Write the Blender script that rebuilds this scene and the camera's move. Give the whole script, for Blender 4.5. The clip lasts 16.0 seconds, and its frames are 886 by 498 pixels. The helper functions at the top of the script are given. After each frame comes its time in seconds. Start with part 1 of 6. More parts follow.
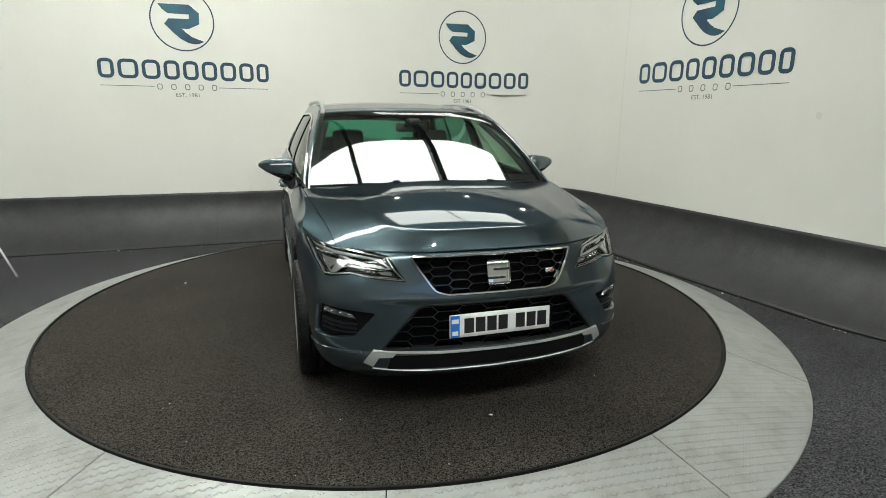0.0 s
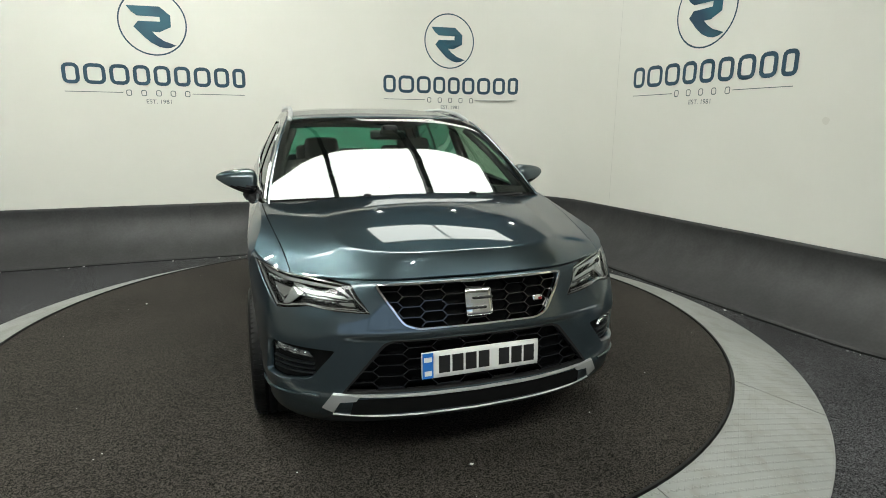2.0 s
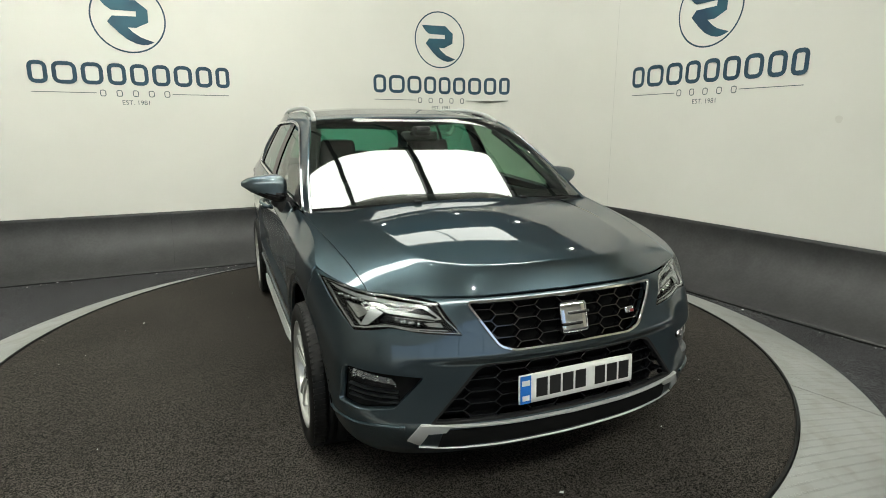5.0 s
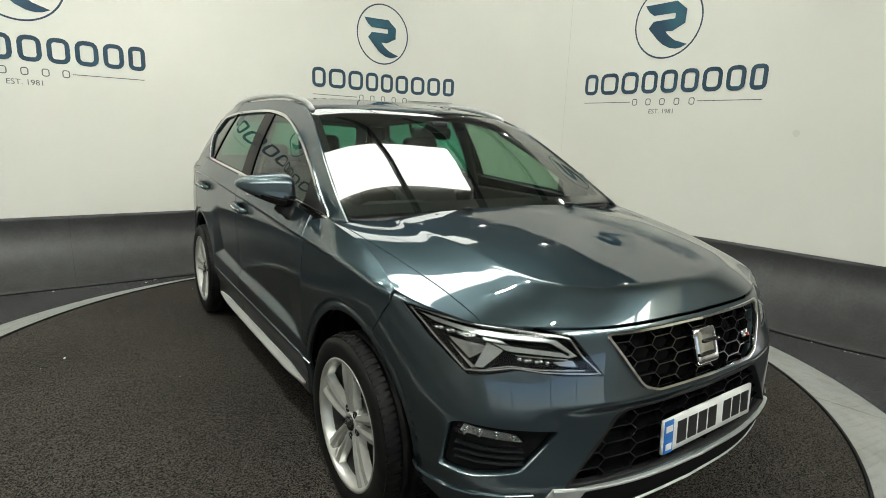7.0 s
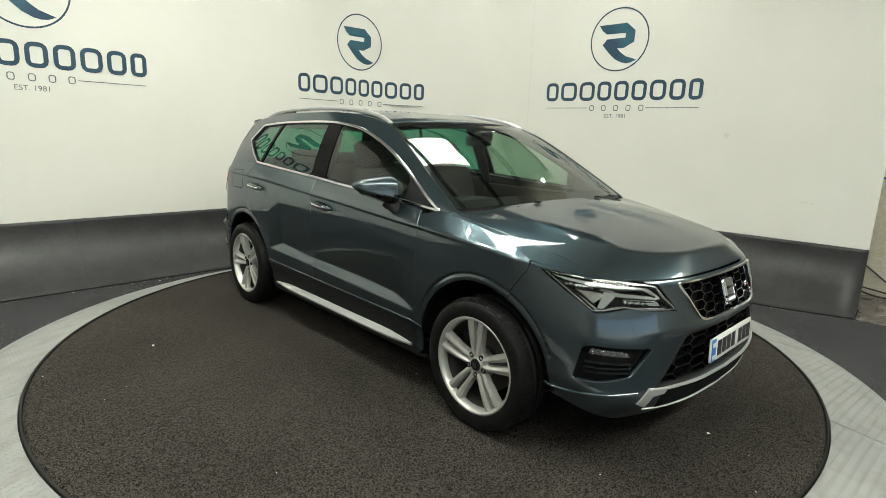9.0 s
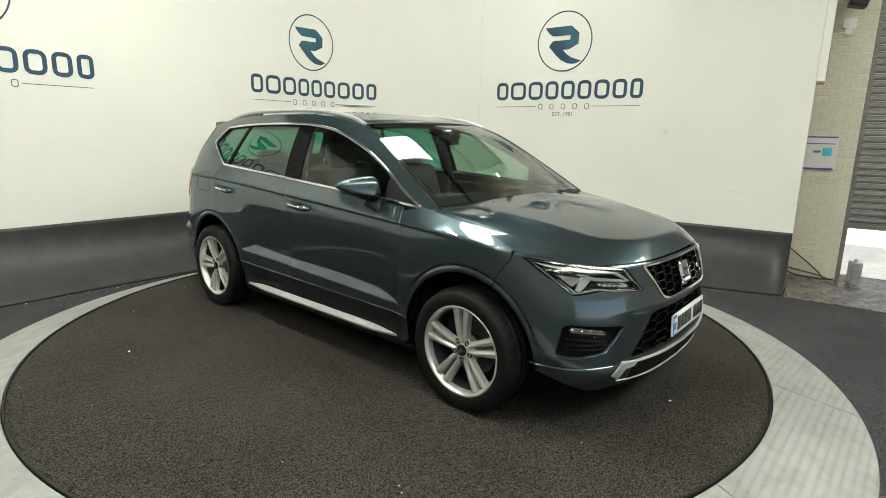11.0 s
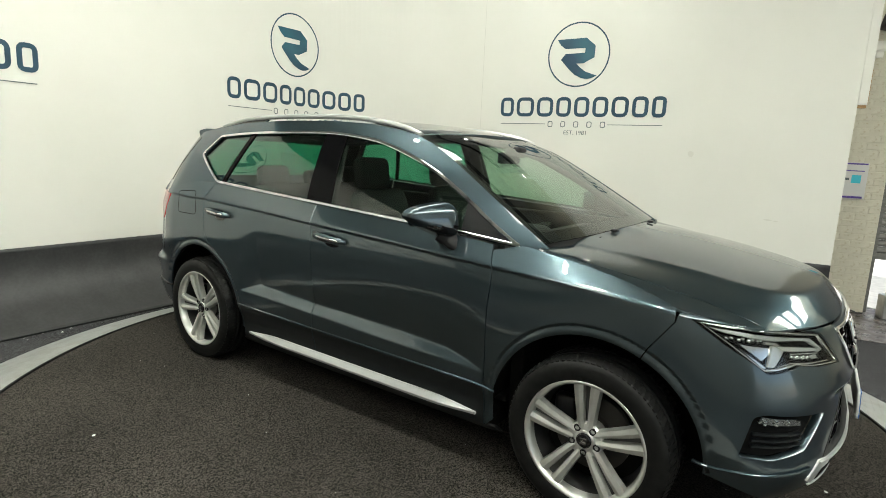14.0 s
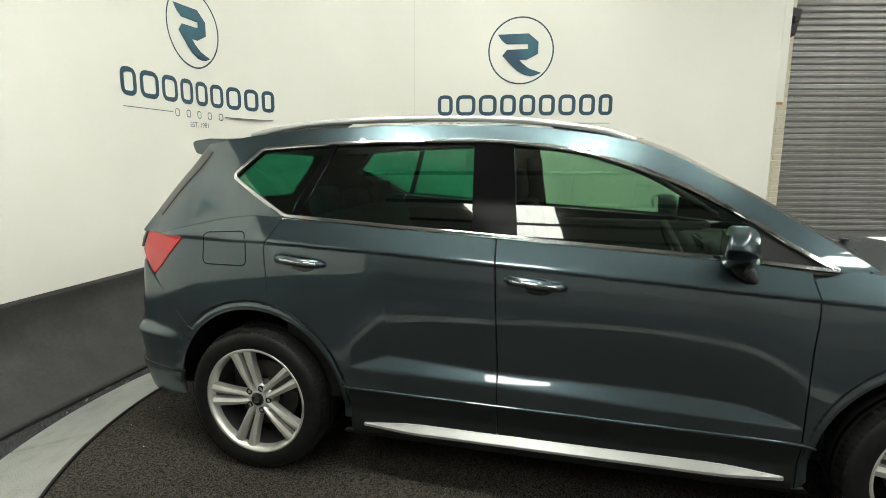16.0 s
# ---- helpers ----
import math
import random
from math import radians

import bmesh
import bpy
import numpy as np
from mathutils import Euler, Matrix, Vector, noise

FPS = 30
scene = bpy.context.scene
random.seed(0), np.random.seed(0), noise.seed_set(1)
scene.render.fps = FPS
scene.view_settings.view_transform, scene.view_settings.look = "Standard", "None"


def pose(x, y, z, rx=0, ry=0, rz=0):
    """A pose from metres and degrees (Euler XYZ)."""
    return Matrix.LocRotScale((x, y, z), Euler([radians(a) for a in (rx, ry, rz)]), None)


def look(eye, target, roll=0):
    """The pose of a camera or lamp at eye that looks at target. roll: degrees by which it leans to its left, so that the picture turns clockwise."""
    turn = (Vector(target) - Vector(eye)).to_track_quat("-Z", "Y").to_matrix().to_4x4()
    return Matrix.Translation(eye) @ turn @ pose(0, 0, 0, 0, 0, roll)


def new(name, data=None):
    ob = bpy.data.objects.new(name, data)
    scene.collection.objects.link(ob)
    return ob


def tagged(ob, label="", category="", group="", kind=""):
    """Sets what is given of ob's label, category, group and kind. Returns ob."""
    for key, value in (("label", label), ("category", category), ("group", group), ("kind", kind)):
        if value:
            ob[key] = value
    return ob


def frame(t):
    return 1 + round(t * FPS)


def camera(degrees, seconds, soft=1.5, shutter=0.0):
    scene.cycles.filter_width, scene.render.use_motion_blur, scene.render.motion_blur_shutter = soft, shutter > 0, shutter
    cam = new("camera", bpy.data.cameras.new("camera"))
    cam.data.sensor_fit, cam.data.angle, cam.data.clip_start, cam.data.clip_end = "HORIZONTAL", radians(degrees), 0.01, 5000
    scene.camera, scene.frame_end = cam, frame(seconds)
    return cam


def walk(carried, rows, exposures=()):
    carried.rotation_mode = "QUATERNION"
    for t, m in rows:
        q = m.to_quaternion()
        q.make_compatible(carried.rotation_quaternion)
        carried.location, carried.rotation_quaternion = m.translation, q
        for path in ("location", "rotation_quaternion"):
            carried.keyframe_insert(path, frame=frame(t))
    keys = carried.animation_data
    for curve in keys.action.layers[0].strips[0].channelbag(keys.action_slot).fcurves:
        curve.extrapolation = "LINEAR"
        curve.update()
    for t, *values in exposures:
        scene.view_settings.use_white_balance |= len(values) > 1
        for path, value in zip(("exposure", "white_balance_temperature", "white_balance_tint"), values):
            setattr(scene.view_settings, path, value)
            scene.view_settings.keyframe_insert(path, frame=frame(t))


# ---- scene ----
cam = camera(77.6, 16.0, 0.9)
PATH = [
    (0, (-1.005, -4.462, 1.458), (-0.427, -2.604, 0.999), 0.6),
    (0.5, (-0.99, -4.433, 1.45), (-0.402, -2.579, 0.986), 0.5),
    (1, (-0.925, -4.319, 1.456), (-0.334, -2.47, 0.97), 0.5),
    (1.5, (-0.846, -4.202, 1.468), (-0.251, -2.353, 0.994), 0.3),
    (2, (-0.807, -4.146, 1.455), (-0.207, -2.288, 1.02), 0.4),
    (2.5, (-0.823, -4.139, 1.454), (-0.223, -2.278, 1.035), 0.6),
    (3, (-0.895, -4.075, 1.445), (-0.291, -2.216, 1.025), 1.0),
    (3.5, (-1.017, -4.006, 1.45), (-0.407, -2.149, 1.024), 1.3),
    (4, (-1.098, -3.941, 1.445), (-0.449, -2.097, 1.026), 0.7),
    (4.2, (-1.117, -3.908, 1.454), (-0.456, -2.069, 1.027), 0.3),
    (6.3, (-1.46, -3.438, 1.43), (-0.471, -1.745, 1.038), 1.6),
    (6.5, (-1.51, -3.358, 1.425), (-0.477, -1.692, 1.031), 1.8),
    (7, (-1.675, -3.044, 1.387), (-0.577, -1.422, 0.983), 2.2),
    (7.5, (-1.912, -2.878, 1.409), (-0.758, -1.295, 1.008), 2.3),
    (8, (-2.253, -2.878, 1.424), (-1.013, -1.354, 1.049), 2.4),
    (8.5, (-2.508, -2.985, 1.414), (-1.215, -1.509, 1.028), 2.1),
    (9, (-2.754, -3.048, 1.438), (-1.417, -1.618, 1.028), 2.0),
    (11.3, (-3.029, -3.02, 1.451), (-1.542, -1.747, 1.039), 1.4),
    (11.5, (-3.032, -3.023, 1.455), (-1.544, -1.752, 1.042), 1.6),
    (12, (-3.028, -3.002, 1.443), (-1.534, -1.735, 1.039), 1.6),
    (12.5, (-2.959, -2.85, 1.42), (-1.454, -1.598, 1.011), 1.8),
    (13, (-2.875, -2.637, 1.42), (-1.354, -1.395, 1.042), 1.8),
    (13.5, (-2.873, -2.333, 1.398), (-1.335, -1.106, 1.044), 2.0),
    (14, (-2.851, -1.99, 1.405), (-1.24, -0.854, 1.064), 2.6),
    (14.5, (-2.774, -1.571, 1.405), (-1.059, -0.599, 1.068), 2.9),
    (15, (-2.882, -1.066, 1.393), (-1.071, -0.278, 1.076), 3.5),
    (15.5, (-2.946, -0.648, 1.381), (-1.073, -0.021, 1.068), 3.3),
    (16, (-2.97, -0.074, 1.419), (-1.057, 0.413, 1.093), 0.4),
]
EXPOSURES = [(0, -0.36, 6250, 12), (2, -0.31, 6300, 11), (4, -0.28, 6450, 11), (7, -0.28, 6400, 11), (9, -0.14, 6500, 10), (12, -0.02, 6500, 10), (14, -0.02, 6480, 10), (16, 0.00, 6480, 11)]
walk(cam, [(t, look(eye, target, roll)) for t, eye, target, roll in PATH], EXPOSURES)

# ---------------------------------------------------------------- light
world = bpy.data.worlds.new("world")
scene.world = world
world.use_nodes = True
wn = world.node_tree.nodes
sky = wn.new("ShaderNodeTexSky")
sky.sky_type, sky.sun_disc, sky.sun_elevation, sky.sun_rotation = "NISHITA", False, radians(44), radians(120)
world.node_tree.links.new(sky.outputs[0], wn["Background"].inputs[0])
wn["Background"].inputs[1].default_value = 0.15

FLOOR = -0.13          # hall floor, below the turntable deck (z = 0)
CX, CY = -0.07, -0.085  # middle of the turntable
R_DECK, R_RING = 2.50, 2.992
CEIL = 5.2


# ---------------------------------------------------------------- materials
def mat(name, base=(0.5, 0.5, 0.5), rough=0.5, metal=0.0, coat=0.0, spec=0.5):
    m = bpy.data.materials.new(name)
    m.use_nodes = True
    b = m.node_tree.nodes["Principled BSDF"]
    b.inputs["Base Color"].default_value = (*base, 1)
    b.inputs["Roughness"].default_value = rough
    b.inputs["Metallic"].default_value = metal
    b.inputs["Coat Weight"].default_value = coat
    b.inputs["Coat Roughness"].default_value = 0.02
    b.inputs["Specular IOR Level"].default_value = spec
    return m


def nd(m, kind, **sets):
    n = m.node_tree.nodes.new(kind)
    for k, v in sets.items():
        n.inputs[k].default_value = v
    return n


def ln(m, a, ai, b, bi):
    m.node_tree.links.new(a.outputs[ai], b.inputs[bi])


def grain(m, scale, c0, c1, lo=0.35, hi=0.65, detail=4, slot="Base Color", coords="Object", stretch=None):
    """Noise between two values on a socket of the material's shader."""
    b = m.node_tree.nodes["Principled BSDF"]
    tc = m.node_tree.nodes.new("ShaderNodeTexCoord")
    no = nd(m, "ShaderNodeTexNoise", Scale=scale, Detail=detail)
    if stretch:
        mp = nd(m, "ShaderNodeMapping")
        mp.inputs["Scale"].default_value = stretch
        ln(m, tc, coords, mp, "Vector"), ln(m, mp, "Vector", no, "Vector")
    else:
        ln(m, tc, coords, no, "Vector")
    ra = m.node_tree.nodes.new("ShaderNodeValToRGB")
    ra.color_ramp.elements[0].position, ra.color_ramp.elements[1].position = lo, hi
    ra.color_ramp.elements[0].color, ra.color_ramp.elements[1].color = (*c0, 1), (*c1, 1)
    ln(m, no, "Fac", ra, "Fac")
    ln(m, ra, "Color", b, slot)
    return ra


def overlay(m, scale, dark, lo, hi, detail=3, stretch=None):
    """Multiplies the base colour by a second, larger noise: stains and wear."""
    b = m.node_tree.nodes["Principled BSDF"]
    link = b.inputs["Base Color"].links[0]
    src = link.from_socket
    tc = m.node_tree.nodes.new("ShaderNodeTexCoord")
    no = nd(m, "ShaderNodeTexNoise", Scale=scale, Detail=detail)
    if stretch:
        mp = nd(m, "ShaderNodeMapping")
        mp.inputs["Scale"].default_value = stretch
        ln(m, tc, "Object", mp, "Vector"), ln(m, mp, "Vector", no, "Vector")
    else:
        ln(m, tc, "Object", no, "Vector")
    ra = m.node_tree.nodes.new("ShaderNodeValToRGB")
    ra.color_ramp.elements[0].position, ra.color_ramp.elements[1].position = lo, hi
    ra.color_ramp.elements[0].color, ra.color_ramp.elements[1].color = (*dark, 1), (1, 1, 1, 1)
    ln(m, no, "Fac", ra, "Fac")
    mx = m.node_tree.nodes.new("ShaderNodeMix")
    mx.data_type, mx.blend_type = "RGBA", "MULTIPLY"
    mx.inputs["Factor"].default_value = 1.0
    m.node_tree.links.new(src, mx.inputs[6])
    ln(m, ra, "Color", mx, 7)
    m.node_tree.links.new(mx.outputs[2], b.inputs["Base Color"])


def bump(m, scale, strength, dist=0.002, detail=3):
    b = m.node_tree.nodes["Principled BSDF"]
    tc = m.node_tree.nodes.new("ShaderNodeTexCoord")
    no = nd(m, "ShaderNodeTexNoise", Scale=scale, Detail=detail)
    ln(m, tc, "Object", no, "Vector")
    bu = nd(m, "ShaderNodeBump", Strength=strength, Distance=dist)
    ln(m, no, "Fac", bu, "Height")
    ln(m, bu, "Normal", b, "Normal")
    return bu


PAINT = mat("grey_metallic_paint", (0.064, 0.094, 0.110), 0.295, 0.92, 1.0)
grain(PAINT, 900, (0.048, 0.071, 0.084), (0.078, 0.112, 0.131), 0.3, 0.7, 1)
PAINT.node_tree.nodes["Principled BSDF"].inputs["Coat Roughness"].default_value = 0.004
PAINT.node_tree.nodes["Principled BSDF"].inputs["Coat IOR"].default_value = 1.75
PAINT.node_tree.nodes["Principled BSDF"].inputs["Specular Tint"].default_value = (0.2, 0.26, 0.29, 1)
CHROME = mat("chrome", (0.78, 0.79, 0.8), 0.08, 1.0)
SATIN = mat("satin_aluminium", (0.55, 0.56, 0.56), 0.32, 0.6)
grain(SATIN, 25, (0.545, 0.555, 0.555), (0.555, 0.565, 0.565))
GLOSSBLACK = mat("gloss_black", (0.006, 0.006, 0.007), 0.08, 0, 0.6)
PLASTIC = mat("black_plastic", (0.011, 0.011, 0.012), 0.42, 0, 0, 0.3)
bump(PLASTIC, 500, 0.2, 0.0005)
# Black of the fog slats; also paints the dark reflection low on the doors.
DARKSATIN = mat("dark_satin_slats_and_shade", (0.010, 0.012, 0.013), 0.3, 0, 0, 0.4)
bump(DARKSATIN, 300, 0.1, 0.0004)
DARK = mat("underbody_black", (0.006, 0.006, 0.006), 0.85, 0, 0, 0.12)
CABIN = mat("dark_cabin_trim", (0.012, 0.012, 0.013), 0.65, 0, 0, 0.3)
grain(CABIN, 40, (0.009, 0.009, 0.0095), (0.017, 0.017, 0.018))
FABRIC = mat("dark_seat_cloth", (0.02, 0.02, 0.022), 0.85)
grain(FABRIC, 220, (0.012, 0.012, 0.013), (0.035, 0.035, 0.037))
LINING = mat("grey_headlining", (0.12, 0.12, 0.115), 0.9)
grain(LINING, 90, (0.1, 0.1, 0.096), (0.14, 0.14, 0.135))
RUBBER = mat("tyre_rubber", (0.006, 0.006, 0.006), 0.5, 0, 0, 0.22)
grain(RUBBER, 30, (0.004, 0.004, 0.004), (0.009, 0.009, 0.0085))
ALLOY = mat("silver_alloy", (0.64, 0.64, 0.61), 0.30, 0.7, 0.5)
grain(ALLOY, 25, (0.61, 0.61, 0.58), (0.67, 0.67, 0.64))
ALLOYGREY = mat("grey_alloy", (0.09, 0.09, 0.088), 0.4, 0.6, 0.2)
DISC = mat("brake_disc_steel", (0.085, 0.08, 0.075), 0.5, 0.7)
TAIL = mat("red_lamp_plastic", (0.55, 0.006, 0.012), 0.12, 0, 0.3)
PLATEWHITE = mat("plate_white", (0.75, 0.75, 0.73), 0.3)
PLATEBLUE = mat("plate_blue", (0.02, 0.16, 0.55), 0.3)
INK = mat("black_ink", (0.01, 0.01, 0.01), 0.4)
REDMARK = mat("red_badge", (0.3, 0.02, 0.02), 0.3)
LAMPCHROME = mat("lamp_reflector", (0.70, 0.70, 0.69), 0.15, 0.95)
BOWL = mat("dark_chrome_bowl", (0.02, 0.02, 0.021), 0.2, 1.0)
PILLAR = mat("gloss_black_pillar", (0.004, 0.004, 0.0045), 0.12, 0, 0, 0.04)
GUIDE = mat("clear_light_guide", (0.42, 0.43, 0.42), 0.2, 0.6, 0.5)


def glass(name, tint, gloss=1.0):
    """Thin pane: tinted see-through with a mirror-like skin."""
    m = bpy.data.materials.new(name)
    m.use_nodes = True
    t = m.node_tree
    t.nodes.remove(t.nodes["Principled BSDF"])
    tr = nd(m, "ShaderNodeBsdfTransparent", Color=(*tint, 1))
    gl = nd(m, "ShaderNodeBsdfGlossy", Roughness=0.0)
    lw = nd(m, "ShaderNodeLayerWeight", Blend=0.5)
    fr = t.nodes.new("ShaderNodeMath")
    fr.operation = "POWER"
    fr.inputs[1].default_value = 4.6
    ln(m, lw, "Facing", fr, 0)
    mu = t.nodes.new("ShaderNodeMath")
    mu.operation, mu.use_clamp = "MULTIPLY_ADD", True
    mu.inputs[1].default_value, mu.inputs[2].default_value = 0.90 * gloss, 0.105 * gloss
    mx = t.nodes.new("ShaderNodeMixShader")
    ln(m, fr, 0, mu, 0)
    ln(m, mu, 0, mx, "Fac")
    ln(m, tr, 0, mx, 1)
    ln(m, gl, 0, mx, 2)
    ln(m, mx, 0, t.nodes["Material Output"], "Surface")
    return m


SCREEN = glass("windscreen_glass", (0.66, 0.80, 0.72), 1.15)
WINDOW = glass("side_glass", (0.44, 0.64, 0.50), 0.85)
PRIVACY = glass("privacy_glass", (0.11, 0.44, 0.31))
LENS = glass("clear_lamp_lens", (0.93, 0.95, 0.95), 0.5)



def speckle(m, scale, dark, light):
    """Short carpet tufts: every small cell has a brightness of its own, over a finer noise."""
    b = m.node_tree.nodes["Principled BSDF"]
    tc = m.node_tree.nodes.new("ShaderNodeTexCoord")
    vo = nd(m, "ShaderNodeTexVoronoi", Scale=scale, Randomness=1.0)
    ln(m, tc, "Object", vo, "Vector")
    no = nd(m, "ShaderNodeTexNoise", Scale=scale * 1.3, Detail=1)
    ln(m, tc, "Object", no, "Vector")
    bw_ = m.node_tree.nodes.new("ShaderNodeSeparateColor")
    ln(m, vo, "Color", bw_, "Color")
    ad = m.node_tree.nodes.new("ShaderNodeMath")
    ad.operation = "MULTIPLY_ADD"
    ad.inputs[1].default_value = 0.62
    cl = nd(m, "ShaderNodeTexNoise", Scale=scale * 0.42, Detail=2)
    ln(m, tc, "Object", cl, "Vector")
    cm = m.node_tree.nodes.new("ShaderNodeMath")
    cm.operation = "MULTIPLY_ADD"
    cm.inputs[1].default_value = 0.55
    ln(m, cl, "Fac", cm, 0), ln(m, no, "Fac", cm, 2)
    ln(m, bw_, 0, ad, 0), ln(m, cm, 0, ad, 2)
    ra = m.node_tree.nodes.new("ShaderNodeValToRGB")
    ra.color_ramp.elements[0].position, ra.color_ramp.elements[1].position = 0.52, 0.90
    ad2 = m.node_tree.nodes.new("ShaderNodeMath")
    ad2.operation = "MULTIPLY"
    ad2.inputs[1].default_value = 0.60
    ln(m, ad, 0, ad2, 0)
    ra.color_ramp.elements[0].color, ra.color_ramp.elements[1].color = (*dark, 1), (*light, 1)
    ln(m, ad2, 0, ra, "Fac")
    ln(m, ra, "Color", b, "Base Color")
    bu = nd(m, "ShaderNodeBump", Strength=0.5, Distance=0.004)
    ln(m, ad, 0, bu, "Height")
    ln(m, bu, "Normal", b, "Normal")


CARPET = mat("grey_loop_carpet", (0.05, 0.047, 0.044), 0.95, 0, 0, 0.1)
speckle(CARPET, 215, (0.003, 0.0027, 0.0024), (0.110, 0.097, 0.085))
overlay(CARPET, 1.3, (0.72, 0.72, 0.72), 0.3, 0.65)
HALLCARPET = mat("blue_grey_hall_carpet", (0.045, 0.046, 0.05), 0.95, 0, 0, 0.1)
speckle(HALLCARPET, 215, (0.003, 0.003, 0.0033), (0.145, 0.144, 0.153))
overlay(HALLCARPET, 1.1, (0.7, 0.7, 0.7), 0.3, 0.65)
WALLWHITE = mat("white_painted_board", (0.74, 0.73, 0.68), 0.6, 0, 0, 0.3)
grain(WALLWHITE, 0.9, (0.725, 0.715, 0.665), (0.755, 0.745, 0.695))
bump(WALLWHITE, 60, 0.05, 0.001)
SEAM = mat("filled_board_joint", (0.58, 0.57, 0.53), 0.6)
SCUFF = mat("faint_scuff", (0.66, 0.645, 0.59), 0.6)
SKIRT = mat("dark_grey_skirt", (0.03, 0.03, 0.031), 0.45, 0, 0, 0.4)
grain(SKIRT, 5, (0.026, 0.026, 0.027), (0.037, 0.037, 0.038))
overlay(SKIRT, 40, (0.85, 0.85, 0.85), 0.4, 0.6)
NAVY = mat("navy_vinyl", (0.018, 0.06, 0.10), 0.4)
grain(NAVY, 30, (0.016, 0.055, 0.092), (0.02, 0.066, 0.11))
EMBLEM = mat("teal_navy_vinyl", (0.016, 0.07, 0.12), 0.35)
grain(EMBLEM, 2.2, (0.013, 0.05, 0.095), (0.022, 0.105, 0.15), 0.38, 0.62, 1)
GREYVINYL = mat("grey_vinyl", (0.11, 0.14, 0.15), 0.45)
STEEL = mat("galvanised_tread_plate", (0.41, 0.42, 0.41), 0.42, 0.4)
BRICK = mat("cream_painted_brick", (0.72, 0.69, 0.60), 0.6)
grain(BRICK, 6, (0.55, 0.515, 0.415), (0.62, 0.585, 0.48))
overlay(BRICK, 30, (0.86, 0.83, 0.76), 0.30, 0.42)
bump(BRICK, 70, 0.5, 0.003)
SHUTTER = mat("galvanised_shutter", (0.34, 0.33, 0.31), 0.45, 0.5)
grain(SHUTTER, 8, (0.15, 0.145, 0.137), (0.20, 0.194, 0.183), stretch=(1, 1, 6))
CONCRETE = mat("yard_concrete", (0.6, 0.59, 0.57), 0.85)
grain(CONCRETE, 9, (0.68, 0.67, 0.65), (0.78, 0.77, 0.75))
UNSEENFLOOR = mat("dark_unseen_floor", (0.09, 0.085, 0.08), 0.4)
grain(UNSEENFLOOR, 3, (0.075, 0.071, 0.066), (0.11, 0.104, 0.097))
SLABFLOOR = mat("worn_painted_concrete", (0.13, 0.11, 0.10), 0.3)
grain(SLABFLOOR, 7, (0.085, 0.07, 0.065), (0.17, 0.15, 0.14))
overlay(SLABFLOOR, 1.7, (0.55, 0.52, 0.5), 0.35, 0.6)
grain(SLABFLOOR, 11, (0.22, 0.22, 0.22), (0.5, 0.5, 0.5), slot="Roughness")
ROOF = mat("hall_roof_lining", (0.58, 0.57, 0.53), 0.8)
grain(ROOF, 2, (0.53, 0.52, 0.48), (0.62, 0.61, 0.57))
HALLWALL = mat("hall_wall_paint", (0.40, 0.396, 0.376), 0.7)
grain(HALLWALL, 2, (0.37, 0.366, 0.346), (0.43, 0.426, 0.406))
TRUSS = mat("painted_steel_truss", (0.05, 0.05, 0.05), 0.5)
WOOD = mat("raw_timber", (0.45, 0.27, 0.12), 0.6)
grain(WOOD, 20, (0.36, 0.21, 0.09), (0.52, 0.33, 0.16), stretch=(1, 1, 8))
PAPER = mat("white_paper", (0.62, 0.61, 0.60), 0.35, 0, 0.5)
CYAN = mat("cyan_print", (0.05, 0.50, 0.62), 0.4)
PURPLE = mat("purple_print", (0.10, 0.06, 0.30), 0.4)
BLACKBOX = mat("black_speaker", (0.012, 0.010, 0.012), 0.5)
CABLE = mat("dark_cable", (0.03, 0.028, 0.025), 0.5)
TIN = mat("bare_tin", (0.55, 0.55, 0.54), 0.3, 0.9)
grain(TIN, 12, (0.45, 0.45, 0.44), (0.62, 0.62, 0.61))


def glow(name, colour, strength):
    m = bpy.data.materials.new(name)
    m.use_nodes = True
    t = m.node_tree
    t.nodes.remove(t.nodes["Principled BSDF"])
    e = nd(m, "ShaderNodeEmission", Color=(*colour, 1), Strength=strength)
    ln(m, e, 0, t.nodes["Material Output"], "Surface")
    return m


ROOFLIGHT = glow("daylit_rooflight", (0.97, 1.0, 0.89), 13.5)
WALLSPOT = glow("led_wall_spot", (0.96, 1.0, 0.88), 52.0)
# Set weak so it shows in the bonnet without brightening the wall.
DIMROOFLIGHT = glow("dim_rooflight", (0.97, 1.0, 0.89), 4.6)
SPOT = glow("led_spot", (0.96, 1.0, 0.86), 520.0)
PANEL = glow("led_panel", (0.97, 1.0, 0.87), 648.0)


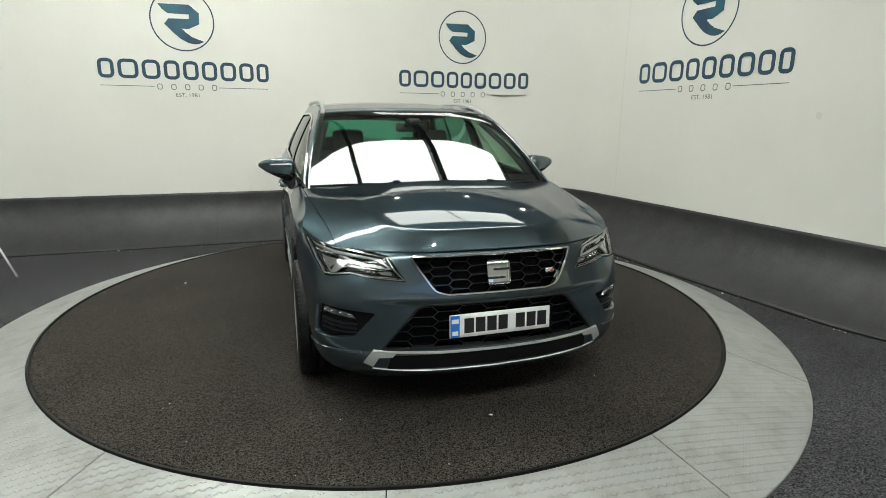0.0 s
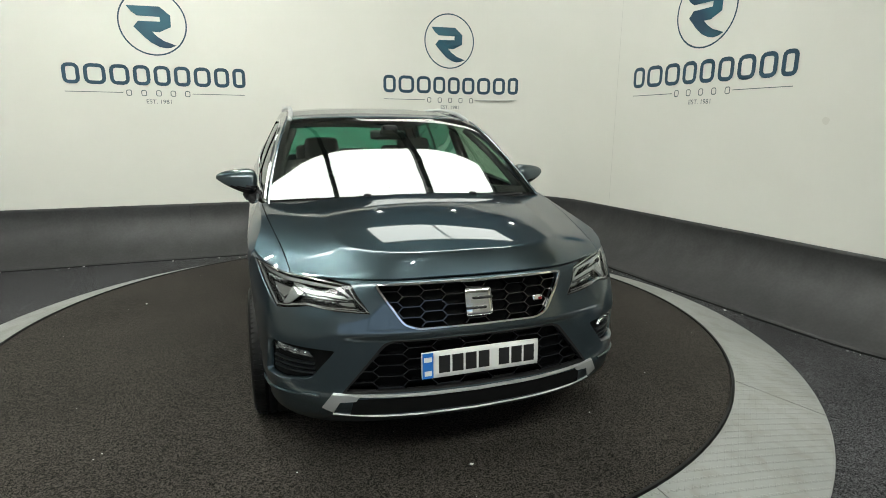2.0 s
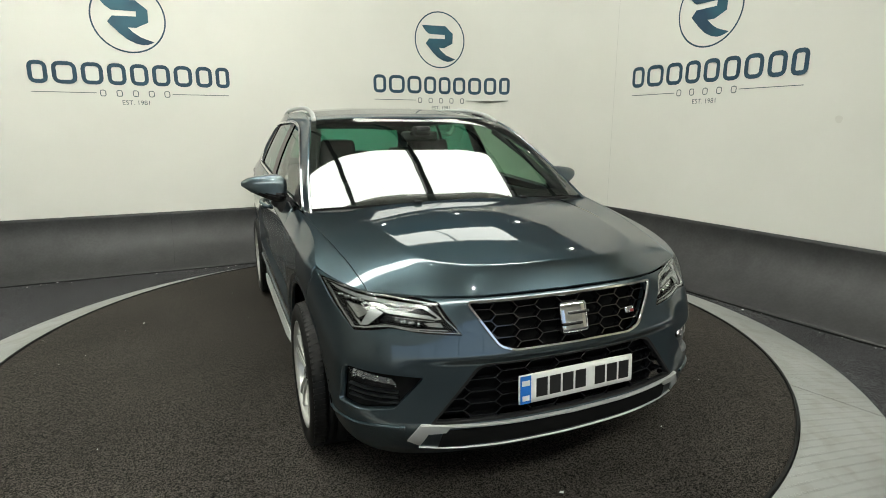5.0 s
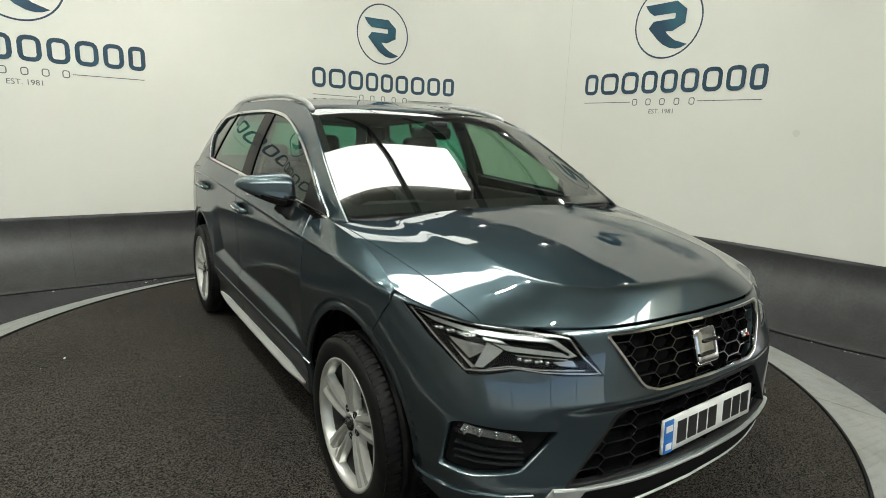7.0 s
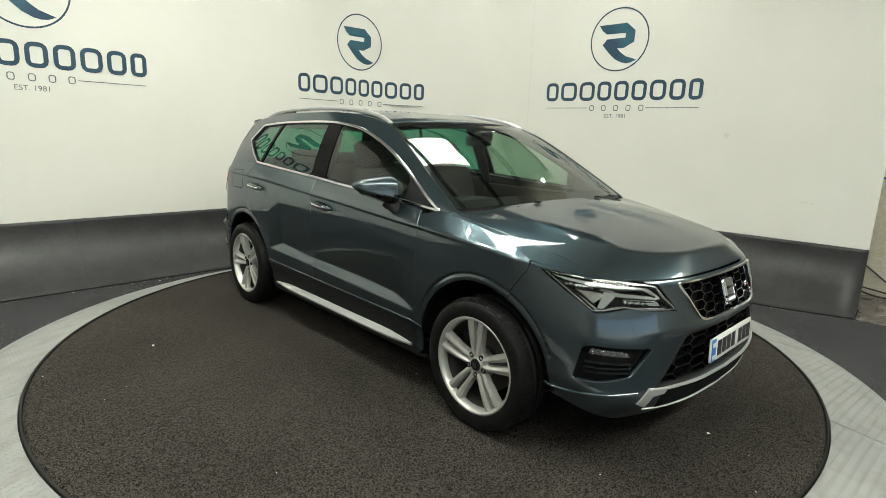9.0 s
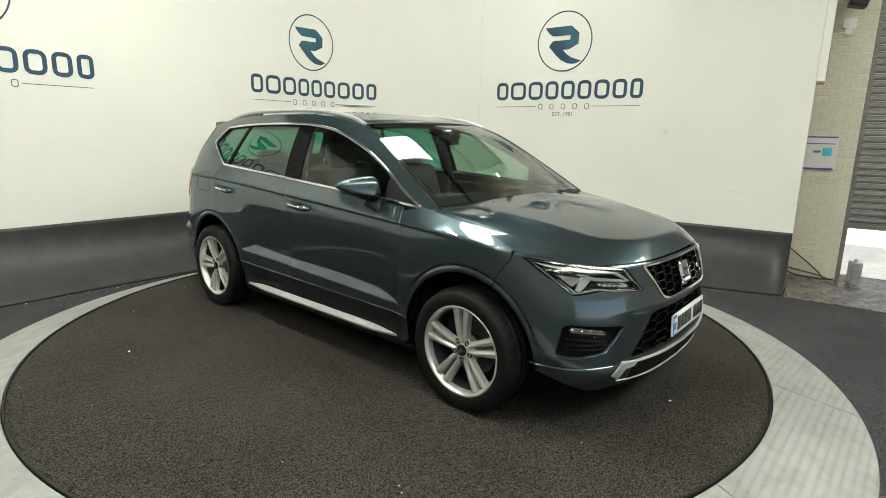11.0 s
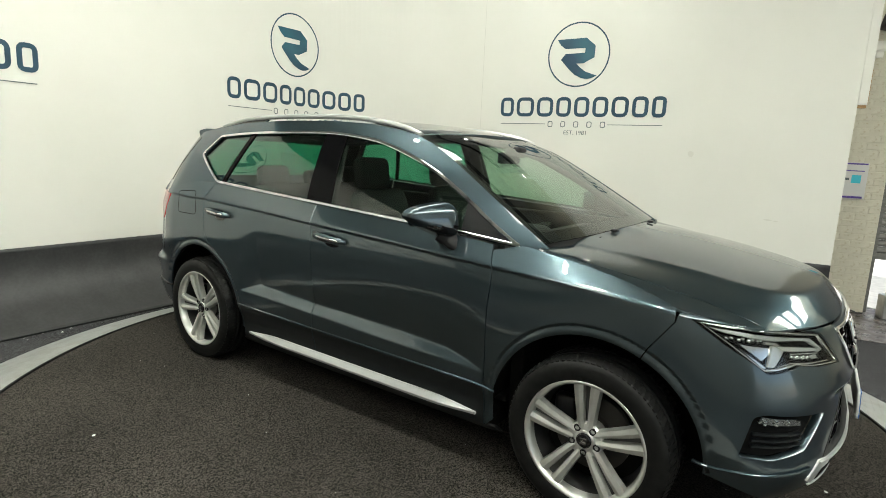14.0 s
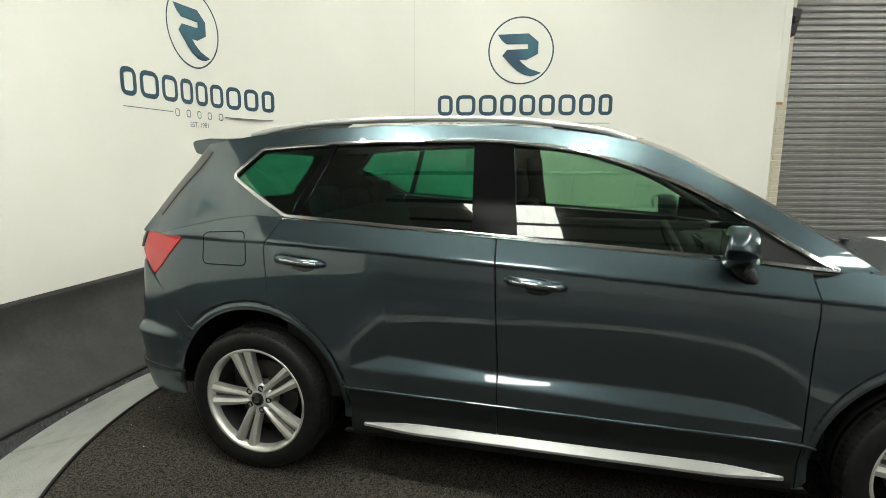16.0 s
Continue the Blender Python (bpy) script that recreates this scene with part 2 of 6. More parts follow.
# tread plate: raised lozenges, turned crosswise in a chequer of cells
def tread():
    m = STEEL
    b = m.node_tree.nodes["Principled BSDF"]
    tc = m.node_tree.nodes.new("ShaderNodeTexCoord")
    height = None
    for k, (ang, off) in enumerate(((45, 0.0), (-45, 0.5))):
        mp = nd(m, "ShaderNodeMapping")
        mp.inputs["Scale"].default_value = (24, 24, 24)
        mp.inputs["Location"].default_value = (off, 0, 0)
        ln(m, tc, "Object", mp, "Vector")
        fr = m.node_tree.nodes.new("ShaderNodeVectorMath")
        fr.operation = "FRACTION"
        ln(m, mp, "Vector", fr, 0)
        ce = m.node_tree.nodes.new("ShaderNodeVectorMath")
        ce.operation = "SUBTRACT"
        ce.inputs[1].default_value = (0.5, 0.5, 0)
        ln(m, fr, "Vector", ce, 0)
        ro = nd(m, "ShaderNodeVectorRotate")
        ro.rotation_type = "Z_AXIS"
        ro.inputs["Angle"].default_value = radians(ang)
        ln(m, ce, "Vector", ro, "Vector")
        sc = m.node_tree.nodes.new("ShaderNodeVectorMath")
        sc.operation = "MULTIPLY"
        sc.inputs[1].default_value = (3.6, 11.0, 0)
        ln(m, ro, "Vector", sc, 0)
        le = m.node_tree.nodes.new("ShaderNodeVectorMath")
        le.operation = "LENGTH"
        ln(m, sc, "Vector", le, 0)
        ra = nd(m, "ShaderNodeMapRange")
        ra.inputs["From Min"].default_value, ra.inputs["From Max"].default_value = 1.0, 0.6
        ln(m, le, "Value", ra, "Value")
        if height is None:
            height = ra
        else:
            mxm = m.node_tree.nodes.new("ShaderNodeMath")
            mxm.operation = "MAXIMUM"
            ln(m, height, 0, mxm, 0), ln(m, ra, 0, mxm, 1)
            height = mxm
    bu = nd(m, "ShaderNodeBump", Strength=1.0, Distance=0.006)
    ln(m, height, 0, bu, "Height")
    ln(m, bu, "Normal", b, "Normal")
    grain(m, 1.2, (0.33, 0.34, 0.33), (0.41, 0.42, 0.41))
    overlay(m, 9, (0.88, 0.86, 0.82), 0.36, 0.55)
    rr = nd(m, "ShaderNodeMapRange")
    rr.inputs["To Min"].default_value, rr.inputs["To Max"].default_value = 0.5, 0.36
    ln(m, height, 0, rr, "Value")
    ln(m, rr, 0, b, "Roughness")


tread()


# ---------------------------------------------------------------- mesh helpers
def link(name, verts, faces, material, parent=None, label="", smooth=False, normals=None):
    me = bpy.data.meshes.new(name)
    me.from_pydata([tuple(map(float, v)) for v in verts], [], [tuple(map(int, f)) for f in faces])
    me.validate()
    me.materials.append(material)
    if smooth:
        me.polygons.foreach_set("use_smooth", [True] * len(me.polygons))
    if normals is not None and len(normals) == len(me.vertices):
        me.normals_split_custom_set_from_vertices([tuple(map(float, n)) for n in normals])
    me.update()
    ob = new(name, me)
    if parent is not None:
        ob.parent = parent
    if label:
        ob["label"] = label
    return ob


def part(name, bm, material, parent, label="", smooth=False):
    """One bmesh as one mesh object under a thing or a part."""
    me = bpy.data.meshes.new(name)
    bm.to_mesh(me)
    bm.free()
    me.materials.append(material)
    if smooth:
        me.polygons.foreach_set("use_smooth", [True] * len(me.polygons))
    ob = new(name, me)
    if parent is not None:
        ob.parent = parent
    if label:
        ob["label"] = label
    return ob


def box_bm(bm, lo, hi, bevel=0.0, m=None):
    size = [hi[i] - lo[i] for i in range(3)]
    mid = [(hi[i] + lo[i]) / 2 for i in range(3)]
    r = bmesh.ops.create_cube(bm, size=1.0)
    vs = r["verts"]
    bmesh.ops.scale(bm, vec=size, verts=vs)
    if bevel:
        es = list({e for v in vs for e in v.link_edges})
        vs = bmesh.ops.bevel(bm, geom=es, offset=bevel, segments=2, affect="EDGES", profile=0.5)["verts"]
    bmesh.ops.translate(bm, vec=mid, verts=vs)
    if m is not None:
        bmesh.ops.transform(bm, matrix=m, verts=vs)
    return vs


def box(name, lo, hi, material, parent=None, bevel=0.004, label="", m=None):
    bm = bmesh.new()
    box_bm(bm, lo, hi, bevel, m)
    return part(name, bm, material, parent, label)


def blob_arrays(size, r, n=7):
    """A box with rounded corners of radius r, as arrays."""
    half = np.array(size) / 2
    r = min(r, *half)
    vs, fs, at = [], [], {}
    grid = np.linspace(-1, 1, n)
    for ax in range(3):
        for sg in (-1, 1):
            ids = np.zeros((n, n), int)
            for i, a in enumerate(grid):
                for j, b in enumerate(grid):
                    p = [0, 0, 0]
                    p[ax], p[(ax + 1) % 3], p[(ax + 2) % 3] = sg, a, b
                    key = tuple(np.round(p, 6))
                    if key not in at:
                        at[key] = len(vs)
                        q = np.sign(p) * np.abs(p) ** 0.7 * half
                        inner = np.clip(q, -(half - r), half - r)
                        d = q - inner
                        k = np.linalg.norm(d)
                        vs.append(inner + d / k * r if k > 1e-9 else q)
                    ids[i, j] = at[key]
            for i in range(n - 1):
                for j in range(n - 1):
                    f = [ids[i, j], ids[i + 1, j], ids[i + 1, j + 1], ids[i, j + 1]]
                    fs.append(f if sg > 0 else f[::-1])
    return np.array(vs), fs


def blob(name, mid, size, r, material, parent, label="", rot=(0, 0, 0), taper=0.0, n=7):
    v, f = blob_arrays(size, r, n)
    if taper:
        k = 1 + taper * (v[:, 2:3] / size[2])
        v[:, :2] *= k
    m = pose(*mid, *rot)
    v = np.array([m @ Vector(p) for p in v])
    return link(name, v, f, material, parent, label, True)


def lathe_arrays(profile, n=64, axis=0, closed=False):
    """Turns (radius, height) pairs round an axis; the height runs along it."""
    vs, fs = [], []
    k = len(profile)
    for i in range(n):
        a = 2 * math.pi * i / n
        for r, h in profile:
            p = [0, 0, 0]
            p[axis], p[(axis + 1) % 3], p[(axis + 2) % 3] = h, r * math.cos(a), r * math.sin(a)
            vs.append(p)
    for i in range(n):
        j = (i + 1) % n
        for q in range(k if closed else k - 1):
            w = (q + 1) % k
            fs.append((i * k + q, j * k + q, j * k + w, i * k + w))
    return np.array(vs), fs


def tube(name, pts, radius, material, parent=None, label="", n=8, flat=1.0, up=(0, 0, 1)):
    """A rod along points, with closed ends; flat squeezes its height."""
    pts = [Vector(p) for p in pts]
    vs, fs = [], []
    for i, p in enumerate(pts):
        d = (pts[min(i + 1, len(pts) - 1)] - pts[max(i - 1, 0)]).normalized()
        side = d.cross(Vector(up)).normalized()
        top = side.cross(d).normalized()
        r = radius[i] if isinstance(radius, (list, tuple)) else radius
        for k in range(n):
            a = 2 * math.pi * k / n
            vs.append(p + side * (r * math.cos(a)) + top * (r * flat * math.sin(a)))
    for i in range(len(pts) - 1):
        for k in range(n):
            fs.append((i * n + k, i * n + (k + 1) % n, (i + 1) * n + (k + 1) % n, (i + 1) * n + k))
    fs.append(tuple(range(n))[::-1])
    fs.append(tuple((len(pts) - 1) * n + k for k in range(n)))
    return link(name, vs, fs, material, parent, label, True)


def thing(name, label, category, group=""):
    e = new(name)
    e.empty_display_size = 0.1
    return tagged(e, label, category, group)


def spline(pts, n=12):
    """Catmull-Rom through the points."""
    p = np.array(pts, float)
    p = np.vstack([2 * p[0] - p[1], p, 2 * p[-1] - p[-2]])
    out = []
    for i in range(1, len(p) - 2):
        for t in np.linspace(0, 1, n, endpoint=False):
            out.append(0.5 * (2 * p[i] + (p[i + 1] - p[i - 1]) * t + (2 * p[i - 1] - 5 * p[i] + 4 * p[i + 1] - p[i + 2]) * t * t
                              + (3 * p[i] - p[i - 1] - 3 * p[i + 1] + p[i + 2]) * t ** 3))
    out.append(p[-2])
    return np.array(out)


# ---------------------------------------------------------------- the hall
def wall_curve():
    """Plan of the display wall, from far west round the rounded corner to its free end in the south."""
    west, end = np.array([-7.0, 3.25]), np.array([3.84, -2.03])
    d1 = np.array([1.0, 0.04]) / math.hypot(1, 0.04)
    d2 = np.array([0.1165, -0.9932])
    # corner where the two straights would meet
    a = np.array([[d1[0], d2[0]], [d1[1], d2[1]]])
    k = np.linalg.solve(a, end - west)
    corner = west + d1 * k[0]
    rad = 1.45
    turn = math.acos(float(np.clip(d1 @ d2, -1, 1)))
    cut = rad * math.tan(turn / 2)
    p0 = corner - d1 * cut
    n1 = np.array([d1[1], -d1[0]])
    mid = p0 + n1 * rad
    pts = [west + (p0 - west) * t for t in np.linspace(0, 1, 40)]
    a0 = math.atan2(*(p0 - mid)[::-1])
    pts += [mid + rad * np.array([math.cos(a0 - turn * t), math.sin(a0 - turn * t)]) for t in np.linspace(0, 1, 33)[1:]]
    p1 = corner + d2 * cut
    pts += [p1 + (end - p1) * t for t in np.linspace(0, 1, 24)[1:]]
    return np.array(pts)


WALL = wall_curve()
WALL_TOP = 3.44
WALL_LEN = np.r_[0, np.cumsum(np.hypot(*np.diff(WALL, axis=0).T))]


def on_wall(s, z, off=0.0):
    """The place s metres along the display wall, off metres in front of it."""
    p = np.array([np.interp(s, WALL_LEN, WALL[:, 0]), np.interp(s, WALL_LEN, WALL[:, 1])])
    q = np.array([np.interp(s + 0.02, WALL_LEN, WALL[:, 0]), np.interp(s + 0.02, WALL_LEN, WALL[:, 1])])
    o = np.array([np.interp(s - 0.02, WALL_LEN, WALL[:, 0]), np.interp(s - 0.02, WALL_LEN, WALL[:, 1])])
    d = (q - o) / max(np.hypot(*(q - o)), 1e-6)
    n = np.array([d[1], -d[0]])
    return (*(p + n * off), z)


def wall_strip(name, profile, material, label, s0=0.0, s1=None, smooth=False):
    """Sweeps a closed (offset, height) section along the display wall."""
    s1 = WALL_LEN[-1] if s1 is None else s1
    ss = [s for s in WALL_LEN if s0 < s < s1]
    ss = [s0, *ss, s1]
    section = profile if callable(profile) else (lambda s: profile)
    vs = [on_wall(s, z, o) for s in ss for o, z in section(s)]
    k = len(section(s0))
    fs = [(i * k + j, i * k + (j + 1) % k, (i + 1) * k + (j + 1) % k, (i + 1) * k + j) for i in range(len(ss) - 1) for j in range(k)]
    fs += [tuple(range(k))[::-1], tuple((len(ss) - 1) * k + j for j in range(k))]
    ob = link(name, vs, fs, material)
    bm = bmesh.new()
    bm.from_mesh(ob.data)
    bmesh.ops.recalc_face_normals(bm, faces=bm.faces)
    bm.to_mesh(ob.data)
    bm.free()
    if smooth:
        ob.data.polygons.foreach_set("use_smooth", [True] * len(ob.data.polygons))
    return tagged(ob, label, "wall", kind="structure")


SKIRT_TOP = 0.474


def cove(s, lift=0.0, t1=1.0):
    """Section of the coved skirt: upright at the wall, sweeping out over the floor."""
    foot = np.interp(s, [0, 3, 6, 12, 13.2, 14.7, 15.4], [0.55, 0.56, 0.53, 0.55, 0.59, 0.58, 0.42])
    return [(0.010 + lift + (foot - 0.010) * t ** 2.3, SKIRT_TOP - 0.002 + (FLOOR + 0.003 - SKIRT_TOP) * (1 - (1 - t) ** 1.12)) for t in np.linspace(0, t1, 22)]


wall_strip("wall_display", [(0, SKIRT_TOP), (0, 2.03), (-0.10, 2.03), (-0.10, SKIRT_TOP)], WALLWHITE, "white painted curved display wall")
upper = wall_strip("wall_display_upper", [(0, 2.0302), (0, WALL_TOP), (-0.10, WALL_TOP), (-0.10, 2.0302)], WALLWHITE, "white painted upper part of the display wall")
wall_strip("wall_skirt", lambda s: [(-0.10, SKIRT_TOP - 0.002)] + cove(s) + [(-0.10, FLOOR)],
           SKIRT, "dark grey coved skirt along the foot of the wall", smooth=True)
wall_strip("skirt_seam", lambda s: [(-0.02, SKIRT_TOP - 0.003)] + cove(s, 0.0012, 0.98) + [(-0.02, FLOOR + 0.01)], PLASTIC, "dark joint in the coved skirt", 5.263, 5.266)
gap_rng = random.Random(11)
gap_w = {}


def foot_gap(s):
    o = cove(s)[-1][0]
    w = gap_w.setdefault(round(s, 4), gap_rng.uniform(0.002, 0.010))
    return [(o - 0.012, FLOOR + 0.001), (o - 0.010, FLOOR + 0.010), (o + 0.001, FLOOR + 0.0045), (o + w, FLOOR + 0.0015), (o + w, FLOOR - 0.004), (o - 0.012, FLOOR - 0.004)]


wall_strip("skirt_gap", foot_gap, DARK, "dark uneven gap between the skirt and the carpet")
wall_strip("board_seam", [(0.0007, SKIRT_TOP + 0.01), (0.0007, WALL_TOP - 0.01), (-0.02, WALL_TOP - 0.01), (-0.02, SKIRT_TOP + 0.01)], SEAM, "thin joint between the wall boards", 11.43, 11.434)
# the upper boards run a little past the lower ones
e0, e1 = np.array(on_wall(WALL_LEN[-1], 0)[:2]), np.array(on_wall(WALL_LEN[-1] - 0.3, 0)[:2])
dw = (e0 - e1) / np.hypot(*(e0 - e1))
nw = np.array([dw[1], -dw[0]])
bm = bmesh.new()
q = [e0 + dw * 0.002, e0 + dw * 0.075, e0 + dw * 0.075 - nw * 0.075, e0 + dw * 0.002 - nw * 0.075]
lo = [bm.verts.new((*p, 2.04)) for p in q]
hi = [bm.verts.new((*p, WALL_TOP)) for p in q]
bm.faces.new(lo), bm.faces.new(hi)
for i in range(4):
    bm.faces.new((lo[i], lo[(i + 1) % 4], hi[(i + 1) % 4], hi[i]))
bmesh.ops.recalc_face_normals(bm, faces=bm.faces)
tagged(part("wall_display_end", bm, WALLWHITE, None), "white overhanging end of the display wall", "wall", kind="structure")
batten = thing("timber_batten", "raw timber batten under the wall end", "batten")
bm = bmesh.new()
q = [e0 + dw * 0.004 - nw * 0.012, e0 + dw * 0.07 - nw * 0.012, e0 + dw * 0.07 - nw * 0.06, e0 + dw * 0.004 - nw * 0.06]
lo = [bm.verts.new((*p, 2.012)) for p in q]
hi = [bm.verts.new((*p, 2.038)) for p in q]
bm.faces.new(lo), bm.faces.new(hi)
for i in range(4):
    bm.faces.new((lo[i], lo[(i + 1) % 4], hi[(i + 1) % 4], hi[i]))
bmesh.ops.recalc_face_normals(bm, faces=bm.faces)
part("beam", bm, WOOD, batten)
bm = bmesh.new()
q = [e0 + dw * 0.076 - nw * 0.012, e0 + dw * 0.081 - nw * 0.012, e0 + dw * 0.081 - nw * 0.06, e0 + dw * 0.076 - nw * 0.06]
lo = [bm.verts.new((*p, 2.05)) for p in q]
hi = [bm.verts.new((*p, 2.36)) for p in q]
bm.faces.new(lo), bm.faces.new(hi)
for i in range(4):
    bm.faces.new((lo[i], lo[(i + 1) % 4], hi[(i + 1) % 4], hi[i]))
bmesh.ops.recalc_face_normals(bm, faces=bm.faces)
part("upright", bm, WOOD, batten)


# floor: one level sheet round the ramp's foot
def floor_sheet():
    prof = [(R_RING - 0.02, FLOOR), (3.3, FLOOR), (4.0, FLOOR), (5, FLOOR), (8, FLOOR), (16, FLOOR)]
    v, f = lathe_arrays(prof, 96, axis=2)
    v[:, 0] += CX
    v[:, 1] += CY
    return tagged(link("floor", v, [g[::-1] for g in f], HALLCARPET, smooth=True), "worn dark blue-grey carpet floor of the hall", "floor", kind="structure")


floor_sheet()

# turntable: carpeted deck, black edge strip and a ring of tread plates sloping down to the floor
table = thing("turntable", "round car turntable with carpeted deck and steel tread plates", "turntable")
v, f = lathe_arrays([(0.0, 0.0), (1.2, 0.0), (R_DECK - 0.012, 0.0), (R_DECK, -0.006), (R_DECK, -0.06), (0.0, -0.06)], 160, axis=2)
v += (CX, CY, 0)
link("deck", v, f, CARPET, table, "dark grey loop carpet deck")
v, f = lathe_arrays([(R_DECK + 0.002, 0.004), (R_DECK + 0.014, 0.004), (R_DECK + 0.016, -0.05), (R_DECK + 0.002, -0.05)], 160, axis=2, closed=True)
v += (CX, CY, 0)
link("edge_strip", v, f, RUBBER, table, "black edge strip")
v, f = lathe_arrays([(R_DECK - 0.02, -0.03), (R_RING - 0.05, -0.20), (R_RING - 0.05, -0.26), (R_DECK - 0.02, -0.26)], 96, axis=2, closed=True)
v += (CX, CY, 0)
link("ramp_frame", v, f, DARK, table)
for k in range(12):
    a0, a1 = radians(-43 + 30 * k + 0.06), radians(-43 + 30 * (k + 1) - 0.06)
    vs, fs = [], []
    n = 14
    for i in range(n + 1):
        a = a0 + (a1 - a0) * i / n
        for r, z in ((R_DECK + 0.02, -0.006), (R_RING - 0.006, -0.118), (R_RING, -0.122), (R_RING, -0.135), (R_DECK + 0.02, -0.02)):
            vs.append((CX + r * math.cos(a), CY + r * math.sin(a), z))
    for i in range(n):
        for j in range(5):
            fs.append((i * 5 + j, (i + 1) * 5 + j, (i + 1) * 5 + (j + 1) % 5, i * 5 + (j + 1) % 5)[::-1])
    fs += [(0, 1, 2, 3, 4), tuple(n * 5 + j for j in range(5))[::-1]]
    link("tread_plate", vs, [g[::-1] for g in fs], STEEL, table)

# brick outer wall behind the free end, with a half-raised roller shutter
B0, DB = np.array([4.67, -2.39]), np.array([0.2, -0.98])
NB = np.array([-0.98, -0.2])


def bw(a, n, z):
    """a metres south along the outer wall from the shutter jamb, n metres in front of its face."""
    p = B0 + DB * a + NB * n
    return (p[0], p[1], z)


def prism(name, quad, z0, z1, material, parent=None, label="", bevel=0.0):
    bm = bmesh.new()
    lo = [bm.verts.new((x, y, z0)) for x, y, *_ in quad]
    hi = [bm.verts.new((x, y, z1)) for x, y, *_ in quad]
    k = len(quad)
    bm.faces.new(lo), bm.faces.new(hi)
    for i in range(k):
        bm.faces.new((lo[i], lo[(i + 1) % k], hi[(i + 1) % k], hi[i]))
    bmesh.ops.recalc_face_normals(bm, faces=bm.faces)
    if bevel:
        bmesh.ops.bevel(bm, geom=list(bm.edges), offset=bevel, segments=2, affect="EDGES")
    return part(name, bm, material, parent, label)


MORTAR_BACK = 0.005
wall_east = prism("wall_east", [bw(-2.6, -MORTAR_BACK, 0), bw(0.0, -MORTAR_BACK, 0), bw(0.0, -0.35, 0), bw(-2.6, -0.35, 0)], -0.3, CEIL, BRICK)
tagged(wall_east, "cream painted brick wall beside the roller shutter", "wall", kind="structure")
tagged(prism("wall_east_south", [bw(3.4, 0, 0), bw(8.0, 0, 0), bw(8.0, -0.35, 0), bw(3.4, -0.35, 0)], -0.3, CEIL, BRICK), "cream painted brick wall beyond the shutter", "wall", kind="structure")
tagged(prism("wall_lintel", [bw(0.003, 0, 0), bw(3.397, 0, 0), bw(3.397, -0.35, 0), bw(0.003, -0.35, 0)], 3.9, CEIL, BRICK), "cream painted brick above the shutter", "wall", kind="structure")

shutter = thing("roller_shutter", "half-raised grey galvanised roller shutter", "shutter")
SHUT_Z = 0.47
SLAT = 0.075
slat_me = None
z = SHUT_Z + 0.07
while z < 3.95:
    if slat_me is None:
        sec = [(-0.16, 0.0), (-0.148, 0.012), (-0.146, 0.03), (-0.150, 0.048), (-0.164, 0.060), (-0.166, 0.072), (-0.178, 0.072), (-0.176, 0.0)]
        vs = [bw(a, n, h) for a in (0.0, 3.4) for n, h in sec]
        k = len(sec)
        fs = [(j, (j + 1) % k, k + (j + 1) % k, k + j) for j in range(k)] + [tuple(range(k))[::-1], tuple(k + j for j in range(k))]
        ob = link("slat", vs, fs, SHUTTER, shutter)
        slat_me = ob.data
    else:
        ob = new("slat", slat_me)
        ob.parent = shutter
    ob.location = (0, 0, z)
    z += SLAT
prism("bottom_rail", [bw(0.0, -0.145, 0), bw(3.4, -0.145, 0), bw(3.4, -0.18, 0), bw(0.0, -0.18, 0)], SHUT_Z, SHUT_Z + 0.068, SHUTTER, shutter, "grey bottom rail", 0.004)
prism("guide_rail", [bw(0.004, -0.12, 0), bw(0.06, -0.12, 0), bw(0.06, -0.145, 0), bw(0.004, -0.145, 0)], FLOOR, 3.9, SHUTTER, shutter, "steel guide rail", 0.002)

tagged(box("wall_return", (4.50, 0.17, FLOOR), (9.5, 0.40, CEIL), HALLWALL, None, 0), "plain hall wall behind the display wall", "wall", kind="structure")
# bright yard outside the shutter
tagged(prism("yard_ground", [bw(-4, -0.36, 0), bw(9, -0.36, 0), bw(9, -14, 0), bw(-4, -14, 0)], FLOOR - 0.1, FLOOR + 0.009, CONCRETE), "sunlit pale concrete yard outside", "ground", kind="structure")

tagged(prism("yard_wall", [bw(-6, -9, 0), bw(12, -9, 0), bw(12, -9.3, 0), bw(-6, -9.3, 0)], FLOOR - 0.1, 3.0, WALLWHITE), "sunlit white wall across the yard", "wall", kind="structure")

tagged(prism("floor_apron", [(3.86, -2.04), (3.41, -2.10), (3.48, -2.54), (3.53, -2.98), (3.9, -6.0), (5.75, -6.2), (5.00, -2.45), (4.50, -1.0), (4.10, -1.0)], FLOOR - 0.02, FLOOR + 0.004, SLABFLOOR), "worn dark concrete floor at the shutter", "floor", kind="structure")

# ceiling with a rooflight strip between dark trusses
SKY_B0, SKY_B1 = -0.36, 0.50
tagged(prism("ceiling", [(-11, -10), (6.5, -10.2), (4.98, -2.4), (4.55, 0.3), (9.5, 0.3), (9.5, 7), (-11, 7)], CEIL, CEIL + 0.12, ROOF), "pale lined hall ceiling", "ceiling", kind="structure")
E2 = np.array([-0.2, 0.98])      # across the hall
PIV = np.array([-0.32, 0.70])


def hall(a, b):
    """A place on the hall's axes: a metres along its length, b across."""
    return tuple(PIV + np.array([1.0, 0.04]) * a + E2 * b)


def hall_box(name, a0, a1, b0, b1, z0, z1, material, parent):
    return prism(name, [hall(a0, b0), hall(a1, b0), hall(a1, b1), hall(a0, b1)], z0, z1, material, parent)


